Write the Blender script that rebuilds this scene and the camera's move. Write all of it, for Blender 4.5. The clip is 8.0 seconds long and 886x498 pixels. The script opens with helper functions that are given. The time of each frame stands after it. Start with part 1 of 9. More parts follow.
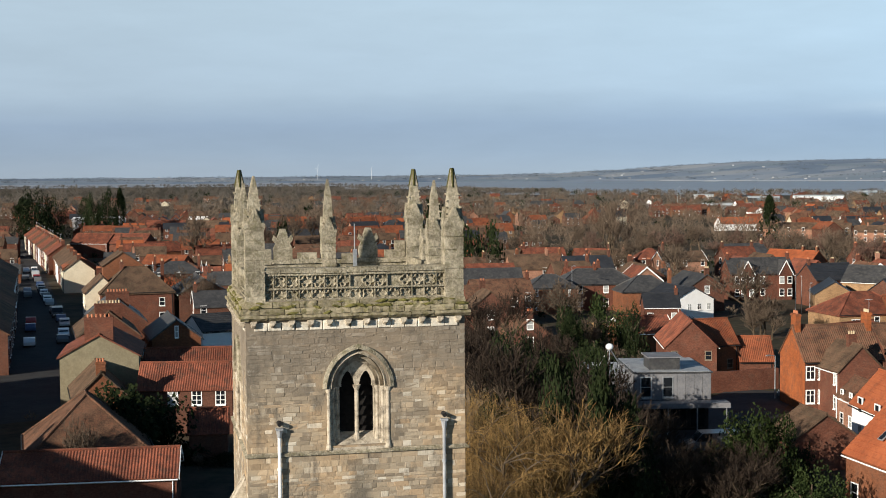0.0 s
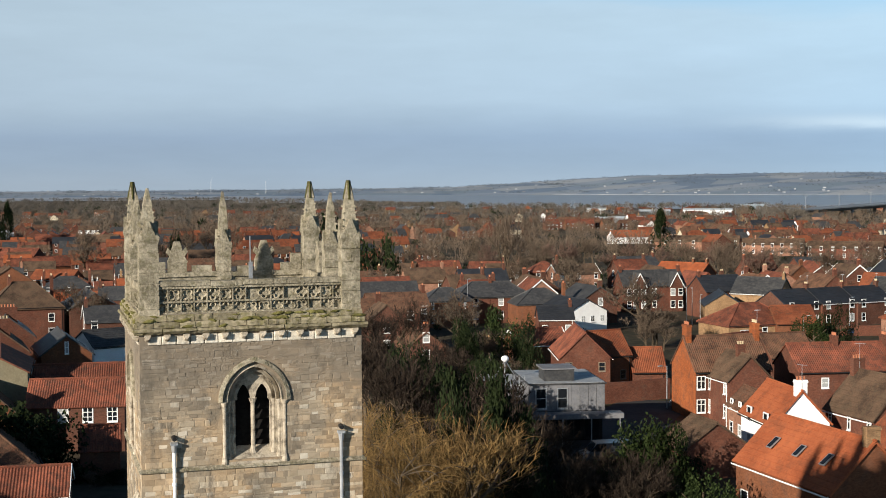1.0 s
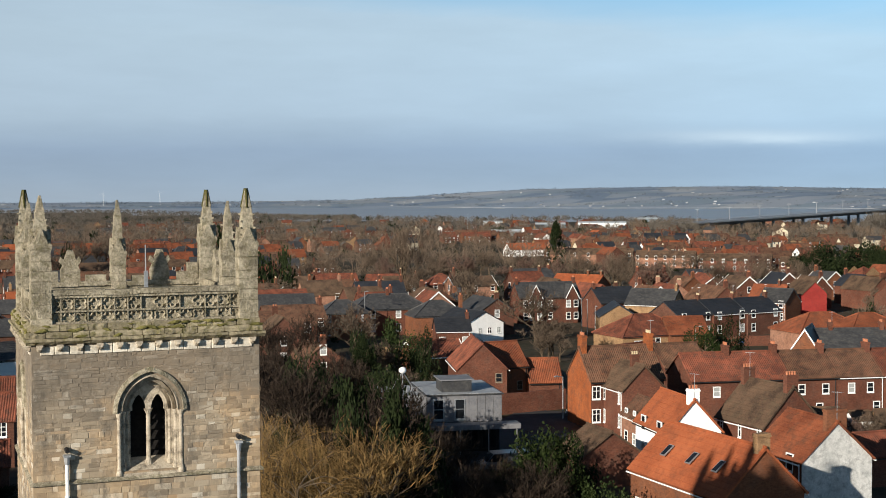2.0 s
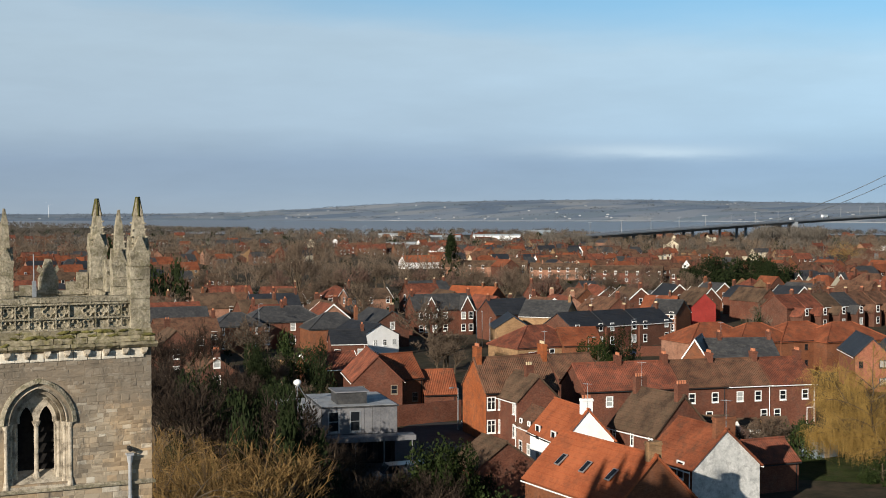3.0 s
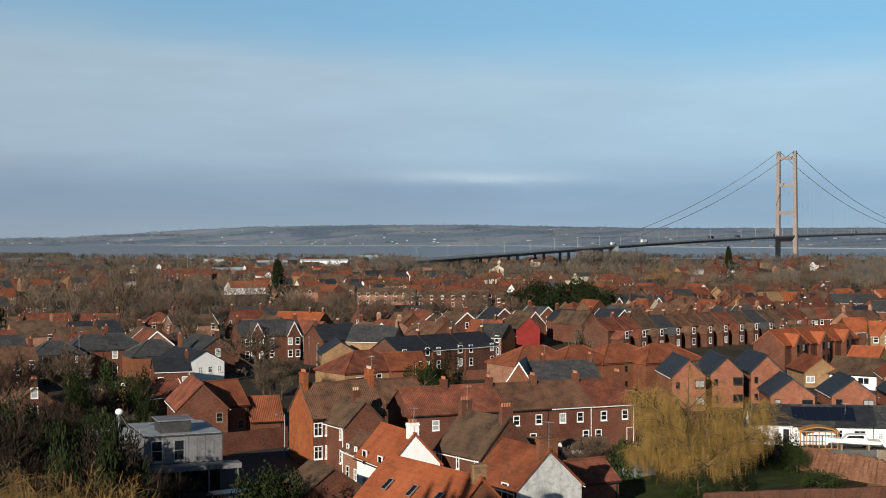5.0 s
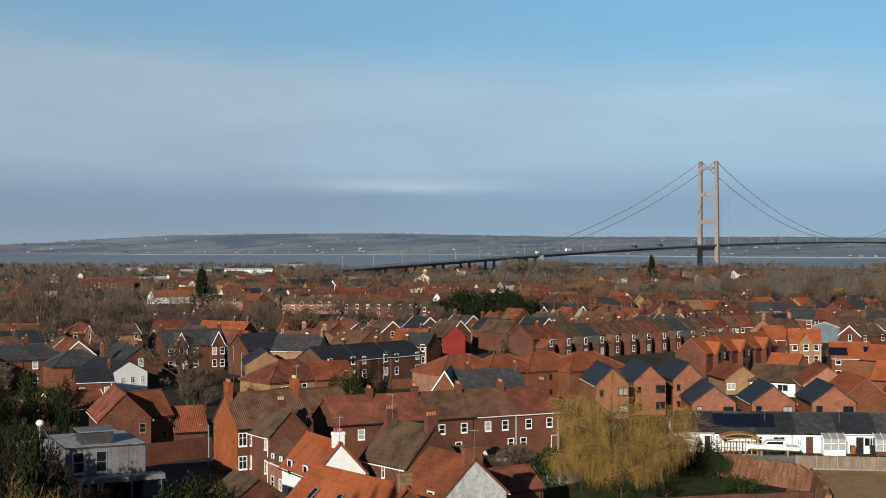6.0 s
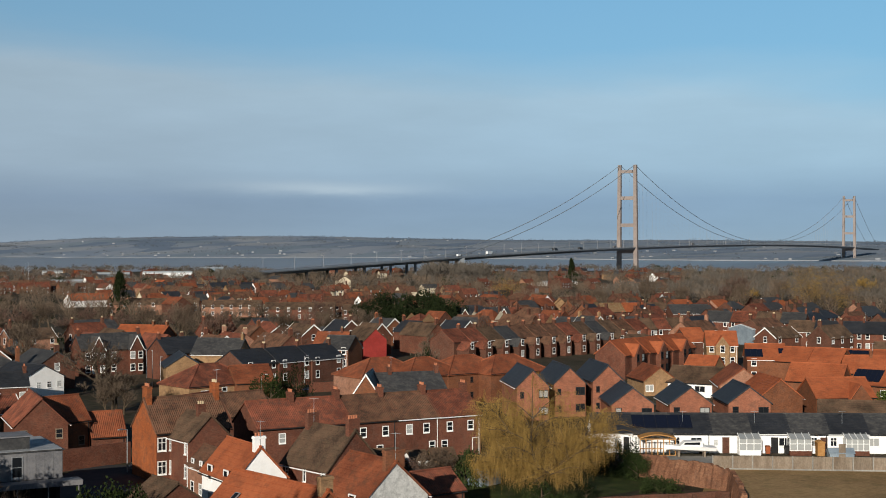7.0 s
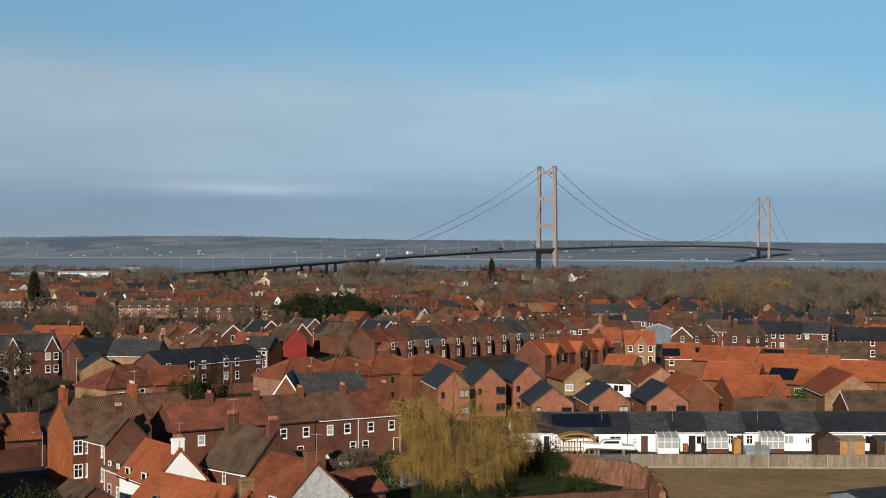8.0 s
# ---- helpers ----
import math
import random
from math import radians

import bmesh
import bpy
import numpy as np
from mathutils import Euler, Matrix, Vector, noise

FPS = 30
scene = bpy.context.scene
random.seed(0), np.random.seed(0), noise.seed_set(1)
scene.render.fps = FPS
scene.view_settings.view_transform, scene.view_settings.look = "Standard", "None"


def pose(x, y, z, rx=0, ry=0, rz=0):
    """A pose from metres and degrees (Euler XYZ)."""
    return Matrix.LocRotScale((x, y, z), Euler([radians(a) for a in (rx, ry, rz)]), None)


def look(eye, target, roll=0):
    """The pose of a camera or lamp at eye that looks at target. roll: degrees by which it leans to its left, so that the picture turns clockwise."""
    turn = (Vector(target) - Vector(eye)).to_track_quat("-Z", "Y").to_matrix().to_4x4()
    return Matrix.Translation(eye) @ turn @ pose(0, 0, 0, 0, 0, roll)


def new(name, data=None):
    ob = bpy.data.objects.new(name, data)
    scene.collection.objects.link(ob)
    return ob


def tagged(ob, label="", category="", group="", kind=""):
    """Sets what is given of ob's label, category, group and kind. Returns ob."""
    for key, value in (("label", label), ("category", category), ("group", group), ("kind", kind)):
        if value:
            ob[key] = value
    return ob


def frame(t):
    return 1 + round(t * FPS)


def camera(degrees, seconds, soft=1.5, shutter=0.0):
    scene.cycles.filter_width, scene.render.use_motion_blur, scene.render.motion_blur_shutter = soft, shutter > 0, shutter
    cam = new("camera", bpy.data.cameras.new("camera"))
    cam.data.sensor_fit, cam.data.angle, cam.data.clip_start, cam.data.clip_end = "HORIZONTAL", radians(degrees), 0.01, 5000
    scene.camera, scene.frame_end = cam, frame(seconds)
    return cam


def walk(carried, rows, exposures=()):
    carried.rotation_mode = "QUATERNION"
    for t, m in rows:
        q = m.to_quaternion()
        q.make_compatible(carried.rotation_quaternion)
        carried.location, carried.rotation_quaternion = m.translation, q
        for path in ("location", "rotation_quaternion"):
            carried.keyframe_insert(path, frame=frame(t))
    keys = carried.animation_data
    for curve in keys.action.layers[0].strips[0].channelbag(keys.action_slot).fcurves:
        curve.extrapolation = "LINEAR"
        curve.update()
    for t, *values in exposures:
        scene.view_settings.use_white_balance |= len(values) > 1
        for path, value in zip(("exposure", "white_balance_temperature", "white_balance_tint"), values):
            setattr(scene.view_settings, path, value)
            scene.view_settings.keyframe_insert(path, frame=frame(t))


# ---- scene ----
cam = camera(36.54, 8.0, soft=1.0)
# a drone that hovers 23 m up, drifts a little and turns to the right
PATH = [
    (0.0, pose(0.416, 1.058, 23.214, 86.733, 0.392, 1.159)),
    (0.5, pose(0.420, 0.938, 23.191, 87.012, 0.381, -1.061)),
    (1.0, pose(0.378, 0.950, 23.160, 87.289, 0.345, -3.302)),
    (1.5, pose(0.331, 0.907, 23.085, 87.566, 0.268, -5.522)),
    (3.0, pose(0.311, 0.834, 22.883, 88.358, 0.087, -12.165)),
    (3.5, pose(0.324, 0.748, 22.860, 88.661, 0.063, -14.468)),
    (4.0, pose(0.348, 0.534, 22.872, 88.946, 0.066, -16.313)),
    (4.5, pose(0.342, 0.518, 22.900, 89.194, 0.097, -17.945)),
    (6.0, pose(0.197, 0.088, 22.964, 89.785, 0.065, -22.693)),
    (6.5, pose(0.124, -0.034, 22.956, 89.916, 0.050, -24.358)),
    (7.0, pose(0.058, -0.149, 23.014, 89.900, 0.025, -26.056)),
    (7.5, pose(0.024, -0.095, 22.997, 89.913, 0.020, -27.750)),
    (8.0, pose(0.000, 0.000, 23.000, 89.911, -0.041, -29.460)),
]
walk(cam, PATH, ((0.0, 0.52), (1.5, 0.48), (3.0, 0.34), (4.5, 0.18), (6.0, 0.02), (8.0, -0.06)))

# ---- light ----
SUN_AZ = radians(180 + 43.3)      # the sun stands behind the camera, to its left
SUN_EL = radians(17.3)
sun = new("sun", bpy.data.lights.new("sun", "SUN"))
sun.data.energy, sun.data.angle, sun.data.color = 5.0, radians(0.6), (1.0, 0.92, 0.80)
sun_way = Vector((math.sin(SUN_AZ) * math.cos(SUN_EL), math.cos(SUN_AZ) * math.cos(SUN_EL), math.sin(SUN_EL)))
sun.matrix_world = look(sun_way * 100, (0, 0, 0))

world = bpy.data.worlds.new("sky")
scene.world = world
world.use_nodes = True
wn, wl = world.node_tree.nodes, world.node_tree.links
wn.clear()


def wnode(kind, **values):
    n = wn.new(kind)
    for k, v in values.items():
        n.inputs[k].default_value = v
    return n


out = wn.new("ShaderNodeOutputWorld")
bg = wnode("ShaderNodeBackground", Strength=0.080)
sky = wn.new("ShaderNodeTexSky")
sky.sky_type, sky.sun_disc, sky.sun_elevation, sky.sun_rotation = "NISHITA", False, SUN_EL, SUN_AZ
sky.air_density, sky.dust_density, sky.ozone_density = 1.0, 1.0, 2.0
tc = wn.new("ShaderNodeTexCoord")
sep = wn.new("ShaderNodeSeparateXYZ")
wl.new(tc.outputs["Generated"], sep.inputs[0])
# clouds: soft sheets stretched sideways
mapping = wn.new("ShaderNodeMapping")
mapping.inputs["Scale"].default_value = (1.0, 1.0, 5.0)
wl.new(tc.outputs["Generated"], mapping.inputs[0])
cn = wnode("ShaderNodeTexNoise", Scale=2.3, Detail=7.0, Roughness=0.52)
wl.new(mapping.outputs[0], cn.inputs["Vector"])


def wmath(op, a, b=None, c=None):
    n = wn.new("ShaderNodeMath")
    n.operation = op
    for i, v in enumerate((a, b, c)):
        if v is None:
            continue
        if isinstance(v, (int, float)):
            n.inputs[i].default_value = v
        else:
            wl.new(v, n.inputs[i])
    return n.outputs[0]


def wramp(value, stops):
    n = wn.new("ShaderNodeValToRGB")
    while len(n.color_ramp.elements) < len(stops):
        n.color_ramp.elements.new(0.5)
    for e, (p, c) in zip(n.color_ramp.elements, stops):
        e.position, e.color = p, (*c, 1)
    wl.new(value, n.inputs[0])
    return n.outputs[0]


def wmix(f, a, b):
    n = wn.new("ShaderNodeMix")
    n.data_type = "RGBA"
    for i, v in ((0, f), (6, a), (7, b)):
        if isinstance(v, (int, float)):
            n.inputs[i].default_value = v
        elif isinstance(v, tuple):
            n.inputs[i].default_value = (*v, 1)
        else:
            wl.new(v, n.inputs[i])
    return n.outputs[2]


# the edge of the cloud sheet falls from left to right; clear blue lies above it
dx = wmath("MULTIPLY", sep.outputs[0], 0.10)
edge = wmath("ADD", sep.outputs[2], dx)
wob = wmath("MULTIPLY", wmath("SUBTRACT", cn.outputs["Fac"], 0.5), 0.085)
cover = wramp(wmath("ADD", edge, wob), [(0.152, (1, 1, 1)), (0.170, (0.42, 0.42, 0.42)), (0.190, (0, 0, 0))])
# stops past 0.22 lie above the view, set dark to cut fill light
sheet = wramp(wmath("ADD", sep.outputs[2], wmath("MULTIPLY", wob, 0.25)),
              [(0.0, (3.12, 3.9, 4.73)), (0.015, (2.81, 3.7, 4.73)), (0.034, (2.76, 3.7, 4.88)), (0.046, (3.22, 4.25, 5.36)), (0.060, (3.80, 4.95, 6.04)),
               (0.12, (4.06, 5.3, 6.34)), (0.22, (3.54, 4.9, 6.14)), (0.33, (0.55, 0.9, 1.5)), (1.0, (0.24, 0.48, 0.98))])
# streaks in the sheet, and a bright wisp low in the north-east
fine_n = wnode("ShaderNodeTexNoise", Scale=6.0, Detail=8.0, Roughness=0.6)
map2 = wn.new("ShaderNodeMapping")
map2.inputs["Scale"].default_value = (1.0, 1.0, 5.0)
wl.new(tc.outputs["Generated"], map2.inputs[0])
wl.new(map2.outputs[0], fine_n.inputs["Vector"])
streak = wmath("MULTIPLY", wmath("MULTIPLY_ADD", fine_n.outputs["Fac"], 0.26, 0.90), 1.0)
scaled = wn.new("ShaderNodeVectorMath")
scaled.operation = "SCALE"
wl.new(sheet, scaled.inputs[0])
wl.new(streak, scaled.inputs["Scale"])
az = wmath("ARCTAN2", sep.outputs[0], sep.outputs[1])
du = wmath("POWER", wmath("MULTIPLY", wmath("ABSOLUTE", wmath("SUBTRACT", az, 0.362)), 14.0), 2.0)
ragged = wmath("MULTIPLY_ADD", fine_n.outputs["Fac"], 0.016, -0.008)
dv = wmath("POWER", wmath("MULTIPLY", wmath("ABSOLUTE", wmath("SUBTRACT", wmath("ADD", sep.outputs[2], ragged), 0.0435)), 190.0), 2.0)
wisp = wmath("MULTIPLY", wmath("EXPONENT", wmath("MULTIPLY", wmath("ADD", du, dv), -1.0)), wmath("MULTIPLY", fine_n.outputs["Fac"], 1.6))
# the clear sky is darkened overhead too, to thin the fill in shade
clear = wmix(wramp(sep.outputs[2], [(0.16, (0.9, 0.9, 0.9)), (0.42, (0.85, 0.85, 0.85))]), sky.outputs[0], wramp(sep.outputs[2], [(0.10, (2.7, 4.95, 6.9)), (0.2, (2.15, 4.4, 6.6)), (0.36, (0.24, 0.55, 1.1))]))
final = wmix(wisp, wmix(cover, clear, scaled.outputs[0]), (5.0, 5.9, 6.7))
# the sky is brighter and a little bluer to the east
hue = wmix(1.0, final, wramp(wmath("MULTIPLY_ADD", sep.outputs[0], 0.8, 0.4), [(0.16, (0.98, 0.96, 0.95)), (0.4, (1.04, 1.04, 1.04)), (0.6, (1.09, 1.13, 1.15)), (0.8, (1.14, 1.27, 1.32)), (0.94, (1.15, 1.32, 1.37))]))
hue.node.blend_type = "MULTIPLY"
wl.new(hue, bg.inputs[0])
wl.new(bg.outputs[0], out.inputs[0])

# ---- materials ----
def ramp_node(nt, fac, stops):
    n = nt.nodes.new("ShaderNodeValToRGB")
    while len(n.color_ramp.elements) < len(stops):
        n.color_ramp.elements.new(0.5)
    for e, (p, c) in zip(n.color_ramp.elements, stops):
        e.position, e.color = p, (*c, 1)
    nt.links.new(fac, n.inputs[0])
    return n.outputs[0]


def mix_node(nt, f, a, b, mode="MIX"):
    n = nt.nodes.new("ShaderNodeMix")
    n.data_type, n.blend_type = "RGBA", mode
    for i, v in ((0, f), (6, a), (7, b)):
        if isinstance(v, (int, float)):
            n.inputs[i].default_value = v
        elif isinstance(v, tuple):
            n.inputs[i].default_value = (*v, 1)
        else:
            nt.links.new(v, n.inputs[i])
    return n.outputs[2]


def noise_node(nt, scale, detail=4.0, rough=0.55, vec=None, stretch=None):
    n = nt.nodes.new("ShaderNodeTexNoise")
    n.inputs["Scale"].default_value, n.inputs["Detail"].default_value, n.inputs["Roughness"].default_value = scale, detail, rough
    if stretch:
        m = nt.nodes.new("ShaderNodeMapping")
        m.inputs["Scale"].default_value = stretch
        nt.links.new(vec, m.inputs[0])
        vec = m.outputs[0]
    if vec is not None:
        nt.links.new(vec, n.inputs["Vector"])
    return n.outputs["Fac"]


def material(name, dark, light, rough=0.85, scale=0.7, fine=9.0, bump=0.15, metal=0.0, stain=None, stain_amount=0.35,
             vary=0.25, gloss=0.08, stretch=(1, 1, 1), island=False):
    """Colour between dark and light by coarse and fine grain, stains of a third colour, a change of value from piece to piece, fine relief."""
    stain = stain or tuple(0.75 * v for v in dark)
    m = bpy.data.materials.new(name)
    m.use_nodes = True
    nt = m.node_tree
    b = nt.nodes["Principled BSDF"]
    geo = nt.nodes.new("ShaderNodeNewGeometry")
    info = nt.nodes.new("ShaderNodeObjectInfo")
    pos = geo.outputs["Position"]
    coarse = noise_node(nt, scale, 5.0, 0.6, pos, stretch)
    grain = noise_node(nt, fine, 4.0, 0.65, pos, stretch)
    f = nt.nodes.new("ShaderNodeMath")
    f.operation = "MULTIPLY_ADD"
    nt.links.new(coarse, f.inputs[0])
    f.inputs[1].default_value = 0.55
    g = nt.nodes.new("ShaderNodeMath")
    g.operation = "MULTIPLY"
    nt.links.new(grain, g.inputs[0])
    g.inputs[1].default_value = 0.45
    nt.links.new(g.outputs[0], f.inputs[2])
    col = ramp_node(nt, f.outputs[0], [(0.40, dark), (0.60, light)])
    st = ramp_node(nt, noise_node(nt, scale * 2.7 + 0.11, 6.0, 0.7, pos), [(0.48, (0, 0, 0)), (0.64, (1, 1, 1))])
    sm = nt.nodes.new("ShaderNodeMath")
    sm.operation = "MULTIPLY"
    nt.links.new(st, sm.inputs[0])
    sm.inputs[1].default_value = stain_amount
    col = mix_node(nt, sm.outputs[0], col, stain)
    hsv = nt.nodes.new("ShaderNodeHueSaturation")
    v = nt.nodes.new("ShaderNodeMath")
    v.operation = "MULTIPLY_ADD"
    nt.links.new(geo.outputs["Random Per Island"] if island else info.outputs["Random"], v.inputs[0])
    v.inputs[1].default_value, v.inputs[2].default_value = vary, 1 - vary / 2
    nt.links.new(v.outputs[0], hsv.inputs["Value"])
    nt.links.new(col, hsv.inputs["Color"])
    nt.links.new(hsv.outputs[0], b.inputs["Base Color"])
    b.inputs["Roughness"].default_value, b.inputs["Metallic"].default_value = rough, metal
    b.inputs["Specular IOR Level"].default_value = gloss
    if bump:
        bp = nt.nodes.new("ShaderNodeBump")
        bp.inputs["Strength"].default_value, bp.inputs["Distance"].default_value = bump, 0.06
        nt.links.new(grain, bp.inputs["Height"])
        nt.links.new(bp.outputs[0], b.inputs["Normal"])
    return m


def brick_material(name, a, b2, mortar, vary=0.2, size=(0.225, 0.075)):
    """Courses of bricks on upright walls, laid along the wall."""
    m = material(name, a, b2, 0.9, 0.35, 5.0, 0.2, vary=vary, stain=(0.10, 0.06, 0.045), stain_amount=0.45)
    nt = m.node_tree
    b = nt.nodes["Principled BSDF"]
    src = b.inputs["Base Color"].links[0].from_socket
    tcn = nt.nodes.new("ShaderNodeTexCoord")
    sp = nt.nodes.new("ShaderNodeSeparateXYZ")
    nt.links.new(tcn.outputs["Object"], sp.inputs[0])
    add = nt.nodes.new("ShaderNodeMath")
    add.operation = "ADD"
    nt.links.new(sp.outputs[0], add.inputs[0])
    nt.links.new(sp.outputs[1], add.inputs[1])
    cb = nt.nodes.new("ShaderNodeCombineXYZ")
    nt.links.new(add.outputs[0], cb.inputs[0])
    nt.links.new(sp.outputs[2], cb.inputs[1])
    br = nt.nodes.new("ShaderNodeTexBrick")
    nt.links.new(cb.outputs[0], br.inputs["Vector"])
    br.inputs["Scale"].default_value = 1.0
    br.inputs["Brick Width"].default_value, br.inputs["Row Height"].default_value = size
    br.inputs["Mortar Size"].default_value, br.inputs["Mortar Smooth"].default_value = 0.006, 0.3
    br.inputs["Color1"].default_value, br.inputs["Color2"].default_value = (0.82, 0.82, 0.82, 1), (1.2, 1.15, 1.1, 1)
    br.inputs["Mortar"].default_value = (*mortar, 1)
    mul = mix_node(nt, 1.0, src, br.outputs["Color"], "MULTIPLY")
    nt.links.new(mul, b.inputs["Base Color"])
    return m


M = {}
M["brick_red"] = brick_material("red_brick", (0.090, 0.036, 0.024), (0.150, 0.060, 0.039), (1.3, 1.5, 1.6))
M["brick_dark"] = brick_material("dark_brick", (0.076, 0.036, 0.025), (0.127, 0.056, 0.038), (1.3, 1.5, 1.6))
M["brick_orange"] = brick_material("orange_brick", (0.138, 0.055, 0.029), (0.200, 0.083, 0.045), (1.05, 1.1, 1.1))
M["brick_flame"] = brick_material("flame_orange_brick", (0.235, 0.070, 0.027), (0.335, 0.108, 0.042), (1.0, 1.0, 1.0))
M["brick_bank"] = brick_material("crumbling_red_brick", (0.145, 0.066, 0.040), (0.25, 0.128, 0.078), (1.3, 1.4, 1.4))
M["timber_dark"] = material("dark_brown_timber", (0.05, 0.032, 0.022), (0.09, 0.058, 0.04), 0.9, 1.5, 12, 0.15)
M["brick_new"] = brick_material("new_brick", (0.218, 0.084, 0.052), (0.294, 0.122, 0.076), (1.2, 1.3, 1.3))
M["brick_buff"] = brick_material("buff_brick", (0.238, 0.144, 0.076), (0.324, 0.209, 0.115), (1.2, 1.2, 1.2))
M["brick_pink"] = brick_material("pink_brick", (0.255, 0.128, 0.083), (0.360, 0.195, 0.135), (1.15, 1.2, 1.2))
M["red_render"] = material("red_painted_render", (0.27, 0.035, 0.030), (0.36, 0.05, 0.042), 0.8, 0.5, 6, 0.1, stain=(0.20, 0.04, 0.035))
M["render_white"] = material("white_render", (0.82, 0.815, 0.80), (0.90, 0.895, 0.88), 0.85, 0.5, 6, 0.1, stain=(0.58, 0.55, 0.50), stain_amount=0.14, vary=0.1)
M["render_grey"] = material("weathered_grey_render", (0.46, 0.46, 0.44), (0.66, 0.65, 0.62), 0.9, 0.6, 5, 0.15, stain=(0.28, 0.28, 0.27), stain_amount=0.7)
M["render_olive"] = material("olive_render", (0.20, 0.17, 0.11), (0.27, 0.235, 0.155), 0.9, 0.4, 5, 0.1, stain=(0.14, 0.12, 0.08))
M["render_cream"] = material("cream_render", (0.58, 0.50, 0.36), (0.68, 0.60, 0.45), 0.85, 0.4, 5, 0.1)
M["pantile_orange"] = material("orange_clay_pantile", (0.150, 0.046, 0.024), (0.305, 0.098, 0.047), 0.75, 0.35, 7, 0.45, stain=(0.10, 0.052, 0.034), stain_amount=0.65, vary=0.24)
M["pantile_bright"] = material("bright_orange_clay_tile", (0.265, 0.074, 0.032), (0.395, 0.118, 0.050), 0.7, 0.3, 6, 0.3, stain=(0.16, 0.06, 0.033), stain_amount=0.5, vary=0.2)
M["pantile_red"] = material("red_clay_pantile", (0.105, 0.038, 0.025), (0.265, 0.088, 0.052), 0.75, 0.5, 7, 0.5, stain=(0.075, 0.045, 0.034), stain_amount=0.75, vary=0.26)
M["pantile_brown"] = material("weathered_brown_pantile", (0.055, 0.034, 0.024), (0.180, 0.098, 0.062), 0.85, 0.6, 8, 0.5, stain=(0.20, 0.085, 0.05), stain_amount=0.55, vary=0.2)
M["tile_brown"] = material("brown_concrete_tile", (0.052, 0.035, 0.025), (0.155, 0.096, 0.062), 0.9, 0.5, 9, 0.45, stain=(0.09, 0.075, 0.05), vary=0.2)
M["tile_lichen"] = material("lichen_patched_clay_tile", (0.173, 0.094, 0.050), (0.238, 0.137, 0.072), 0.9, 0.5, 4, 0.2, stain=(0.30, 0.27, 0.15), stain_amount=0.7, vary=0.2)
M["slate"] = material("grey_slate", (0.030, 0.030, 0.032), (0.056, 0.055, 0.055), 0.6, 0.5, 4, 0.15, stain=(0.13, 0.125, 0.11), stain_amount=0.4, vary=0.3, gloss=0.4)
M["slate_dark"] = material("dark_slate", (0.017, 0.019, 0.023), (0.030, 0.032, 0.037), 0.55, 0.4, 5, 0.1, stain=(0.06, 0.06, 0.06), stain_amount=0.3, vary=0.2, gloss=0.4)
M["lead"] = material("grey_lead", (0.24, 0.25, 0.26), (0.36, 0.37, 0.38), 0.55, 1.0, 6, 0.1)
M["white"] = material("white_paint", (0.80, 0.80, 0.78), (0.86, 0.86, 0.84), 0.5, 1.0, 8, 0.03, stain_amount=0.08, vary=0.06)
M["black"] = material("black_paint", (0.015, 0.015, 0.016), (0.03, 0.03, 0.03), 0.5, 1.0, 8, 0.03, stain_amount=0.1)
M["pot"] = material("terracotta_pot", (0.36, 0.13, 0.07), (0.48, 0.20, 0.11), 0.8, 2, 9, 0.1, vary=0.3)
M["pot_cream"] = material("cream_pot", (0.46, 0.36, 0.22), (0.60, 0.48, 0.32), 0.8, 2, 9, 0.1, vary=0.3)
M["timber"] = material("weathered_timber", (0.17, 0.13, 0.095), (0.29, 0.235, 0.18), 0.9, 1.2, 12, 0.2, stain=(0.12, 0.11, 0.09), stretch=(1, 1, 0.3))
M["timber_orange"] = material("orange_stained_timber", (0.33, 0.16, 0.05), (0.45, 0.24, 0.09), 0.7, 1.5, 12, 0.1)
M["fence_post"] = material("weathered_concrete_posts", (0.22, 0.21, 0.19), (0.32, 0.31, 0.28), 0.9, 1.5, 9, 0.1)
M["bridge_concrete"] = material("tan_bridge_concrete", (0.225, 0.19, 0.175), (0.28, 0.24, 0.22), 0.9, 0.02, 0.3, 0.0, stain_amount=0.1)
# deck steel lightened in colour for the far haze
M["bridge_deck"] = material("grey_bridge_steel", (0.18, 0.20, 0.22), (0.25, 0.27, 0.29), 0.7, 0.02, 0.3, 0.0, stain_amount=0.1)
# cladding grey set low for the shade the office stands in
M["panel_grey"] = material("grey_cladding", (0.125, 0.125, 0.133), (0.19, 0.19, 0.20), 0.6, 0.7, 6, 0.05, stain=(0.22, 0.21, 0.20), stain_amount=0.4)
M["steel_blue"] = material("grey_blue_sheet", (0.16, 0.20, 0.24), (0.24, 0.29, 0.33), 0.5, 0.5, 6, 0.05)
M["steel_white"] = material("white_sheet_metal", (0.62, 0.64, 0.65), (0.76, 0.78, 0.78), 0.5, 0.1, 1, 0.0)
M["metal"] = material("galvanised_metal", (0.34, 0.35, 0.36), (0.48, 0.49, 0.50), 0.45, 2, 10, 0.05, metal=0.6)
M["asphalt"] = material("asphalt", (0.040, 0.040, 0.042), (0.062, 0.061, 0.060), 0.9, 0.3, 5, 0.1, stain=(0.08, 0.078, 0.072), stain_amount=0.4)
M["paving"] = material("concrete_paving", (0.20, 0.19, 0.175), (0.30, 0.285, 0.26), 0.9, 0.5, 5, 0.1)
M["lawn"] = material("lawn_grass", (0.022, 0.034, 0.010), (0.055, 0.070, 0.021), 0.95, 0.4, 6, 0.5, stain=(0.070, 0.058, 0.032), stain_amount=0.5)
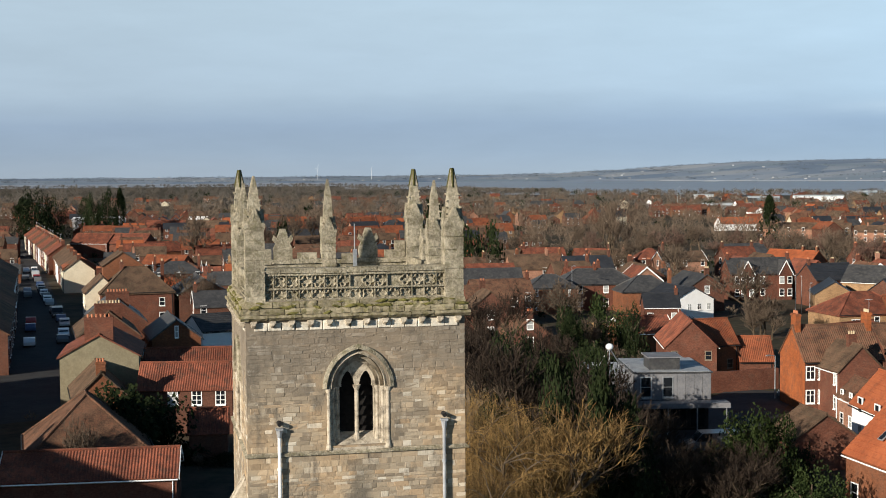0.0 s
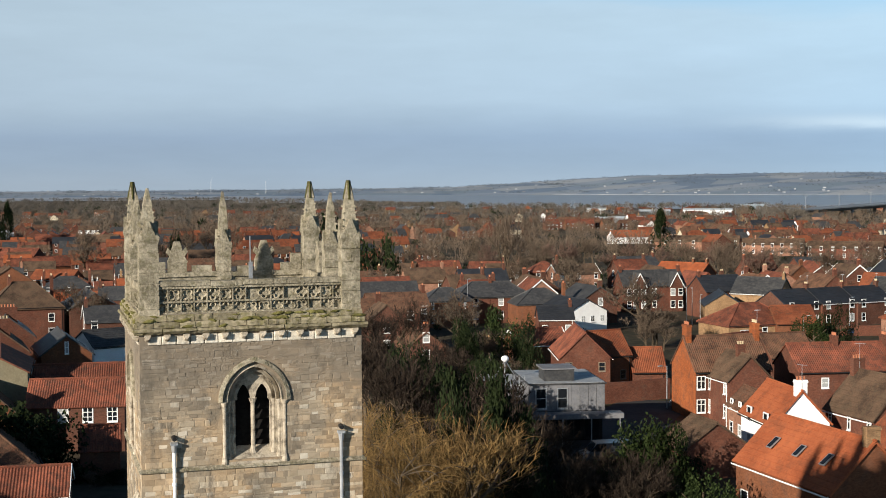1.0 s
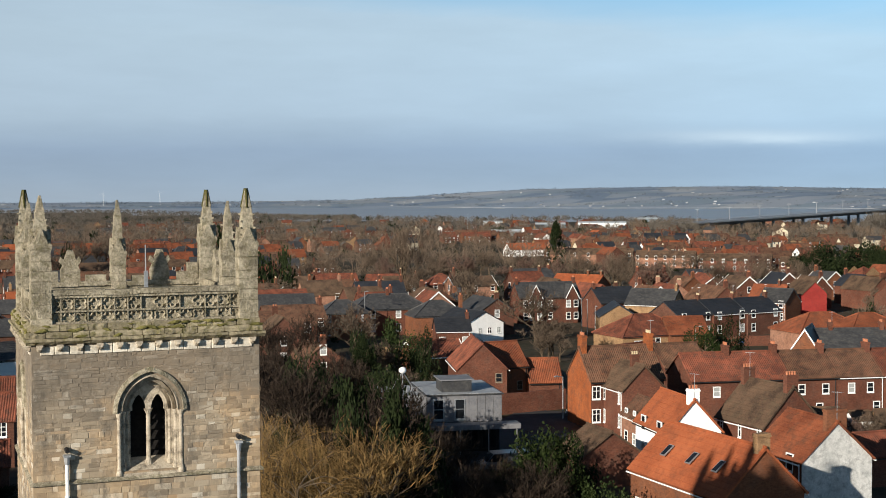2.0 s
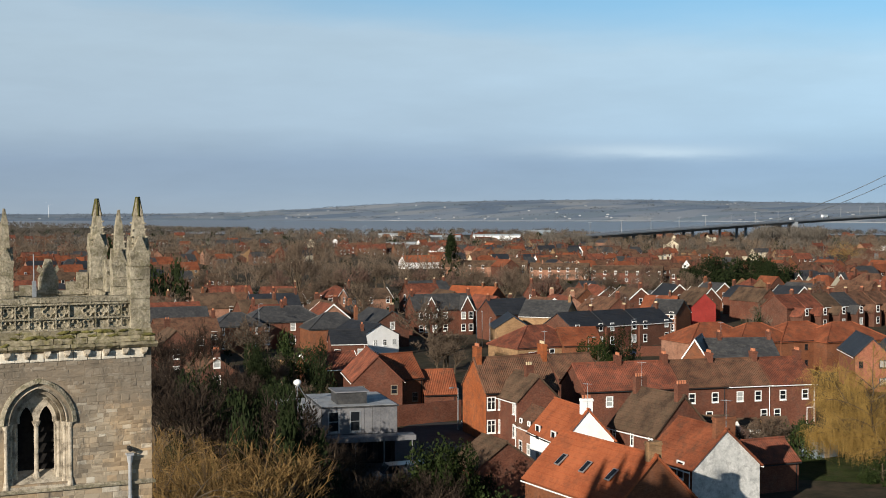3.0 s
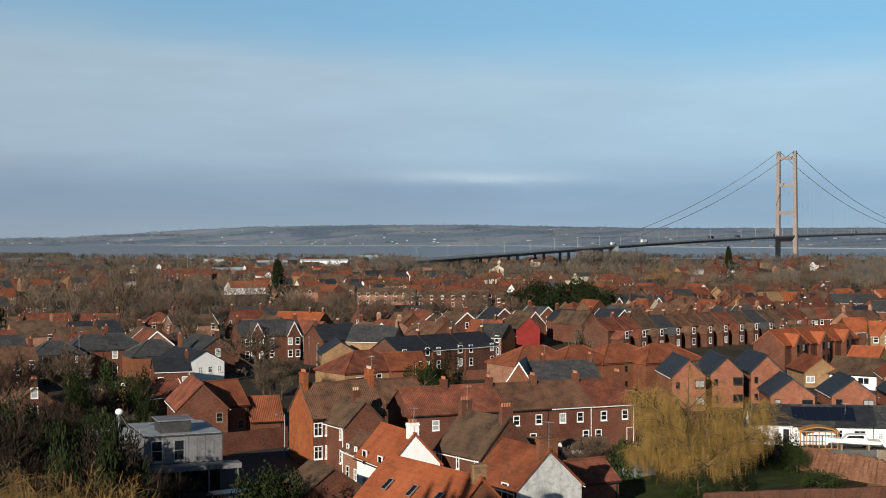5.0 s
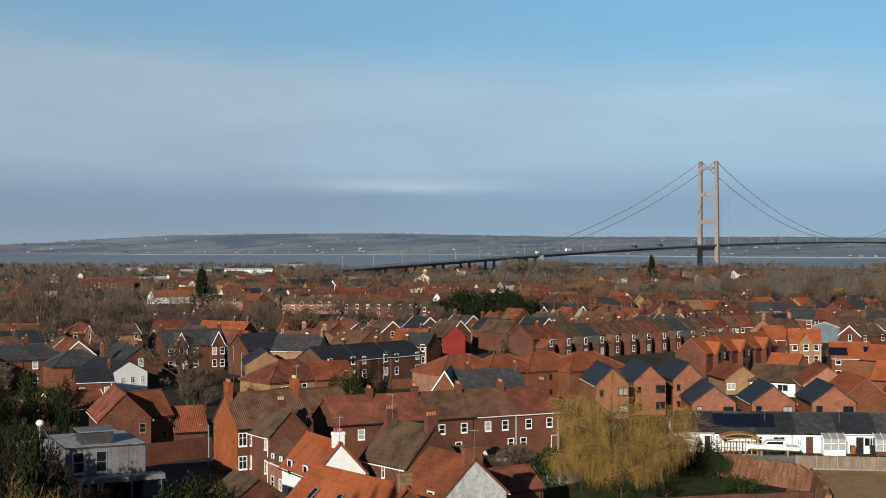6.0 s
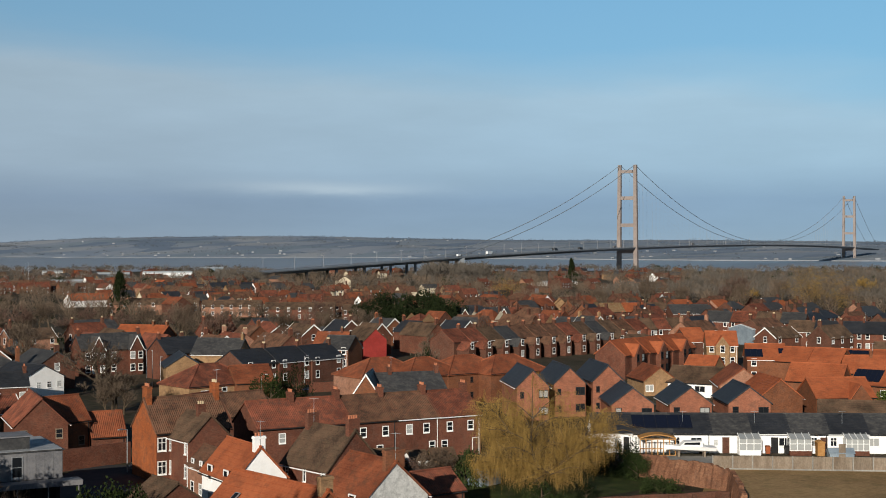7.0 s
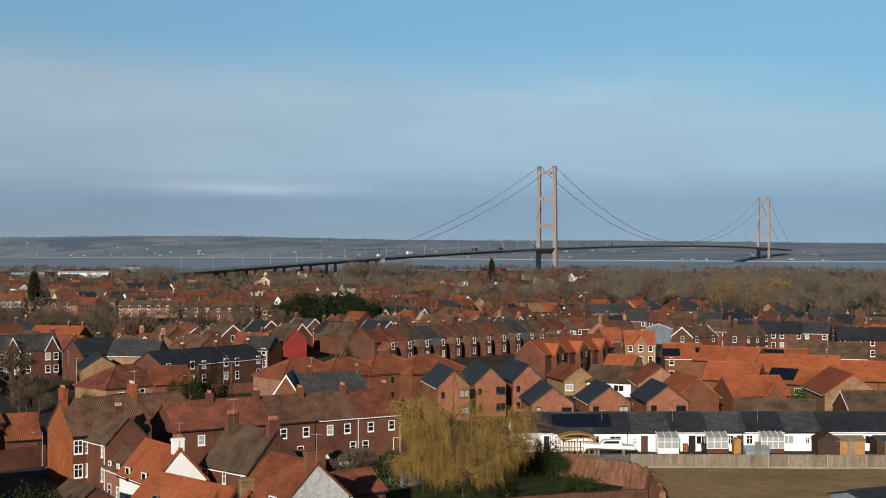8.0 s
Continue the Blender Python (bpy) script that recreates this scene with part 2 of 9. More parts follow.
M["rough_grass"] = material("dry_rough_grass", (0.22, 0.14, 0.066), (0.36, 0.235, 0.115), 0.95, 0.12, 2.5, 0.3, stain=(0.13, 0.11, 0.045), stain_amount=0.4)
M["ground"] = material("winter_ground", (0.032, 0.030, 0.019), (0.075, 0.062, 0.040), 0.95, 0.03, 0.6, 0.2, stain=(0.10, 0.065, 0.048), stain_amount=0.6)
M["bark"] = material("grey_brown_bark", (0.06, 0.043, 0.029), (0.125, 0.095, 0.065), 0.95, 1.5, 9, 0.3)
# bare twigs raised and greyed in colour for haze over the town
M["twig"] = material("bare_twigs", (0.095, 0.069, 0.050), (0.168, 0.125, 0.090), 0.95, 0.3, 3, 0.0, vary=0.35)
M["twig_red"] = material("reddish_bare_twigs", (0.115, 0.07, 0.055), (0.18, 0.115, 0.088), 0.95, 0.3, 3, 0.0, vary=0.3)
M["twig_gold"] = material("golden_willow_twigs", (0.20, 0.125, 0.036), (0.34, 0.215, 0.066), 0.85, 0.5, 3, 0.0, vary=0.2, stain_amount=0.2)
# dark brown twigs, their colour lowered further to stand for shade
M["twig_dark_shaded"] = material("dark_shaded_twigs", (0.028, 0.020, 0.015), (0.055, 0.040, 0.030), 0.95, 0.3, 3, 0.0, vary=0.35)
M["twig_ochre"] = material("ochre_willow_twigs", (0.105, 0.064, 0.026), (0.25, 0.155, 0.058), 0.9, 0.5, 3, 0.0, vary=0.2, stain=(0.20, 0.14, 0.07), stain_amount=0.3)
# woods greyed and lifted in colour to give the haze of distance
M["twig_far"] = material("haze_greyed_bare_woods", (0.082, 0.072, 0.062), (0.150, 0.132, 0.112), 0.95, 0.02, 0.5, 0.0, vary=0.2, island=True, stain=(0.085, 0.066, 0.040), stain_amount=0.5)
M["evergreen"] = material("dark_evergreen_leaves", (0.008, 0.013, 0.005), (0.023, 0.032, 0.011), 0.8, 0.8, 6, 0.0, vary=0.3, island=True)
M["leaf_green"] = material("green_shrub_leaves", (0.014, 0.024, 0.007), (0.040, 0.055, 0.017), 0.75, 0.8, 6, 0.0, vary=0.4, island=True)
M["hedge_green"] = material("bright_hedge_leaves", (0.045, 0.075, 0.015), (0.11, 0.15, 0.032), 0.75, 0.8, 6, 0.0, vary=0.4, island=True)
# far fields, woods and walls carry the blue-grey of haze in their colour
M["far_land"] = material("haze_tinted_fields", (0.135, 0.18, 0.24), (0.205, 0.25, 0.30), 1.0, 0.0016, 0.012, 0.0, stain=(0.16, 0.19, 0.22), stain_amount=0.9, stretch=(1, 1, 1))
M["haze_tinted_wood"] = material("haze_tinted_wood", (0.088, 0.108, 0.132), (0.125, 0.145, 0.165), 1.0, 0.01, 0.05, 0.0)
M["far_wall"] = material("haze_tinted_pale_walls", (0.26, 0.28, 0.30), (0.36, 0.37, 0.385), 0.9, 0.01, 0.1, 0.0, island=True, vary=0.6)
M["copper"] = material("pale_lead_roof", (0.40, 0.44, 0.46), (0.55, 0.58, 0.60), 0.6, 0.5, 4, 0.05)


def glass_material(name, base):
    m = bpy.data.materials.new(name)
    m.use_nodes = True
    b = m.node_tree.nodes["Principled BSDF"]
    b.inputs["Base Color"].default_value = (*base, 1)
    b.inputs["Roughness"].default_value = 0.06
    b.inputs["Specular IOR Level"].default_value = 0.5
    return m


M["glass"] = glass_material("window_glass", (0.012, 0.014, 0.017))
M["glass_blind"] = glass_material("window_glass_with_blind", (0.34, 0.35, 0.34))
M["solar"] = glass_material("solar_panel", (0.008, 0.010, 0.020))
M["water"] = material("estuary_water", (0.165, 0.165, 0.178), (0.21, 0.208, 0.22), 0.35, 0.004, 0.02, 0.0, stain_amount=0.1, stretch=(1, 3, 1))


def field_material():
    """Far farmland: a patchwork of dull fields, with blue haze mixed into their colours."""
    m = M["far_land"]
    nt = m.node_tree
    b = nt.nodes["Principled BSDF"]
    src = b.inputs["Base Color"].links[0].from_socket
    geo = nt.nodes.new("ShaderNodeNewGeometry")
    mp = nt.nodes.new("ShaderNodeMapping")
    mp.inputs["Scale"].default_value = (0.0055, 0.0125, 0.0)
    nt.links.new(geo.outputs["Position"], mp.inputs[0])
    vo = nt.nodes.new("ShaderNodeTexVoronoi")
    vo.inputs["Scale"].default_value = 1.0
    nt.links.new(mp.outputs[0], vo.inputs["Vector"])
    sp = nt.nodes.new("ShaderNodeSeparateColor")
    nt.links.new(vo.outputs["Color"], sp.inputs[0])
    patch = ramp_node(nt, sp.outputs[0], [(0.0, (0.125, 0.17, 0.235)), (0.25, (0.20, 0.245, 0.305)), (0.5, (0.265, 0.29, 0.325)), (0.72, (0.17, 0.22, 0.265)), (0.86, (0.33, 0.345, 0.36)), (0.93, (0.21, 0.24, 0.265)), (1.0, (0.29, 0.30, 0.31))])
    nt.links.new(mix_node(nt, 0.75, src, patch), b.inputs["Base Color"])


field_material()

# ---- building helpers ----
def shore(az):
    """Distance of the near shore by bearing (degrees, to the right)."""
    return 1850 + 250 * max(0.0, min(1.0, (12 - az) / 20)) + 1400 * max(0.0, min(1.0, (2 - az) / 8))


def far_shore(az):
    """Distance of the far shore by bearing."""
    return float(np.interp(az, (6, 10, 14, 22, 36, 44), (4500, 4420, 4180, 4100, 3320, 3200)))


def water_z(az, r):
    """The estuary opens out to the left, where it stands higher towards the horizon."""
    up = float(np.interp(az, (-12, 0, 5, 10), (4.0, 4.0, 3.0, 0)))
    return -11.0 + up * max(0.0, min(1.0, (r - 2200) / 2300)) ** 2


def crest(az):
    """Height of the far hills against the sky, by bearing."""
    e = np.interp(az, (-20, -10, -3, 0.5, 3.6, 5, 6.4, 9, 11.3, 13.4, 17.5, 20, 22, 25, 28, 33, 37, 41, 48), (-0.10, -0.09, -0.08, -0.06, -0.030, 0.063, 0.125, 0.30, 0.41, 0.45, 0.49, 0.50, 0.475, 0.40, 0.345, 0.33, 0.324, 0.28, 0.20))
    return 23 + 4850 * math.tan(radians(float(e)))


def ground_z(x, y):
    r = math.hypot(x, y)
    return -3.0 - 5.5 * max(0.0, min(1.0, (r - 140) / 900))


def part(name, bm, mat, parent, label="", smooth=False):
    me = bpy.data.meshes.new(name)
    bm.to_mesh(me)
    bm.free()
    if smooth:
        for p in me.polygons:
            p.use_smooth = True
    me.materials.append(mat)
    ob = new(name, me)
    if parent is not None:
        ob.parent = parent
    return tagged(ob, label)


def shared(name, me, parent, m):
    ob = new(name, me)
    ob.parent = parent
    ob.matrix_basis = m
    return ob


def box(bm, x0, x1, y0, y1, z0, z1):
    v = [bm.verts.new(p) for p in ((x0, y0, z0), (x1, y0, z0), (x1, y1, z0), (x0, y1, z0), (x0, y0, z1), (x1, y0, z1), (x1, y1, z1), (x0, y1, z1))]
    for f in ((3, 2, 1, 0), (4, 5, 6, 7), (0, 1, 5, 4), (1, 2, 6, 5), (2, 3, 7, 6), (3, 0, 4, 7)):
        bm.faces.new([v[i] for i in f])


def prism(bm, pts, y0, y1):
    """A polygon in x and z, drawn out along y."""
    a = [bm.verts.new((x, y0, z)) for x, z in pts]
    b = [bm.verts.new((x, y1, z)) for x, z in pts]
    bm.faces.new(a)
    bm.faces.new(b[::-1])
    n = len(pts)
    for i in range(n):
        bm.faces.new((a[i], b[i], b[(i + 1) % n], a[(i + 1) % n]))
    bmesh.ops.recalc_face_normals(bm, faces=bm.faces)


def tube(bm, p, q, r0, r1, sides=6, cap=True):
    p, q = Vector(p), Vector(q)
    d = (q - p).normalized()
    u = d.orthogonal().normalized()
    w = d.cross(u)
    a, b = [], []
    for i in range(sides):
        t = 2 * math.pi * i / sides
        o = u * math.cos(t) + w * math.sin(t)
        a.append(bm.verts.new(p + o * r0))
        b.append(bm.verts.new(q + o * r1))
    for i in range(sides):
        bm.faces.new((a[i], a[(i + 1) % sides], b[(i + 1) % sides], b[i]))
    if cap:
        bm.faces.new(a[::-1])
        bm.faces.new(b)


def thing(name, x, y, z, yaw, label, category, group="", kind=""):
    e = new(name)
    e.empty_display_size = 0.2
    e.matrix_world = pose(x, y, z, 0, 0, yaw)
    return tagged(e, label, category, group, kind)


MESHES = {}


def mesh_of(key, fill, mat):
    """One mesh for alike pieces."""
    if key not in MESHES:
        bm = bmesh.new()
        fill(bm)
        me = bpy.data.meshes.new(key if isinstance(key, str) else key[0])
        bm.to_mesh(me)
        bm.free()
        me.materials.append(mat)
        MESHES[key] = me
    return MESHES[key]


def lattice(bm, xs, zs, holes, depth, y1):
    """A frame in one piece on a grid of lines: holes names the open cells (column, row), depth the face of each line of zs."""
    v = {(i, j, k): bm.verts.new((x, depth[j] if k == 0 else y1, z)) for i, x in enumerate(xs) for j, z in enumerate(zs) for k in (0, 1)}
    solid = {(i, j) for i in range(len(xs) - 1) for j in range(len(zs) - 1)} - set(holes)
    for i, j in solid:
        q = ((i, j), (i + 1, j), (i + 1, j + 1), (i, j + 1))
        bm.faces.new([v[(*p, 0)] for p in q])
        bm.faces.new([v[(*p, 1)] for p in q[::-1]])
        for (di, dj), (p, r) in (((0, -1), (0, 1)), ((1, 0), (1, 2)), ((0, 1), (2, 3)), ((-1, 0), (3, 0))):
            if (i + di, j + dj) not in solid:
                bm.faces.new((v[(*q[p], 0)], v[(*q[p], 1)], v[(*q[r], 1)], v[(*q[r], 0)]))
    bmesh.ops.delete(bm, geom=[p for p in bm.verts if not p.link_faces], context="VERTS")


def window(parent, m, w, h, frame_mat="white", bars="sash", glass="glass", sill=True):
    """A window that stands in the plane y = 0 of m, facing -y: frame with bars and sill in one piece, and a pane set back in it."""
    def casing(bm):
        t, a = 0.10, w / 2
        xs = [-a, -a + t, a - t, a]
        if bars in ("cross", "grid", "half"):
            xs[2:2] = [-0.035, 0.035]
        zs, cross = [0.004, t, h - t, h], []
        if bars == "sash":
            cross = [h * 0.5]
        elif bars == "cross":
            cross = [h * 0.62]
        elif bars == "grid":
            cross = [h * 0.34, h * 0.66]
        for c in cross:
            zs[-2:-2] = [c - 0.03, c + 0.03]
        face = [-0.03] * len(zs)
        if sill:
            zs, face = [-0.09, 0.0] + zs, [-0.12, -0.12] + face
        first = len(zs) - 4 - 2 * len(cross) + 1
        lattice(bm, xs, zs, [(i, j) for i in range(1, len(xs) - 2, 2) for j in range(first, len(zs) - 2, 2)], face, 0.10)

    def pane(bm):
        box(bm, -w / 2 + 0.03, w / 2 - 0.03, 0.0, 0.03, 0.03, h - 0.03)
    wn_ob = shared("window", mesh_of(("window", round(w, 2), round(h, 2), frame_mat, bars, sill), casing, M[frame_mat]), parent, m)
    shared("pane", mesh_of(("pane", round(w, 2), round(h, 2), glass), pane, M[glass]), wn_ob, Matrix())
    return wn_ob


def door(parent, m, w=0.9, h=2.05, mat="white"):
    """A door frame with its leaf, whose panels stand forward."""
    def surround(bm):
        lattice(bm, [-w / 2 - 0.07, -w / 2, w / 2, w / 2 + 0.07], [0, h, h + 0.07], [(1, 0)], [-0.05] * 3, 0.05)

    def leaf(bm):
        lattice(bm, [-w / 2, -w / 2 + 0.12, w / 2 - 0.12, w / 2], [0, 0.25, 0.9, 1.15, 1.8, h], [], [-0.02, -0.02, -0.04, -0.04, -0.02, -0.02], 0.04)
    d = shared("door", mesh_of(("door_frame", w, h), surround, M["white"]), parent, m)
    shared("leaf", mesh_of(("door_leaf", w, h, mat), leaf, M[mat]), d, Matrix())
    return d


def roof_slope(bm, a, b, c, d, thick, roll):
    """A roof slope: a to b along the ridge, d to c along the eaves. roll: width of a pantile roll, 0 for plain tiles laid in courses."""
    a, b, c, d = Vector(a), Vector(b), Vector(c), Vector(d)
    n = (b - a).cross(d - a).normalized()
    if n.z < 0:
        n = -n
    if roll:
        cols = max(2, round((b - a).length / roll))
        lines = []
        for i in range(cols * 2 + 1):
            f = i / (cols * 2)
            o = n * (0.0 if i % 2 else -0.055)
            lines.append((bm.verts.new(a.lerp(b, f) + o), bm.verts.new(d.lerp(c, f) + o)))
        for p, q in zip(lines, lines[1:]):
            bm.faces.new((p[0], q[0], q[1], p[1]))
        ends = (lines[0], lines[-1])
        top, low = [v[0] for v in lines], [v[1] for v in lines]
    else:
        rows = max(2, round((d - a).length / 0.5))
        lines = []
        for i in range(rows + 1):
            f = i / rows
            p, q = a.lerp(d, f), b.lerp(c, f)
            if i:
                lines.append((bm.verts.new(p + n * 0.035), bm.verts.new(q + n * 0.035)))
            if i < rows:
                lines.append((bm.verts.new(p), bm.verts.new(q)))
        for p, q in zip(lines, lines[1:]):
            bm.faces.new((p[0], p[1], q[1], q[0]))
        top, low = list(lines[0]), list(lines[-1])
    under = [bm.verts.new(p - n * thick) for p in (a, b, c, d)]
    bm.faces.new(under[::-1])
    bm.faces.new(top + [under[1], under[0]])
    bm.faces.new(low + [under[2], under[3]])
    bm.faces.new(([v[0] for v in lines] if not roll else list(lines[0])) + [under[3], under[0]])
    bm.faces.new(([v[1] for v in lines] if not roll else list(lines[-1])) + [under[2], under[1]])


def gable_solid(bm, L, W, eave, ridge, over=0.18, e=0.28, thick=0.18, lift=0.16):
    """Both slopes of a plain roof in one piece."""
    h = W / 2
    s = (ridge - eave) / h
    pts = [(-h - e, eave - e * s + lift), (0, ridge + lift), (h + e, eave - e * s + lift), (h + e, eave - e * s + lift - thick), (0, ridge + lift - thick), (-h - e, eave - e * s + lift - thick)]
    va = [bm.verts.new((-L / 2 - over, y, z)) for y, z in pts]
    vb = [bm.verts.new((L / 2 + over, y, z)) for y, z in pts]
    for i in range(6):
        bm.faces.new((va[i], vb[i], vb[(i + 1) % 6], va[(i + 1) % 6]))
    for v in (va, vb):
        bm.faces.new((v[0], v[1], v[4], v[5]))
        bm.faces.new((v[1], v[2], v[3], v[4]))


def slope_part(parent, L, W, eave, ridge, side, mat, roll=0.0, over=0.18, name="roof_slope"):
    h, e, lift = W / 2, 0.28, 0.16
    s = (ridge - eave) / h
    xa, xb = -L / 2 - over, L / 2 + over
    bm = bmesh.new()
    roof_slope(bm, (xa, side * 0.01, ridge + lift), (xb, side * 0.01, ridge + lift), (xb, side * (h + e), eave - e * s + lift), (xa, side * (h + e), eave - e * s + lift), 0.14, roll)
    bmesh.ops.recalc_face_normals(bm, faces=bm.faces)
    return part(name, bm, M[mat], parent)


def barge_part(parent, x, side, W, eave, ridge, mat, out):
    """One sloping board under the verge of a gable."""
    e = 0.3
    s = (ridge - eave) / (W / 2)
    q = [Vector((x, 0, ridge + 0.24)), Vector((x, side * (W / 2 + e), eave - e * s + 0.24)), Vector((x, side * (W / 2 + e), eave - e * s - 0.06)), Vector((x, 0, ridge - 0.10))]
    bm = bmesh.new()
    va = [bm.verts.new(p) for p in q]
    vb = [bm.verts.new(p + Vector((out * 0.05, 0, 0))) for p in q]
    bm.faces.new(va)
    bm.faces.new(vb[::-1])
    for i in range(4):
        bm.faces.new((va[i], vb[i], vb[(i + 1) % 4], va[(i + 1) % 4]))
    bmesh.ops.recalc_face_normals(bm, faces=bm.faces)
    return part("bargeboard", bm, M[mat], parent)


def gable_skin(parent, x, W, eave, ridge, out, mat):
    """A coat of render on a gable wall."""
    bm = bmesh.new()
    pts = [(-W / 2 - 0.01, -1.5), (W / 2 + 0.01, -1.5), (W / 2 + 0.01, eave), (0, ridge), (-W / 2 - 0.01, eave)]
    va = [bm.verts.new((x, y, z)) for y, z in pts]
    vb = [bm.verts.new((x + out * 0.04, y, z)) for y, z in pts]
    bm.faces.new(va)
    bm.faces.new(vb[::-1])
    for i in range(5):
        bm.faces.new((va[i], vb[i], vb[(i + 1) % 5], va[(i + 1) % 5]))
    bmesh.ops.recalc_face_normals(bm, faces=bm.faces)
    return part("gable_render", bm, M[mat], parent)


def hip_roof(bm, L, W, eave, ridge, thick=0.14, e=0.3):
    h = W / 2 + e
    l = L / 2 + e
    s = (ridge - eave) / (W / 2)
    z0, z1 = eave - e * s + 0.12, ridge + 0.12
    r = max(0.05, L / 2 - W / 2)
    lo = [(-l, -h, z0), (l, -h, z0), (l, h, z0), (-l, h, z0)]
    lows = [bm.verts.new(p) for p in lo]
    base = [bm.verts.new((x, y, z - thick)) for x, y, z in lo]
    t0, t1 = bm.verts.new((-r, 0, z1)), bm.verts.new((r, 0, z1))
    bm.faces.new((lows[0], lows[1], t1, t0))
    bm.faces.new((lows[2], lows[3], t0, t1))
    bm.faces.new((lows[1], lows[2], t1))
    bm.faces.new((lows[3], lows[0], t0))
    for i in range(4):
        j = (i + 1) % 4
        bm.faces.new((lows[i], base[i], base[j], lows[j]))
    bm.faces.new(base[::-1])
    return [((-l, -h, z0), (-r, 0, z1)), ((-l, h, z0), (-r, 0, z1)), ((l, -h, z0), (r, 0, z1)), ((l, h, z0), (r, 0, z1)), ((-r - 0.01, 0, z1), (r + 0.01, 0, z1))]


def walls_gable(bm, L, W, eave, ridge, base=-1.5):
    """Solid walls with gables at both ends, drawn down below the ground."""
    pts = [(-W / 2, base), (W / 2, base), (W / 2, eave), (0, ridge), (-W / 2, eave)]
    a = [bm.verts.new((-L / 2, y, z)) for y, z in pts]
    b = [bm.verts.new((L / 2, y, z)) for y, z in pts]
    bm.faces.new(a[::-1])
    bm.faces.new(b)
    for i in range(5):
        bm.faces.new((a[i], a[(i + 1) % 5], b[(i + 1) % 5], b[i]))


def chimney(parent, x, y, z0, z1, w=0.9, d=0.5, mat="brick_red", pots=2, pot_mat="pot", mast=False):
    bm = bmesh.new()
    box(bm, -w / 2, w / 2, -d / 2, d / 2, z0, z1 - 0.25)
    box(bm, -w / 2 - 0.06, w / 2 + 0.06, -d / 2 - 0.06, d / 2 + 0.06, z1 - 0.248, z1 - 0.12)
    box(bm, -w / 2 - 0.02, w / 2 + 0.02, -d / 2 - 0.02, d / 2 + 0.02, z1 - 0.118, z1)
    ch = part("chimney", bm, M[mat], parent)
    ch.location = (x, y, 0)
    along = w >= d
    for i in range(pots):
        o = ((i + 0.5) / pots - 0.5) * max(w, d) * 0.9
        me = mesh_of(("pot", pot_mat), lambda bm: (tube(bm, (0, 0, -0.02), (0, 0, 0.30), 0.12, 0.10, 6), tube(bm, (0, 0, 0.26), (0, 0, 0.33), 0.13, 0.13, 6)), M[pot_mat])
        shared("pot", me, ch, pose(o if along else 0, 0 if along else o, z1))
    if mast:
        # a television aerial strapped to the stack
        def comb(bm):
            tube(bm, (0, 0, -0.9), (0, 0, 1.5), 0.025, 0.02, 5)
            tube(bm, (-0.45, 0, 1.4), (0.45, 0, 1.4), 0.018, 0.018, 4)
            for k in range(6):
                tube(bm, (-0.42 + k * 0.17, -0.24, 1.4), (-0.42 + k * 0.17, 0.24, 1.4), 0.012, 0.012, 4)
        shared("tv_aerial", mesh_of("tv_aerial", comb, M["metal"]), ch, pose(w / 2 + 0.03, 0, z1, 0, 0, 35))
    return ch


PLACED = []
WIN = {"q": (0.9, 1.2), "t": (1.05, 1.5), "s": (0.6, 0.9), "w": (1.5, 1.15), "n": (0.5, 1.5), "d": (1.1, 1.1), "b": (2.0, 1.2)}


def windows_on(house, L, side_y, spec, storeys, base=0.9, storey=2.6, frame_mat="white", bars="sash", rng=None, turn=0):
    """Rows of windows along the front (or a gable, with turn); spec is one letter a bay for each storey, from the ground up, '.' for none and 'o' for a door."""
    for k, row in enumerate(spec.split("/")[:storeys]):
        n = len(row)
        for i, ch in enumerate(row):
            if ch == ".":
                continue
            u = ((i + 0.5) / n - 0.5) * L
            m = pose(0, 0, 0, 0, 0, turn) @ pose(u, -side_y - 0.004, 0)
            if ch == "o":
                door(house, m, mat=rng.choice(("white", "black", "brick_dark", "white")))
                continue
            w, h = WIN[ch]
            z = base + k * storey
            glass = "glass_blind" if rng.random() < 0.22 else "glass"
            window(house, m @ pose(0, 0, z), w, h, frame_mat, bars if ch in "tsndq" else "half", glass)


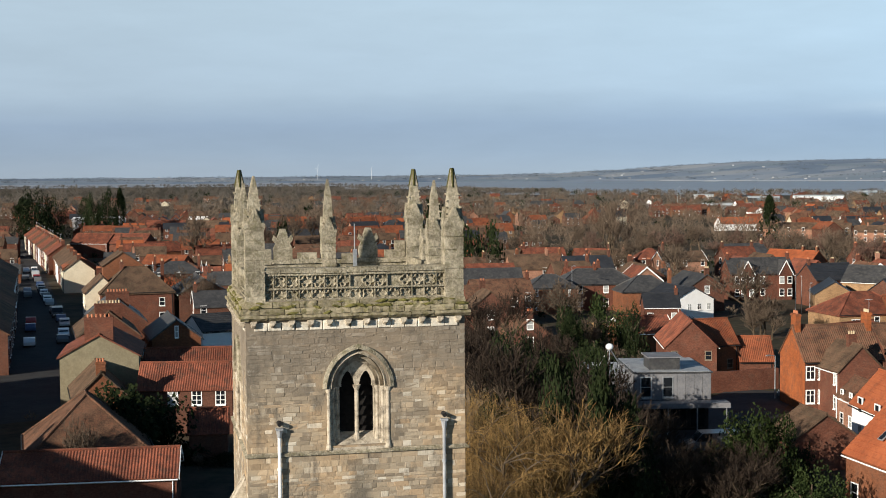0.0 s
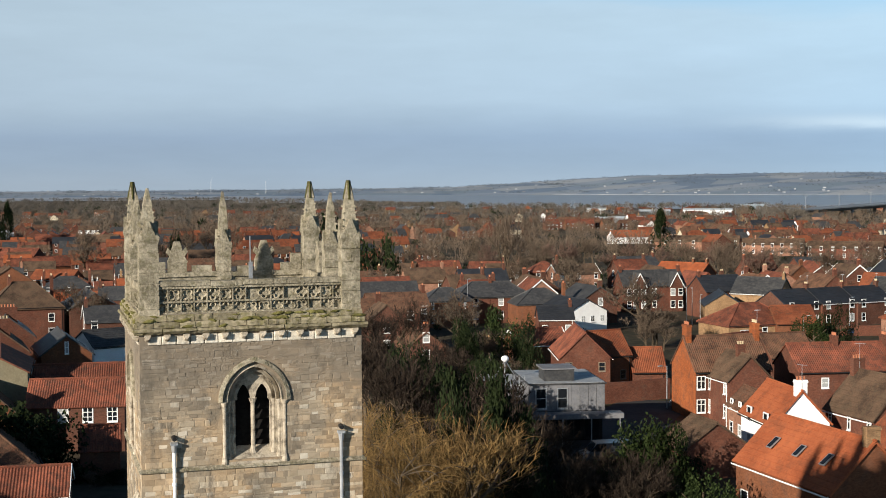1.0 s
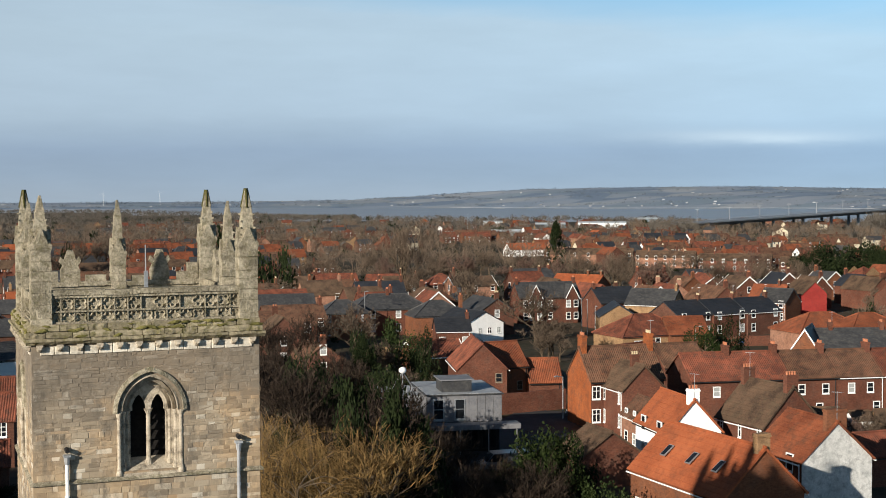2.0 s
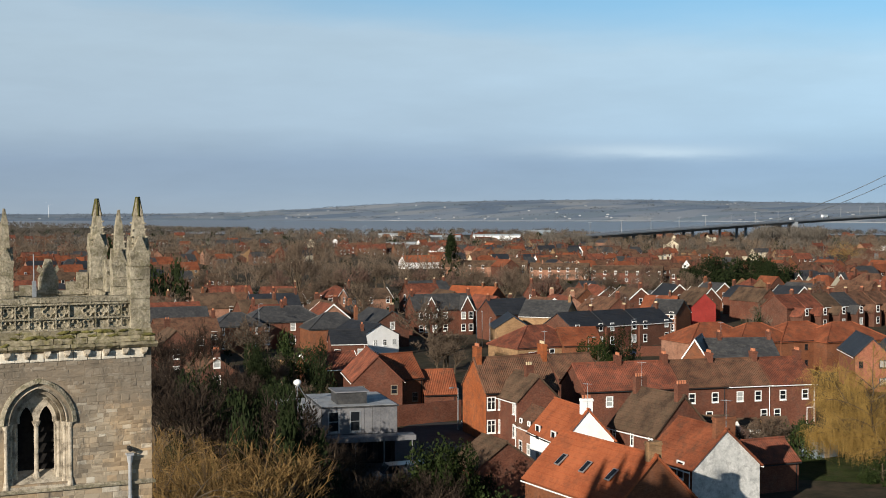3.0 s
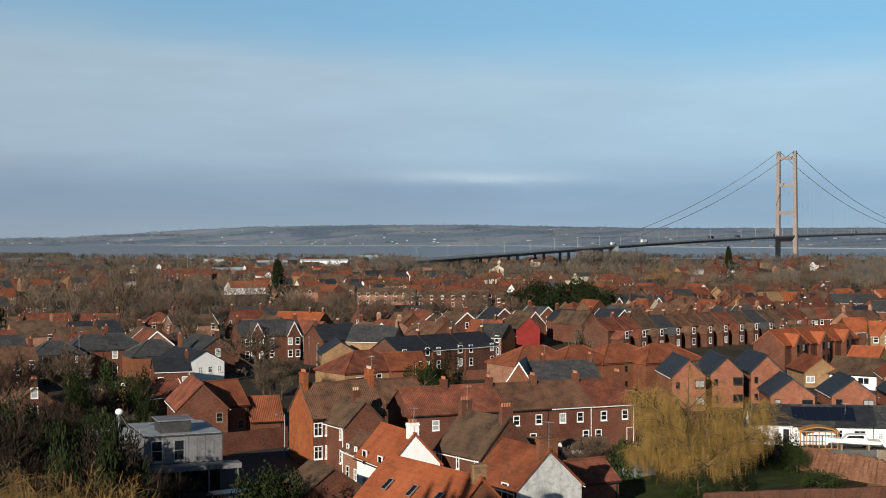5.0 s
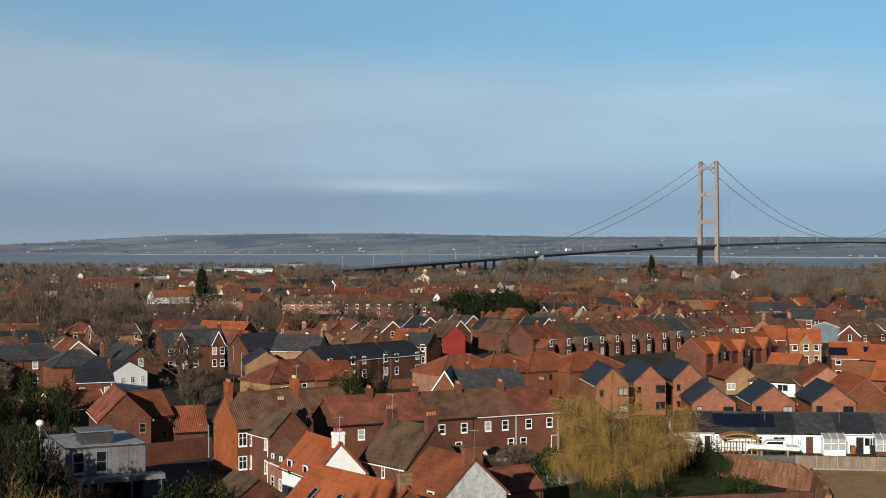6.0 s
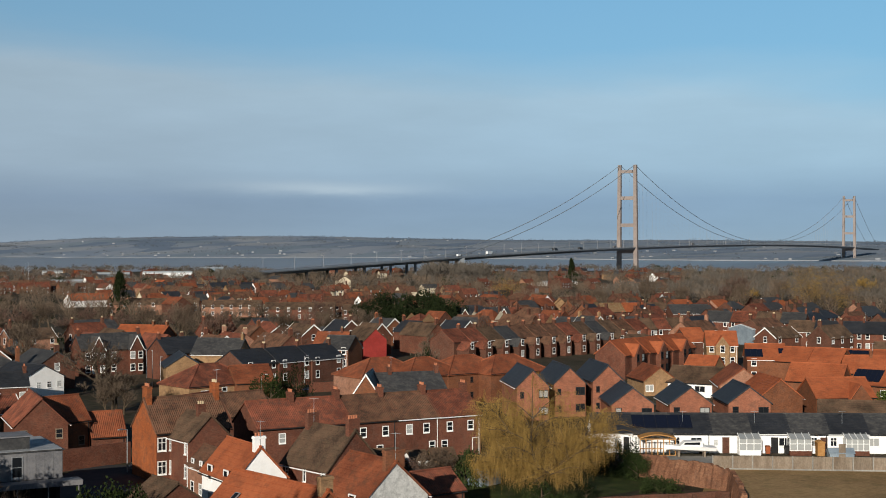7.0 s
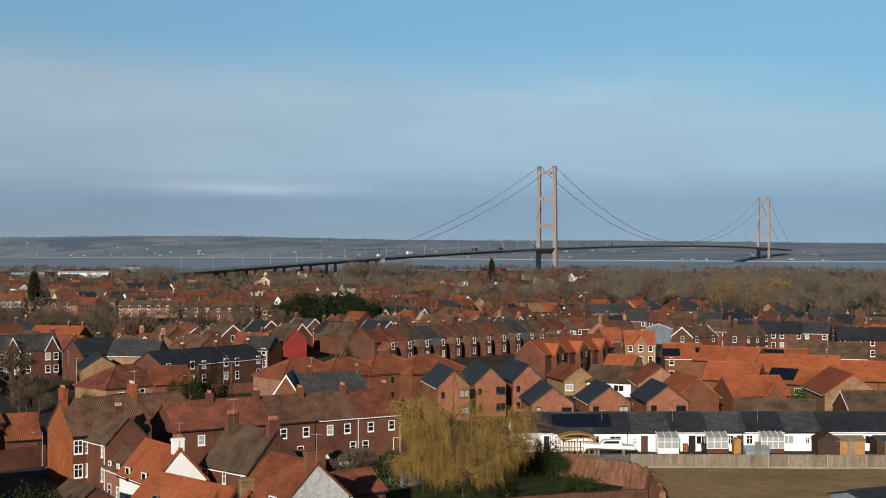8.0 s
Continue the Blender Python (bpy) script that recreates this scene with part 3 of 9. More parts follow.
def house(x, y, yaw, L, W, eave, ridge, wall="brick_red", roof="pantile_red", label="", front="", back="", left="", right="", chim=(), hip=False, roll=0.0,
          frame_mat="white", bars="sash", barge="", seed=1, z=None, chim_mat="", group="", gutter=True, base=0.9, storey=2.6, chim_h=1.1, chim_w=0.9, pots=3, name="house", skin_left="", skin_right="", wings=(), fine=True):
    """A house whose ridge runs along its own x; its front looks to its own -y."""
    rng = random.Random(seed)
    z = ground_z(x, y) if z is None else z
    h = thing(name, x, y, z, yaw, label or "brick house with a tiled roof among its neighbours", "house" if name == "house" else name.replace("_", " "), group)
    k = max(1, round(L / W))
    for i in range(k):
        u = ((i + 0.5) / k - 0.5) * L
        PLACED.append((x + u * math.cos(radians(yaw)), y + u * math.sin(radians(yaw)), max(W, L / k) * 0.5 + 0.5))
    storeys = 1 if eave < 3.6 else 2 if eave < 6.6 else 3
    bm = bmesh.new()
    if hip:
        box(bm, -L / 2, L / 2, -W / 2, W / 2, -1.5, eave)
    else:
        walls_gable(bm, L, W, eave, ridge)
    part("wall", bm, M[wall], h)
    if hip:
        bm = bmesh.new()
        lines = hip_roof(bm, L, W, eave, ridge)
        rf = part("roof", bm, M[roof], h)
        for p, q in lines if fine else ():
            bm = bmesh.new()
            tube(bm, Vector(p) + Vector((0, 0, 0.02)), Vector(q) + Vector((0, 0, 0.02)), 0.11, 0.11, 6)
            part("hip_tiles", bm, M[roof], rf)
    elif fine:
        for side in (-1, 1):
            slope_part(h, L, W, eave, ridge, side, roof, roll)
        bm = bmesh.new()
        tube(bm, (-L / 2 - 0.15, 0, ridge + 0.16), (L / 2 + 0.15, 0, ridge + 0.16), 0.13, 0.13, 6)
        part("ridge_tiles", bm, M[roof], h)
    else:
        bm = bmesh.new()
        gable_solid(bm, L, W, eave, ridge)
        part("roof", bm, M[roof], h)
    if gutter:
        s = 0.0 if hip else (ridge - eave) / (W / 2) * 0.28
        gm = M["white" if barge or rng.random() < 0.35 else "black"]
        for sgn in (-1, 1) if fine else (-1,):
            bm = bmesh.new()
            tube(bm, (-L / 2 - 0.1, sgn * (W / 2 + 0.34), eave - s - 0.02), (L / 2 + 0.1, sgn * (W / 2 + 0.34), eave - s - 0.02), 0.065, 0.065, 5)
            part("gutter", bm, gm, h)
        if fine:
            bm = bmesh.new()
            tube(bm, (L / 2 - 0.3, -W / 2 - 0.07, -1), (L / 2 - 0.3, -W / 2 - 0.07, eave - s), 0.05, 0.05, 5)
            part("downpipe", bm, gm, h)
    if barge:
        for sx in (-1, 1):
            for sy in (-1, 1):
                barge_part(h, sx * (L / 2 + 0.19), sy, W, eave, ridge, barge, sx)
    if skin_left:
        gable_skin(h, -L / 2, W, eave, ridge, -1, skin_left)
    if skin_right:
        gable_skin(h, L / 2, W, eave, ridge, 1, skin_right)
    # gabled wings that come forward from the front
    for u, ww, wl, we, wr, wb, spec in wings:
        bm = bmesh.new()
        walls_gable(bm, wl + 1.0, ww, we, wr)
        wing = part("wing", bm, M[wall], h)
        wing.matrix_basis = pose(u * L, -W / 2 - wl / 2 + 0.5, 0, 0, 0, 90)
        ext = max(0.5, min(W / 2, (wr - eave) / max(0.2, (ridge - eave)) * W / 2 + 0.4))
        bm = bmesh.new()
        gable_solid(bm, wl + ext, ww, we, wr)
        part("roof", bm, M[roof], wing).matrix_basis = pose(ext / 2 - 0.0, 0, 0)
        if wb:
            for sy in (-1, 1):
                barge_part(wing, -(wl + 1) / 2 - 0.19, sy, ww, we, wr, wb, -1)
        if spec:
            windows_on(wing, ww, (wl + 1) / 2, spec, 3, base, storey, frame_mat, bars, rng, -90)
    for c in chim:
        along = c if isinstance(c, (int, float)) else c[0]
        off = 0 if isinstance(c, (int, float)) else c[1]
        cx = max(-0.5, min(0.5, along)) * (L - 0.7)
        cy = off * W / 2
        top = ridge - abs(off) * (ridge - eave)
        chimney(h, cx, cy, top - 1.0 if not hip else eave, ridge + chim_h, 0.55, chim_w, chim_mat or (wall if wall.startswith("brick") else "brick_red"), pots, "pot_cream" if rng.random() < 0.4 else "pot", fine and rng.random() < 0.4)
    for spec, length, side, turn in ((front, L, W / 2, 0), (back, L, W / 2, 180), (left, W, L / 2, -90), (right, W, L / 2, 90)):
        if spec:
            windows_on(h, length, side, spec, storeys + 1, base, storey, frame_mat, bars, rng, turn)
    return h

# ---- ground, water, far shore ----
def polar_sheet(name, radii, mat, height, az0=-180.0, az1=180.0, steps=180):
    verts, faces = [], []
    n = steps + 1
    for r in radii:
        for k in range(n):
            a = radians(az0 + (az1 - az0) * k / steps)
            rr = r(math.degrees(a)) if callable(r) else r
            x, y = rr * math.sin(a), rr * math.cos(a)
            verts.append((x, y, height(x, y, rr, math.degrees(a))))
    for i in range(len(radii) - 1):
        for k in range(steps):
            faces.append((i * n + k, i * n + k + 1, (i + 1) * n + k + 1, (i + 1) * n + k))
    me = bpy.data.meshes.new(name)
    me.from_pydata(verts, [], faces)
    me.materials.append(mat)
    for p in me.polygons:
        p.use_smooth = True
    return new(name, me)


def land(x, y, r, az):
    z = ground_z(x, y)
    north = -45 < az < 80
    if north:
        s = shore(az)
        if r > s - 60:
            z = max(-16.0, z - (r - s + 60) * 0.06)
    return z


ground = polar_sheet("ground", [0.02, 20, 60, 100, 140, 200, 280, 380, 520, 700, 900, 1040, 1300, 1600, 1750, 1850, 1950, 2060, 2200, 2600, 3300, 4200, 4990], M["ground"], land)
tagged(ground, "brown winter ground of yards and gardens", "ground", kind="structure")
water = polar_sheet("water", [1700, 2200, 2800, 3500, 4990], M["water"], lambda x, y, r, az: water_z(az, r), -60, 95, 155)
tagged(water, "calm grey-brown estuary water", "water", kind="structure")


def hill(x, y, r, az):
    s = far_shore(az)
    f = max(0.0, min(1.0, (r - s) / (4850.0 - s)))
    low = water_z(az, s) + min(1.6, (r - s + 20) / 20 * 2.5 - 1.0)
    top = crest(az) - 4.0
    roll = noise.noise((x * 0.0030, y * 0.0030, 0.3)) * 0.16 + noise.noise((x * 0.011, y * 0.011, 2.0)) * 0.05
    rise = min(1.0, max(0.0, f ** 0.85 + roll * math.sin(math.pi * f)))
    drop = max(0.0, (r - 4850) / 130) * 6
    return low + (top - low) * rise - drop


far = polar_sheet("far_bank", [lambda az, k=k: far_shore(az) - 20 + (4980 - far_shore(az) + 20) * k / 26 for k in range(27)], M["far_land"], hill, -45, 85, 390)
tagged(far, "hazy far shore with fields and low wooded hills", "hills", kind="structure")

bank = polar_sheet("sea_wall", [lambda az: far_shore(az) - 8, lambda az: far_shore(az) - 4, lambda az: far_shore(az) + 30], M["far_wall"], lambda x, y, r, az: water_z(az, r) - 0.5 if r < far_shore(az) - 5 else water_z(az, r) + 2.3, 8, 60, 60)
tagged(bank, "pale stone embankment along the far shore", "embankment", kind="structure")


def far_village():
    """Pale houses scattered on the far shore and the hills."""
    rng = random.Random(5)
    verts, faces = [], []
    for k in range(110):
        az = rng.choice((rng.uniform(-14, 14), rng.uniform(13, 34), rng.uniform(30, 46)))
        s = far_shore(az)
        r = s + 30 + (4900 - s) * rng.random() ** 2.6 * 0.8
        x, y = r * math.sin(radians(az)), r * math.cos(radians(az))
        z = hill(x, y, r, az) - 0.5
        w, d, h = rng.uniform(3, 9), rng.uniform(5, 8), rng.uniform(1.5, 3)
        n = len(verts)
        verts += [(x - w / 2, y - d / 2, z), (x + w / 2, y - d / 2, z), (x + w / 2, y + d / 2, z), (x - w / 2, y + d / 2, z), (x - w / 2, y - d / 2, z + h), (x + w / 2, y - d / 2, z + h), (x + w / 2, y + d / 2, z + h), (x - w / 2, y + d / 2, z + h), (x - w / 2, y, z + h + 1.2), (x + w / 2, y, z + h + 1.2)]
        faces += [tuple(n + i for i in q) for q in ((0, 1, 5, 4), (1, 2, 6, 9, 5), (2, 3, 7, 6), (3, 0, 4, 8, 7), (4, 5, 9, 8), (6, 7, 8, 9))]
    me = bpy.data.meshes.new("far_village")
    me.from_pydata(verts, [], faces)
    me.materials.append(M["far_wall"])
    tagged(new("far_village", me), "small pale houses on the far shore", "houses", kind="stuff")


far_village()

# ---- suspension bridge over the estuary ----
S_T, N_T = Vector((1115.0, 1660.0)), Vector((2280.0, 2454.0))
BW = (N_T - S_T).normalized()
BS = Vector((-BW.y, BW.x))
WATER = -11.0


def deck_z(s):
    """Height of the deck along the bridge, s metres past the near tower."""
    m = (s - 705) / 705
    return 27.0 - 5.2 * m * m if s >= -530 else 27.0 - 5.2 * (1235 / 705) ** 2 - (-530 - s) * 0.029


def on_bridge(s, across, z):
    p = S_T + BW * s + BS * across
    return Vector((p.x, p.y, z))


def build_bridge():
    br = thing("suspension_bridge", S_T.x, S_T.y, WATER, 0, "long suspension bridge with tan concrete towers over the estuary", "bridge")
    inv = Matrix.Translation((-S_T.x, -S_T.y, -WATER))

    def add(name, bm, mat, label="", parent=None):
        bm.transform(inv)
        return part(name, bm, mat, parent or br, label)
    top = 143.5
    for s in (0.0, (N_T - S_T).length):
        bm = bmesh.new()
        for side in (-1, 1):
            p = [on_bridge(s + a, side * 13.4 + b, WATER - 4) for a, b in ((-3.0, -3.0), (3.0, -3.0), (3.0, 3.0), (-3.0, 3.0))]
            q = [on_bridge(s + a, side * 12.2 + b, top) for a, b in ((-2.4, -2.3), (2.4, -2.3), (2.4, 2.3), (-2.4, 2.3))]
            va, vb = [bm.verts.new(v) for v in p], [bm.verts.new(v) for v in q]
            for i in range(4):
                bm.faces.new((va[i], va[(i + 1) % 4], vb[(i + 1) % 4], vb[i]))
            bm.faces.new(vb)
        for z, hh in ((top - 10, 4.5), (top - 49, 5.2), (top - 89, 5.2), (16, 6)):
            c = [on_bridge(s + a, b, zz) for zz in (z - hh / 2, z + hh / 2) for a, b in ((-2, -13.2), (2, -13.2), (2, 13.2), (-2, 13.2))]
            v = [bm.verts.new(k) for k in c]
            for f in ((3, 2, 1, 0), (4, 5, 6, 7), (0, 1, 5, 4), (1, 2, 6, 5), (2, 3, 7, 6), (3, 0, 4, 7)):
                bm.faces.new([v[i] for i in f])
        bmesh.ops.recalc_face_normals(bm, faces=bm.faces)
        add("tower", bm, M["bridge_concrete"])
    # deck: main span, side spans and the viaduct that comes down to the land
    bm = bmesh.new()
    prev = None
    for k in range(0, 61):
        s = -900 + k * (1410 + 280 + 900) / 60
        z = deck_z(s)
        ring = [bm.verts.new(on_bridge(s, a, z + dz)) for a, dz in ((-14, 0), (14, 0), (14, -0.9), (9, -3.6), (-9, -3.6), (-14, -0.9))]
        if prev:
            for i in range(6):
                bm.faces.new((prev[i], prev[(i + 1) % 6], ring[(i + 1) % 6], ring[i]))
        prev = ring
    bmesh.ops.recalc_face_normals(bm, faces=bm.faces)
    add("deck", bm, M["bridge_deck"])
    for k in range(6):
        s = -620 - k * 50
        z = deck_z(s) - 3.5
        for side in (-5.4, 5.4):
            bm = bmesh.new()
            a = on_bridge(s, side, -14)
            tube(bm, a, Vector((a.x, a.y, z)), 1.6, 1.6, 8)
            add("pier", bm, M["bridge_deck"])
    # anchorage
    for side in (-1, 1):
        bm = bmesh.new()
        a = on_bridge(-530, side * 10, -14)
        tube(bm, a, Vector((a.x, a.y, deck_z(-530) - 1)), 6, 6, 4)
        add("anchorage", bm, M["bridge_deck"])
    # cables and hangers
    L = (N_T - S_T).length
    for side in (-11.5, 11.5):
        bm = bmesh.new()
        pts = [on_bridge(-530, side, deck_z(-530) + 2)]
        for k in range(1, 13):
            f = k / 12
            z = (1 - f) * (deck_z(-530) + 2) + f * top - 30 * 4 * f * (1 - f) * 0.45
            pts.append(on_bridge(-530 * (1 - f), side, z))
        for k in range(1, 29):
            f = k / 28
            low = deck_z(705) + 3
            pts.append(on_bridge(L * f, side, low + (top - low) * (2 * f - 1) ** 2))
        for k in range(1, 9):
            f = k / 8
            pts.append(on_bridge(L + 280 * f, side, top + (deck_z(L + 280) - top) * f - 4 * 6 * f * (1 - f)))
        for a, b in zip(pts, pts[1:]):
            tube(bm, a, b, 0.42, 0.42, 5, False)
        add("cable", bm, M["bridge_deck"])
    bm = bmesh.new()
    for k in range(1, 78):
        f = k / 78
        low = deck_z(705) + 3
        zt = low + (top - low) * (2 * f - 1) ** 2
        for side in (-11.5, 11.5):
            if zt - deck_z(L * f) > 4:
                a = on_bridge(L * f, side, deck_z(L * f))
                tube(bm, a, Vector((a.x, a.y, zt)), 0.07, 0.07, 3, False)
    h = add("hanger", bm, M["bridge_deck"])
    h["kind"] = "stuff"
    # a parapet rail along each side, and lorries and vans that stand on the deck
    for side in (-13.8, 13.8):
        bm = bmesh.new()
        for k in range(60):
            sa, sb = -900 + k * 2590 / 60, -900 + (k + 1) * 2590 / 60
            tube(bm, on_bridge(sa, side, deck_z(sa) + 0.9), on_bridge(sb, side, deck_z(sb) + 0.9), 0.16, 0.16, 4, False)
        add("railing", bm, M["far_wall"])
    me = None
    for k in range(52):
        s = -880 + k * 48
        z = deck_z(s)
        if me is None:
            bm = bmesh.new()
            tube(bm, (0, 0, 0), (0, 0, 11), 0.30, 0.16, 6)
            tube(bm, (-1.8, 0, 11), (1.8, 0, 11), 0.16, 0.16, 5)
            first = part("lamp_post", bm, M["far_wall"], br)
            me = first.data
            ob = first
        else:
            ob = new("lamp_post", me)
            ob.parent = br
        ob.matrix_basis = inv @ Matrix.Translation(on_bridge(s, 0, z))


build_bridge()


def lorry(s, across, length, height, mat, label):
    """A lorry or van on the bridge deck: cab, box and wheels."""
    p = on_bridge(s, across, deck_z(s))
    c = thing("lorry", p.x, p.y, p.z, math.degrees(math.atan2(BW.y, BW.x)), label, "lorry")
    bm = bmesh.new()
    box(bm, -length / 2, length / 2 - 2.4, -1.25, 1.25, 0.9, height)
    part("cargo_box", bm, M[mat], c)
    bm = bmesh.new()
    prism(bm, [(length / 2 - 2.2, 0.6), (length / 2, 0.6), (length / 2, 1.6), (length / 2 - 0.4, 2.7), (length / 2 - 2.2, 2.8)], -1.2, 1.2)
    part("cab", bm, M["slate_dark"], c)
    for a in (-length / 2 + 1.2, length / 2 - 1.2):
        for b in (-1.1, 1.1):
            bm = bmesh.new()
            tube(bm, (a, b - 0.15, 0.5), (a, b + 0.15, 0.5), 0.5, 0.5, 10)
            part("wheel", bm, M["black"], c)


for s_at, side_at, long_at, high_at, mat_at in ((-245, 4, 13, 3.9, "slate_dark"), (-180, -4, 11, 3.4, "slate_dark"), (-430, 4, 14, 4.0, "steel_white"), (-60, -4, 7, 2.8, "panel_grey"), (-520, -4, 9, 3.2, "steel_white"), (300, 4, 12, 3.8, "panel_grey")):
    lorry(s_at, side_at, long_at, high_at, mat_at, "lorry crossing the bridge deck" if mat_at == "steel_white" else "dark lorry crossing the bridge deck")

# ---- tower stone ----
TOWER_YAW = 13.64
def stone_material(name, island):
    m = bpy.data.materials.new(name)
    m.use_nodes = True
    nt = m.node_tree
    b = nt.nodes["Principled BSDF"]
    geo = nt.nodes.new("ShaderNodeNewGeometry")
    info = nt.nodes.new("ShaderNodeObjectInfo")
    pos = geo.outputs["Position"]
    rnd = geo.outputs["Random Per Island"] if island else info.outputs["Random"]
    base = ramp_node(nt, rnd, [(0.0, (0.16, 0.128, 0.092)), (0.2, (0.27, 0.215, 0.150)), (0.45, (0.37, 0.295, 0.200)), (0.66, (0.43, 0.355, 0.255)), (0.78, (0.45, 0.300, 0.165)), (0.86, (0.52, 0.445, 0.335)), (1.0, (0.70, 0.64, 0.53))])
    zone = ramp_node(nt, noise_node(nt, 0.42, 4.0, 0.55, pos), [(0.46, (0, 0, 0)), (0.55, (1, 1, 1))])
    col = mix_node(nt, 0.36, base, mix_node(nt, zone, (0.25, 0.21, 0.16), (0.46, 0.315, 0.18)))
    # a belt of greyer stone near the top, with an uneven lower edge
    sp = nt.nodes.new("ShaderNodeSeparateXYZ")
    nt.links.new(pos, sp.inputs[0])
    hz = nt.nodes.new("ShaderNodeMath")
    hz.operation = "MULTIPLY_ADD"
    nt.links.new(noise_node(nt, 0.5, 4.0, 0.6, pos), hz.inputs[0])
    hz.inputs[1].default_value = 0.5
    sc = nt.nodes.new("ShaderNodeMath")
    sc.operation = "MULTIPLY"
    nt.links.new(sp.outputs[2], sc.inputs[0])
    sc.inputs[1].default_value = 0.1
    nt.links.new(sc.outputs[0], hz.inputs[2])
    belt = ramp_node(nt, hz.outputs[0], [(0.0, (0, 0, 0)), (1.0, (0, 0, 0))])
    el = belt.node.color_ramp.elements
    el[0].position, el[1].position = 1.80 - 1, 1.92 - 1
    up = nt.nodes.new("ShaderNodeMath")
    up.operation = "SUBTRACT"
    nt.links.new(hz.outputs[0], up.inputs[0])
    up.inputs[1].default_value = 1.0
    nt.links.new(up.outputs[0], belt.node.inputs[0])
    el[1].color = (0.8, 0.8, 0.8, 1)
    col = mix_node(nt, belt, col, (0.185, 0.155, 0.12))
    dirt = ramp_node(nt, noise_node(nt, 1.1, 7.0, 0.72, pos, (1, 1, 0.45)), [(0.50, (0, 0, 0)), (0.64, (1, 1, 1))])
    dm = nt.nodes.new("ShaderNodeMath")
    dm.operation = "MULTIPLY"
    nt.links.new(dirt, dm.inputs[0])
    dm.inputs[1].default_value = 0.85
    col = mix_node(nt, dm.outputs[0], col, (0.135, 0.115, 0.09))
    pale = ramp_node(nt, noise_node(nt, 5.0, 6.0, 0.7, pos), [(0.58, (0, 0, 0)), (0.74, (1, 1, 1))])
    pm = nt.nodes.new("ShaderNodeMath")
    pm.operation = "MULTIPLY"
    nt.links.new(pale, pm.inputs[0])
    pm.inputs[1].default_value = 0.4
    col = mix_node(nt, pm.outputs[0], col, (0.50, 0.46, 0.385))
    # dark run-off below the belfry sill
    off = nt.nodes.new("ShaderNodeVectorMath")
    off.operation = "DISTANCE"
    mp = nt.nodes.new("ShaderNodeMapping")
    mp.inputs["Scale"].default_value = (1.0, 1.0, 0.42)
    nt.links.new(pos, mp.inputs[0])
    nt.links.new(mp.outputs[0], off.inputs[0])
    off.inputs[1].default_value = (-3.34, 45.86, 12.6 * 0.42)
    wob = nt.nodes.new("ShaderNodeMath")
    wob.operation = "MULTIPLY_ADD"
    nt.links.new(noise_node(nt, 2.5, 5.0, 0.6, pos), wob.inputs[0])
    wob.inputs[1].default_value = 0.5
    nt.links.new(off.outputs["Value"], wob.inputs[2])
    col = mix_node(nt, ramp_node(nt, wob.outputs[0], [(0.45, (0.72, 0.72, 0.72)), (0.80, (0, 0, 0))]), col, (0.13, 0.115, 0.092))
    nt.links.new(col, b.inputs["Base Color"])
    b.inputs["Roughness"].default_value = 0.95
    b.inputs["Specular IOR Level"].default_value = 0.2
    bp = nt.nodes.new("ShaderNodeBump")
    bp.inputs["Strength"].default_value, bp.inputs["Distance"].default_value = 0.6, 0.03
    nt.links.new(noise_node(nt, 14.0, 5.0, 0.7, pos), bp.inputs["Height"])
    nt.links.new(bp.outputs[0], b.inputs["Normal"])
    return m


M["stone"] = stone_material("limestone_block", False)
M["stone_many"] = stone_material("limestone_rubble", True)
M["stone_trim"] = material("pale_dressed_limestone", (0.34, 0.29, 0.22), (0.55, 0.48, 0.375), 0.95, 1.3, 10, 0.5, stain=(0.15, 0.125, 0.095), stain_amount=0.9, vary=0.15)
M["stone_lichen"] = material("lichened_limestone", (0.17, 0.148, 0.105), (0.45, 0.395, 0.295), 0.95, 1.9, 12, 1.0, stain=(0.15, 0.135, 0.075), stain_amount=0.7, vary=0.15)
M["stone_cornice"] = material("olive_lichened_limestone", (0.19, 0.162, 0.105), (0.36, 0.31, 0.21), 0.95, 1.8, 11, 0.6, stain=(0.13, 0.12, 0.045), stain_amount=0.75, vary=0.45)
M["stone_pale"] = material("clean_pale_limestone", (0.50, 0.45, 0.365), (0.72, 0.665, 0.56), 0.95, 1.3, 10, 0.4, stain=(0.27, 0.23, 0.175), stain_amount=0.6, vary=0.2)
M["tip_lichen"] = material("dark_olive_lichen", (0.045, 0.044, 0.016), (0.095, 0.088, 0.032), 0.95, 3, 14, 0.4)
# louvre boards coloured near black for the shade inside the belfry opening
M["louvre_shade_black"] = material("shade_black_louvre_boards", (0.010, 0.009, 0.009), (0.022, 0.020, 0.018), 0.9, 2, 9, 0.1)
M["mortar"] = stone_material("old_lime_mortar", False)
M["lichen"] = material("yellow_green_lichen", (0.10, 0.092, 0.03), (0.19, 0.17, 0.06), 0.95, 3, 14, 0.4)

# ---- church tower ----
TW = 3.7                       # half the width
SILL, SPRING, RISE, HALF = 14.0, 15.95, 1.30, 1.06
CORNICE = 18.30


def arch_top(x, half, rise):
    """Height of a pointed arch over its springing at x."""
    r = (half * half + rise * rise) / (2 * half)
    u = min(abs(x), half)
    return math.sqrt(max(0.0, r * r - (u + r - half) ** 2))


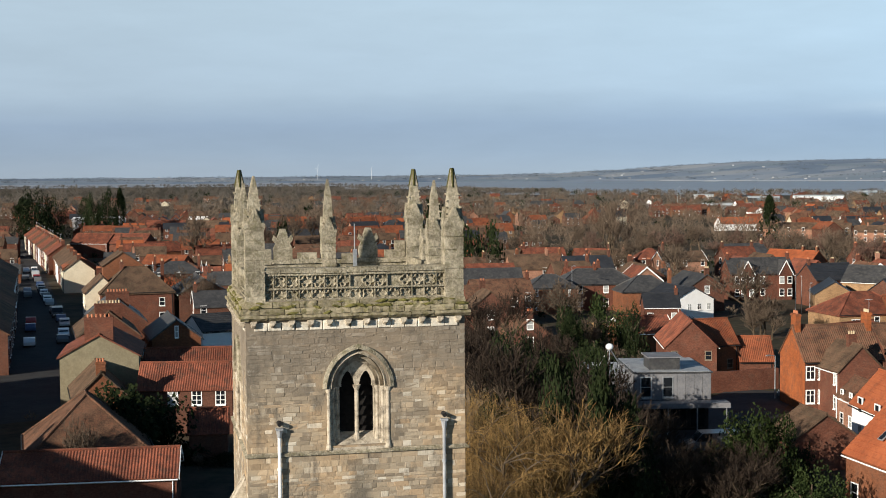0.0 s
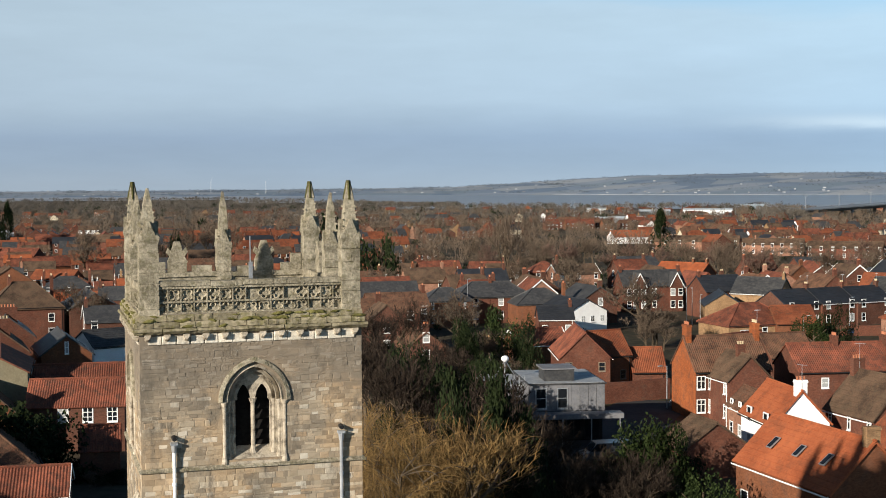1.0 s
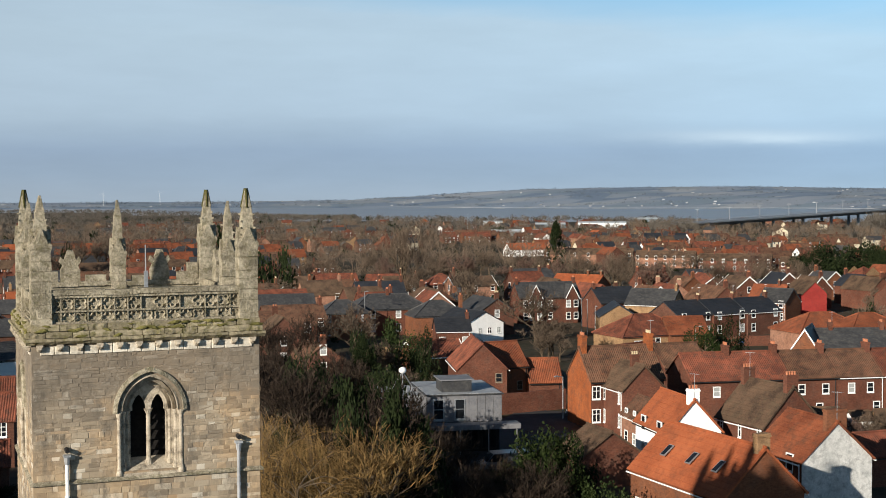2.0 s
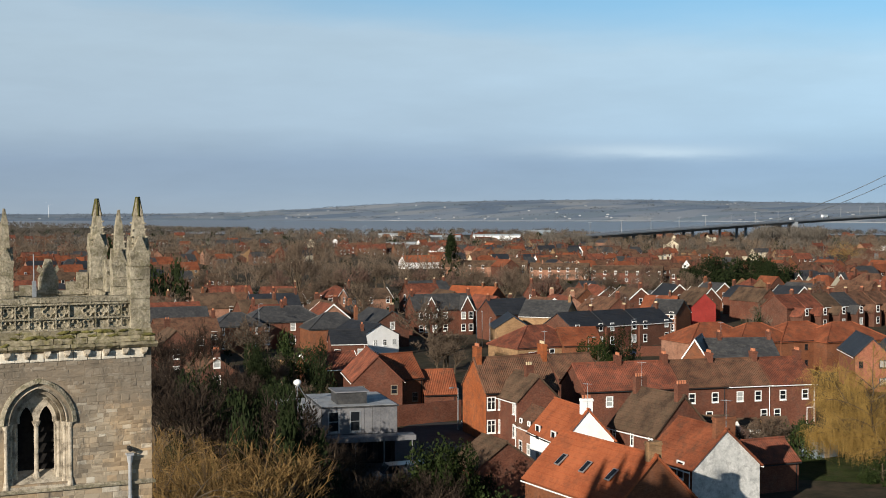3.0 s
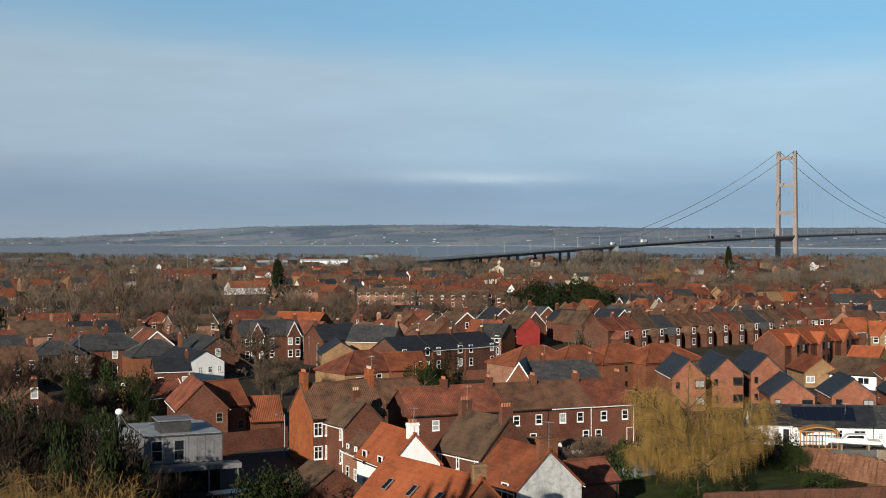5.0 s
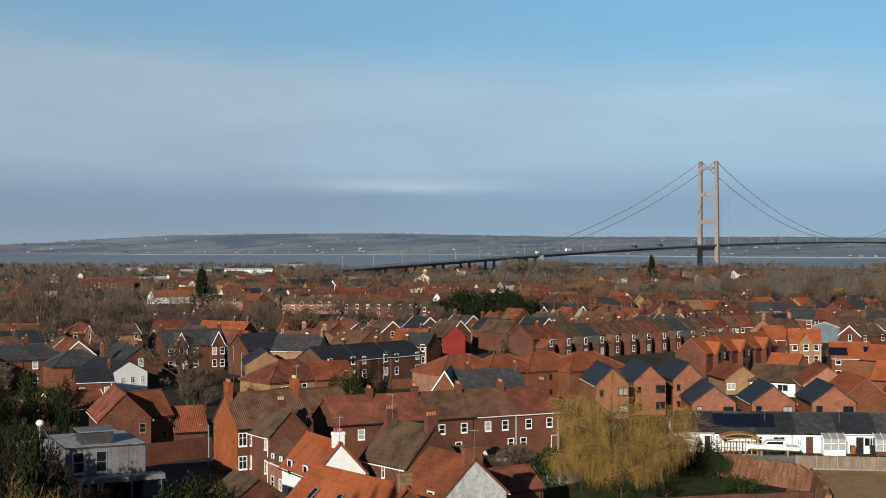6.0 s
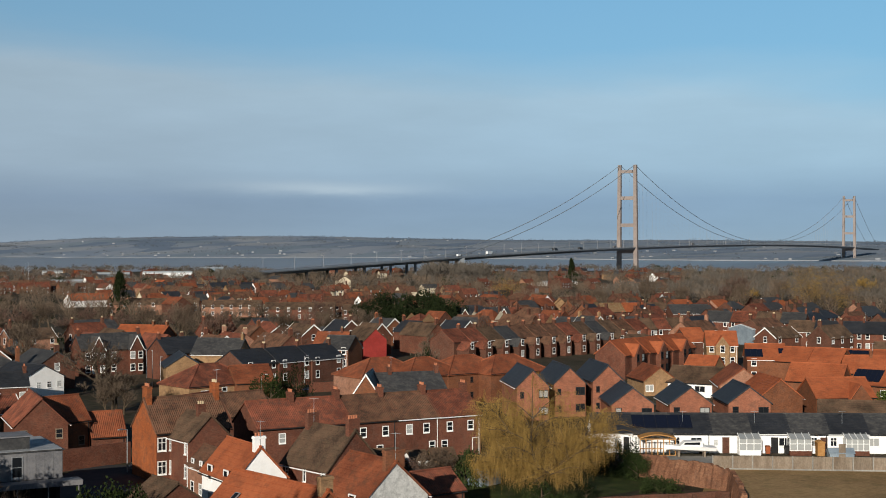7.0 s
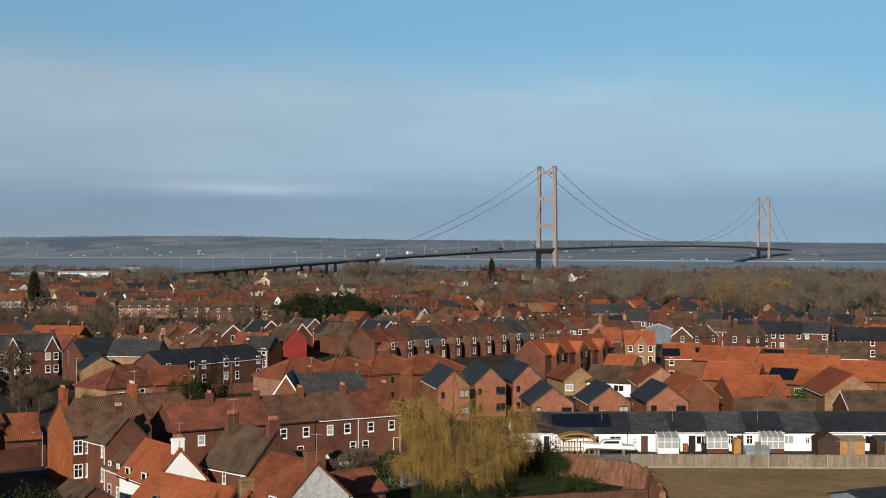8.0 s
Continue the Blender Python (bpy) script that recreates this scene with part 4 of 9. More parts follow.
def arch_band(bm, half, rise, width, y0, y1, n=12):
    """A moulded band that follows a pointed arch."""
    path = []
    for k in range(-n, n + 1):
        f = k / n
        x = half * (1 - (1 - abs(f)) ** 1.6) * (1 if f > 0 else -1)
        path.append((x, arch_top(x, half, rise)))
    path = [(x, z) for x, z in path]
    grow = (half + width) / half
    prev = None
    for x, z in path:
        o = (x * grow, z * (rise + width * 1.15) / rise)
        ring = [bm.verts.new(p) for p in ((x, y0, z), (o[0], y0 + (y1 - y0) * 0.35, o[1]), (o[0], y1, o[1]), (x, y1, z))]
        if prev:
            for i in range(4):
                bm.faces.new((prev[i], prev[(i + 1) % 4], ring[(i + 1) % 4], ring[i]))
        prev = ring
    bmesh.ops.recalc_face_normals(bm, faces=bm.faces)


def pierced_wall(bm, hw, y0, y1, z0, z1, holes, n=20):
    """A wall from -hw to hw with arched holes (centre, half width, rise, sill, springing), made of upright strips."""
    cuts = {-hw, hw}
    for c, h, r, s, p in holes:
        cuts |= {c - h + 2 * h * i / n for i in range(n + 1)}
    cuts = sorted(cuts)
    for a, b in zip(cuts, cuts[1:]):
        mid = (a + b) / 2
        hit = [q for q in holes if abs(mid - q[0]) < q[1]]
        if not hit:
            box(bm, a, b, y0, y1, z0, z1)
            continue
        c, h, r, s, p = hit[0]
        if s > z0:
            box(bm, a, b, y0, y1, z0, s)
        za, zb = p + arch_top(a - c, h, r), p + arch_top(b - c, h, r)
        v = [bm.verts.new(k) for k in ((a, y0, za), (b, y0, zb), (b, y1, zb), (a, y1, za), (a, y0, z1), (b, y0, z1), (b, y1, z1), (a, y1, z1))]
        for f in ((3, 2, 1, 0), (4, 5, 6, 7), (0, 1, 5, 4), (1, 2, 6, 5), (2, 3, 7, 6), (3, 0, 4, 7)):
            bm.faces.new([v[i] for i in f])


def loop_tube(bm, pts, r):
    """A closed moulding of square section through points in the plane y = 0."""
    n = len(pts)
    rings = []
    for i, p in enumerate(pts):
        p, d = Vector(p), (Vector(pts[(i + 1) % n]) - Vector(pts[i - 1])).normalized()
        s = Vector((d.z, 0, -d.x)) * r
        rings.append([bm.verts.new(p + o) for o in (s, Vector((0, -r, 0)), -s, Vector((0, r, 0)))])
    for i in range(n):
        for k in range(4):
            bm.faces.new((rings[i][k], rings[i][(k + 1) % 4], rings[(i + 1) % n][(k + 1) % 4], rings[(i + 1) % n][k]))
    bmesh.ops.recalc_face_normals(bm, faces=bm.faces)


def rough_block(rng, w, h, d):
    """A squared stone with worn edges, its back at y = 0, face to -y."""
    bm = bmesh.new()
    j = lambda a: (rng.random() - 0.5) * a * 1.3
    e = 0.018
    back = [bm.verts.new(p) for p in ((-w / 2, 0, 0), (w / 2, 0, 0), (w / 2, 0, h), (-w / 2, 0, h))]
    mid = [bm.verts.new((x + j(0.012), -d * 0.55 + j(0.006), z + j(0.012))) for x, z in ((-w / 2, 0), (w / 2, 0), (w / 2, h), (-w / 2, h))]
    top = [bm.verts.new((x + j(0.012), -d + j(0.014), z + j(0.012))) for x, z in ((-w / 2 + e, e), (w / 2 - e, e), (w / 2 - e, h - e), (-w / 2 + e, h - e))]
    bm.faces.new(top)
    for a, b in ((back, mid), (mid, top)):
        for i in range(4):
            bm.faces.new((a[i], a[(i + 1) % 4], b[(i + 1) % 4], b[i]))
    bmesh.ops.recalc_face_normals(bm, faces=bm.faces)
    return bm


def stone_rows(rng, z0, z1, half, clear):
    """Courses of stones: centre, width, course height."""
    z = z0
    while z < z1 - 0.08:
        h = min(rng.choice((0.09, 0.11, 0.12, 0.13, 0.15, 0.17, 0.20)), z1 - z)
        if z1 - z - h < 0.09:
            h = z1 - z
        x = -half + rng.uniform(0, 0.12)
        first = True
        while x < half - 0.06:
            w = rng.choice((rng.uniform(0.16, 0.32), rng.uniform(0.26, 0.58))) if not first else rng.choice((0.32, 0.56))
            first = False
            w = min(w, half - x)
            if half - x - w < 0.14:
                w = half - x
            if clear(x, x + w, z, z + h):
                yield x + w / 2, w, z, h
            x += w
        z += h


def build_tower():
    rng = random.Random(7)
    tower = thing("church_tower", -4.27, 49.30, 0.08, TOWER_YAW, "weathered limestone church tower with a pierced parapet and crocketed pinnacles", "church tower")
    hole = [(0.02, HALF - 0.06, RISE - 0.05, SILL, SPRING)]
    for face, turn in (("front", 0), ("left", -90), ("back", 180), ("right", 90)):
        bm = bmesh.new()
        hw = TW if face in ("front", "back") else TW - 0.9
        pierced_wall(bm, hw, -TW, -TW + 0.9, -3.5, CORNICE, hole if face in ("front", "left") else [])
        bmesh.ops.remove_doubles(bm, verts=bm.verts, dist=0.0005)
        w = part("wall", bm, M["mortar"], tower)
        w.matrix_basis = pose(0, 0, 0, 0, 0, turn)

    # belfry windows: hood, two orders, jamb shafts, mullion, lancet plate, sloping sill, louvres
    def belfry(turn):
        holder = bmesh.new()
        arch_band(holder, HALF + 0.02, RISE + 0.02, 0.13, -TW - 0.13, -TW + 0.02)
        hood = part("hood_mould", holder, M["stone_lichen"], tower, "pale pointed hood mould over the belfry window")
        hood.matrix_basis = pose(0.02, 0, SPRING, 0, 0, 0) if not turn else pose(0, 0, SPRING, 0, 0, turn)
        for k, (sh, y0) in enumerate(((0.10, 0.10), (0.25, 0.28), (0.38, 0.44))):
            bm = bmesh.new()
            arch_band(bm, HALF - 0.05 - sh, RISE - 0.05 - sh, 0.12, -TW + y0 - 0.14, -TW + y0 + 0.10)
            part("arch_order", bm, M["stone_trim"], hood)
        for sx in (-1, 1):
            for k, (off, y0) in enumerate(((0.05, 0.02), (0.20, 0.18), (0.36, 0.36))):
                bm = bmesh.new()
                x = sx * (HALF - off)
                tube(bm, (x, -TW + y0, SILL - SPRING - 0.1 + k * 0.12), (x, -TW + y0, -0.14), 0.065, 0.065, 10)
                tube(bm, (x, -TW + y0, -0.16), (x, -TW + y0, 0.0), 0.075, 0.12, 10)
                tube(bm, (x, -TW + y0, SILL - SPRING - 0.12 + k * 0.12), (x, -TW + y0, SILL - SPRING + 0.14 + k * 0.12), 0.12, 0.075, 10)
                part("jamb_shaft", bm, M["stone_trim"], hood)
                bm = bmesh.new()
                x2 = sx * (HALF - off - 0.085)
                box(bm, min(x, x2) - 0.03, max(x, x2) + 0.03, -TW + y0 + 0.05, -TW + y0 + 0.24, SILL - SPRING, 0.02)
                part("jamb_stone", bm, M["stone_trim"], hood)
        bm = bmesh.new()
        tube(bm, (0, -TW + 0.42, SILL - SPRING + 0.25), (0, -TW + 0.42, -0.1), 0.075, 0.075, 10)
        tube(bm, (0, -TW + 0.42, -0.14), (0, -TW + 0.42, 0.03), 0.08, 0.15, 10)
        tube(bm, (0, -TW + 0.42, SILL - SPRING + 0.12), (0, -TW + 0.42, SILL - SPRING + 0.34), 0.14, 0.08, 10)
        part("mullion", bm, M["stone_trim"], hood)
        bm = bmesh.new()
        n = 22
        for i in range(n):
            a, b = -0.72 + 1.44 * i / n, -0.72 + 1.44 * (i + 1) / n
            mid = (a + b) / 2
            tops = [arch_top(v, 0.74, 1.02) for v in (a, b)]
            if 0.09 < abs(mid) < 0.53:
                c = 0.31 * (1 if mid > 0 else -1)
                lows = [arch_top(v - c, 0.235, 0.52) for v in (a, b)]
            else:
                lows = [-0.02, -0.02]
            if tops[0] <= lows[0] or tops[1] <= lows[1]:
                continue
            v = [bm.verts.new(k) for k in ((a, -TW + 0.38, lows[0]), (b, -TW + 0.38, lows[1]), (b, -TW + 0.55, lows[1]), (a, -TW + 0.55, lows[0]),
                                           (a, -TW + 0.38, tops[0]), (b, -TW + 0.38, tops[1]), (b, -TW + 0.55, tops[1]), (a, -TW + 0.55, tops[0]))]
            for f in ((3, 2, 1, 0), (4, 5, 6, 7), (0, 1, 5, 4), (1, 2, 6, 5), (2, 3, 7, 6), (3, 0, 4, 7)):
                bm.faces.new([v[i] for i in f])
        bmesh.ops.remove_doubles(bm, verts=bm.verts, dist=0.0005)
        part("lancet_plate", bm, M["stone_trim"], hood)
        bm = bmesh.new()
        prism_pts = [(-TW - 0.03, SILL - SPRING - 0.16), (-TW + 0.7, SILL - SPRING - 0.16), (-TW + 0.7, SILL - SPRING + 0.34), (-TW - 0.03, SILL - SPRING - 0.08)]
        va = [bm.verts.new((-HALF + 0.02, y, z)) for y, z in prism_pts]
        vb = [bm.verts.new((HALF - 0.02, y, z)) for y, z in prism_pts]
        bm.faces.new(va)
        bm.faces.new(vb[::-1])
        for i in range(4):
            bm.faces.new((va[i], vb[i], vb[(i + 1) % 4], va[(i + 1) % 4]))
        bmesh.ops.recalc_face_normals(bm, faces=bm.faces)
        part("sloping_sill", bm, M["stone_trim"], hood)
        for k in range(8):
            bm = bmesh.new()
            z = SILL - SPRING + 0.22 + k * 0.34
            va = [bm.verts.new((x, -TW + y, z + q)) for x in (-0.72, 0.72) for y, q in ((0.66, 0.0), (0.69, 0.0), (0.86, 0.44), (0.83, 0.44))]
            for f in ((0, 4, 5, 1), (1, 5, 6, 2), (2, 6, 7, 3), (3, 7, 4, 0), (0, 1, 2, 3), (7, 6, 5, 4)):
                bm.faces.new([va[i] for i in f])
            bmesh.ops.recalc_face_normals(bm, faces=bm.faces)
            part("louvre", bm, M["louvre_shade_black"], hood)

    belfry(0)
    belfry(-90)

    # cornice, corbel table, string course
    for face, turn in (("front", 0), ("left", -90), ("back", 180), ("right", 90)):
        m = pose(0, 0, 0, 0, 0, turn)
        bm = bmesh.new()
        box(bm, -TW + 0.02, TW - 0.02, -TW + 0.03, -TW + 0.4, CORNICE - 0.02, CORNICE + 0.62)
        part("cornice", bm, M["mortar"], tower).matrix_basis = m
        if face in ("front", "left"):
            for z0, z1, o0, o1, wide, end in ((CORNICE - 0.01, CORNICE + 0.19, 0.12, 0.22, (0.7, 1.3), 0.18), (CORNICE + 0.195, CORNICE + 0.40, 0.15, 0.12, (0.5, 0.9), 0.10), (CORNICE + 0.405, CORNICE + 0.62, 0.11, 0.0, (0.4, 0.9), 0.02)):
                x = -TW - end
                while x < TW + end - 0.05:
                    w = min(rng.uniform(*wide), TW + end - x)
                    if TW + end - x - w < 0.25:
                        w = TW + end - x
                    bm = bmesh.new()
                    e, n = 0.012, 5
                    rows = []
                    for i in range(n + 1):
                        xx = x + e + (w - 2 * e) * i / n
                        j = lambda s: (rng.random() - 0.5) * s
                        p0, p1 = o0 + j(0.03), o1 + j(0.03)
                        rows.append([bm.verts.new(p) for p in ((xx, -TW + 0.1, z0), (xx, -TW - p0, z0 + j(0.02)), (xx, -TW - max(p0, p1) - 0.012 + j(0.02), (z0 + z1) / 2 + j(0.03)), (xx, -TW - p1, z1 - 0.012 + j(0.04)), (xx, -TW + 0.1, z1 + j(0.02)))])
                    for a, b in zip(rows, rows[1:]):
                        for i in range(4):
                            bm.faces.new((a[i], b[i], b[i + 1], a[i + 1]))
                    bm.faces.new(rows[0])
                    bm.faces.new(rows[-1][::-1])
                    bmesh.ops.recalc_face_normals(bm, faces=bm.faces)
                    part("cornice_stone", bm, M["stone_cornice"], tower).matrix_basis = m
                    x += w
            # cushions of lichen and moss along the ledge
            moss = None
            for k in range(34):
                if moss is None:
                    bm = bmesh.new()
                    bmesh.ops.create_icosphere(bm, subdivisions=2, radius=0.09)
                    for v in bm.verts:
                        v.co = Vector((v.co.x * 1.7, v.co.y * 0.7, v.co.z * 0.6)) * (0.75 + 0.5 * rng.random())
                    moss = bpy.data.meshes.new("moss")
                    bm.to_mesh(moss)
                    bm.free()
                    moss.materials.append(M["lichen"])
                ob = new("moss", moss)
                ob.parent = tower
                s2 = rng.uniform(0.5, 1.3)
                ob.matrix_basis = m @ pose(rng.uniform(-3.6, 3.6), -TW - rng.uniform(0.06, 0.14), CORNICE + rng.choice((0.40, 0.42, 0.56, 0.22)), 0, rng.uniform(-20, 20), rng.uniform(-15, 15)) @ Matrix.Diagonal((s2 * 1.3, s2, s2, 1))
        bm = bmesh.new()
        prof = [(-TW + 0.05, SILL - 0.30), (-TW - 0.09, SILL - 0.26), (-TW - 0.10, SILL - 0.19), (-TW + 0.02, SILL - 0.12)]
        va = [[bm.verts.new((s * (-y), y, z)) for y, z in prof] for s in (-1, 1)]
        for i in range(3):
            bm.faces.new((va[0][i], va[1][i], va[1][i + 1], va[0][i + 1]))
        bmesh.ops.recalc_face_normals(bm, faces=bm.faces)
        part("string_course", bm, M["stone_lichen"], tower).matrix_basis = m
        if face in ("front", "left"):
            me = None
            for k in range(12):
                x = -3.45 + k * 6.9 / 11
                if me is None:
                    bm = bmesh.new()
                    tube(bm, (0, -0.03, -0.05), (0, -0.20, 0.02), 0.10, 0.075, 7)
                    box(bm, -0.10, 0.10, -0.19, 0.0, 0.02, 0.10)
                    ob = part("corbel", bm, M["stone_trim"], tower)
                    me = ob.data
                else:
                    ob = new("corbel", me)
                    ob.parent = tower
                ob.matrix_basis = m @ pose(x, -TW, CORNICE - 0.12)
            for k in range(15):
                w = 6.9 / 15
                bm = rough_block(rng, w * rng.uniform(0.9, 1.0), 0.27 if rng.random() < 0.7 else 0.34, 0.045)
                part("pale_course_stone", bm, M["stone_pale"], tower).matrix_basis = m @ pose(-3.45 + (k + 0.5) * w, -TW, CORNICE - 0.36)

    # parapet: slab, coping, quatrefoil tracery, and stumps of merlons
    quat = None
    for face, turn in (("front", 0), ("left", -90), ("back", 180), ("right", 90)):
        m = pose(0, 0, 0, 0, 0, turn)
        bm = bmesh.new()
        low = face != "front"
        top = 20.0 if not low else 19.86
        hw = TW - 0.1 if face in ("front", "back") else TW - 0.46
        box(bm, -hw, hw, -TW + 0.235, -TW + 0.42, CORNICE + 0.55, top - 0.18)
        panel = part("parapet", bm, M["stone_lichen"], tower, "pierced stone parapet carved with quatrefoils")
        panel.matrix_basis = m
        k = -hw
        while k < hw - 0.2:
            w = rng.uniform(0.7, 1.2)
            w = min(w, hw - k)
            z = top - 0.18 + rng.uniform(-0.015, 0.02)
            bm = bmesh.new()
            box(bm, k + 0.006, k + w - 0.006, -TW + 0.06, -TW + 0.50, z, z + 0.17)
            part("coping_stone", bm, M["stone_lichen"], panel)
            k += w
        if face in ("front", "left"):
            for zz, hh in ((CORNICE + 0.60, 0.08), (top - 0.255, 0.07), (top - 0.72, 0.06)):
                bm = bmesh.new()
                box(bm, -hw, hw, -TW + 0.10, -TW + 0.285, zz, zz + hh)
                part("parapet_rail", bm, M["stone_lichen"], panel)
            n = 15
            for r in range(2):
                for k in range(n):
                    x = (-1 + (2 * k + 1) / n) * (hw - 0.42)
                    z = top - 0.46 - r * 0.46
                    if rng.random() < 0.06:
                        continue
                    if quat is None:
                        bm = bmesh.new()
                        loop_tube(bm, [((0.120 + 0.075 * abs(math.cos(i * math.pi / 12))) * math.cos(i * math.pi / 24), 0.0, (0.120 + 0.075 * abs(math.cos(i * math.pi / 12))) * math.sin(i * math.pi / 24)) for i in range(48)], 0.042)
                        ob = part("quatrefoil", bm, M["stone_lichen"], panel)
                        quat = ob.data
                    else:
                        ob = new("quatrefoil", quat)
                        ob.parent = panel
                    ob.matrix_basis = pose(x, -TW + 0.20, z, rng.uniform(-4, 4), rng.choice((0, 0, 45)), 0)
                    if r == 0:
                        bm = bmesh.new()
                        box(bm, -0.020, 0.020, -0.06, 0.085, -0.72, 0.24)
                        part("tracery_bar", bm, M["stone_lichen"], panel).matrix_basis = pose(x + (hw - 0.42) / n, -TW + 0.2, z)

    # pinnacles
    crocket = None
    spots = [(3.36, -3.36, 23.25, 1), (-3.36, -3.36, 23.05, 1), (-3.36, 3.36, 23.25, 1), (3.36, 3.36, 23.25, 1), (0, 3.45, 22.9, 0.86), (3.45, 0, 22.85, 0.86), (-3.45, 0, 22.8, 0.86)]
    for i, (x, y, top, sc) in enumerate(spots):
        w = 0.31 * sc
        zb, zs = CORNICE + 0.5, 21.45 if sc == 1 else 20.95
        bm = bmesh.new()

        def ring(h, z, jit=0.012):
            return [bm.verts.new((a * h + rng.uniform(-jit, jit), b * h + rng.uniform(-jit, jit), z)) for a, b in ((-1, -1), (0, -1.04), (1, -1), (1.04, 0), (1, 1), (0, 1.04), (-1, 1), (-1.04, 0))]
        rows = [ring(w * 1.06, zb)]
        zj = zb + 0.3
        while zj < zs - 0.4:
            rows += [ring(w * 1.03, zj - 0.018), ring(w * 0.95, zj - 0.005), ring(w * 0.95, zj + 0.005), ring(w * 1.02, zj + 0.018)]
            zj += rng.uniform(0.28, 0.45)
        rows += [ring(w * 0.98, zs - 0.25), ring(w * 1.1, zs - 0.08), ring(w * 1.1, zs), ring(w * 0.74, zs + 0.18), ring(w * 0.62, zs + 0.7), ring(w * 0.46, top - 0.62), ring(w * 0.5, top - 0.58), ring(w * 0.30, top - 0.3), ring(w * 0.13, top)]
        for a, b in zip(rows, rows[1:]):
            for k in range(8):
                bm.faces.new((a[k], a[(k + 1) % 8], b[(k + 1) % 8], b[k]))
        bm.faces.new(rows[-1])
        pin = part("pinnacle", bm, M["stone_lichen"], tower, "crocketed limestone pinnacle with a lichened tip")
        pin.matrix_basis = pose(x, y, 0)
        # gablets on the four sides
        for a in range(4):
            bm = bmesh.new()
            prism(bm, [(-w * 0.95, zs - 0.10), (w * 0.95, zs - 0.10), (w * 0.12, zs + 0.52), (-w * 0.12, zs + 0.52)], -w * 1.08, -w * 0.62)
            part("gablet", bm, M["stone_lichen"], pin).matrix_basis = pose(0, 0, 0, 0, 0, 90 * a)
        if crocket is None:
            bm = bmesh.new()
            bmesh.ops.create_icosphere(bm, subdivisions=1, radius=0.042)
            for v in bm.verts:
                v.co = Vector((v.co.x * 1.5, v.co.y * 0.8, v.co.z * 0.9)) * (0.8 + 0.5 * rng.random())
            bmesh.ops.translate(bm, verts=bm.verts, vec=(0.03, 0, 0.02))
            crocket = bpy.data.meshes.new("crocket")
            bm.to_mesh(crocket)
            bm.free()
            crocket.materials.append(M["stone_lichen"])
        for a in range(4):
            for k in range(4):
                if rng.random() < 0.5:
                    continue
                f = k / 4
                z = zs + 0.25 + (top - zs - 0.9) * f
                h = w * (0.74 - 0.26 * f) * 1.35
                ang = radians(45 + 90 * a)
                ob = new("crocket", crocket)
                ob.parent = pin
                ob.matrix_basis = pose(h * math.cos(ang), h * math.sin(ang), z, 0, rng.uniform(-25, 25), 45 + 90 * a + rng.uniform(-12, 12)) @ Matrix.Diagonal((1, 1, 1, 1))
        if sc == 1 and i != 1:
            bm = bmesh.new()
            tube(bm, (0, 0, top - 0.62), (0, 0, top + 0.03), w * 0.66, w * 0.25, 4)
            part("tip", bm, M["tip_lichen"], pin, "olive lichened pinnacle tip").rotation_euler = (0, 0, radians(45))

    # carved merlons on the far parapets
    def merlon(x, y, turn, s=1.0):
        bm = bmesh.new()
        prism(bm, [(-0.36, 19.8), (0.36, 19.8), (0.36, 20.28), (0.27, 20.46), (0.40, 20.62), (0.33, 20.80), (0.20, 20.66), (0.16, 20.86), (0.10, 21.02), (-0.10, 21.02), (-0.16, 20.84), (-0.22, 20.66), (-0.34, 20.78), (-0.40, 20.60), (-0.27, 20.46), (-0.36, 20.28)], -0.11, 0.11)
        part("merlon", bm, M["stone_lichen"], tower, "carved stone merlon").matrix_basis = pose(x, y, 0, 0, 0, turn)
    merlon(-1.75, 3.42, 0)
    merlon(1.55, 3.42, 0)
    merlon(3.42, 1.75, 90)
    for x0, x1, z in ((-2.9, -2.2, 20.25), (-1.2, -0.45, 20.1), (2.2, 2.6, 20.15), (2.6, 3.0, 20.5), (0.5, 1.0, 20.05)):
        bm = bmesh.new()
        box(bm, x0, x1, 3.28, 3.52, 19.7, z)
        part("broken_merlon", bm, M["stone_lichen"], tower)
    bm = bmesh.new()
    box(bm, -TW + 0.3, TW - 0.3, -TW + 0.3, TW - 0.3, CORNICE + 0.2, CORNICE + 0.45)
    part("roof", bm, M["lead"], tower, "flat lead tower roof")
    bm = bmesh.new()
    tube(bm, (0.75, 1.6, CORNICE + 0.4), (0.75, 1.6, 21.25), 0.026, 0.02, 6)
    box(bm, 0.68, 0.82, 1.48, 1.57, 19.6, 20.3)
    part("aerial", bm, M["metal"], tower, "white aerial mast with a box")

    # downpipes with hopper heads
    for x, z, mat in ((-2.66, 14.55, "white"), (2.93, 14.62, "lead")):
        bm = bmesh.new()
        tube(bm, (x, -TW - 0.14, -3.2), (x, -TW - 0.14, z - 0.1), 0.06, 0.06, 10)
        for zz in (2.0, 5.0, 8.0, 11.0, 13.3):
            tube(bm, (x, -TW - 0.14, zz), (x, -TW - 0.14, zz + 0.09), 0.078, 0.078, 10)
        dp = part("downpipe", bm, M[mat], tower, "cast rainwater pipe on the tower wall")
        bm = bmesh.new()
        tube(bm, (x, -TW - 0.14, z - 0.15), (x, -TW - 0.14, z + 0.10), 0.075, 0.11, 8)
        box(bm, x - 0.12, x + 0.12, -TW - 0.25, -TW, z + 0.10, z + 0.17)
        part("hopper", bm, M["metal" if mat == "white" else "lead"], dp)
        bm = bmesh.new()
        tube(bm, (x, -TW - 0.26, z + 0.30), (x, -TW + 0.1, z + 0.34), 0.075, 0.085, 8)
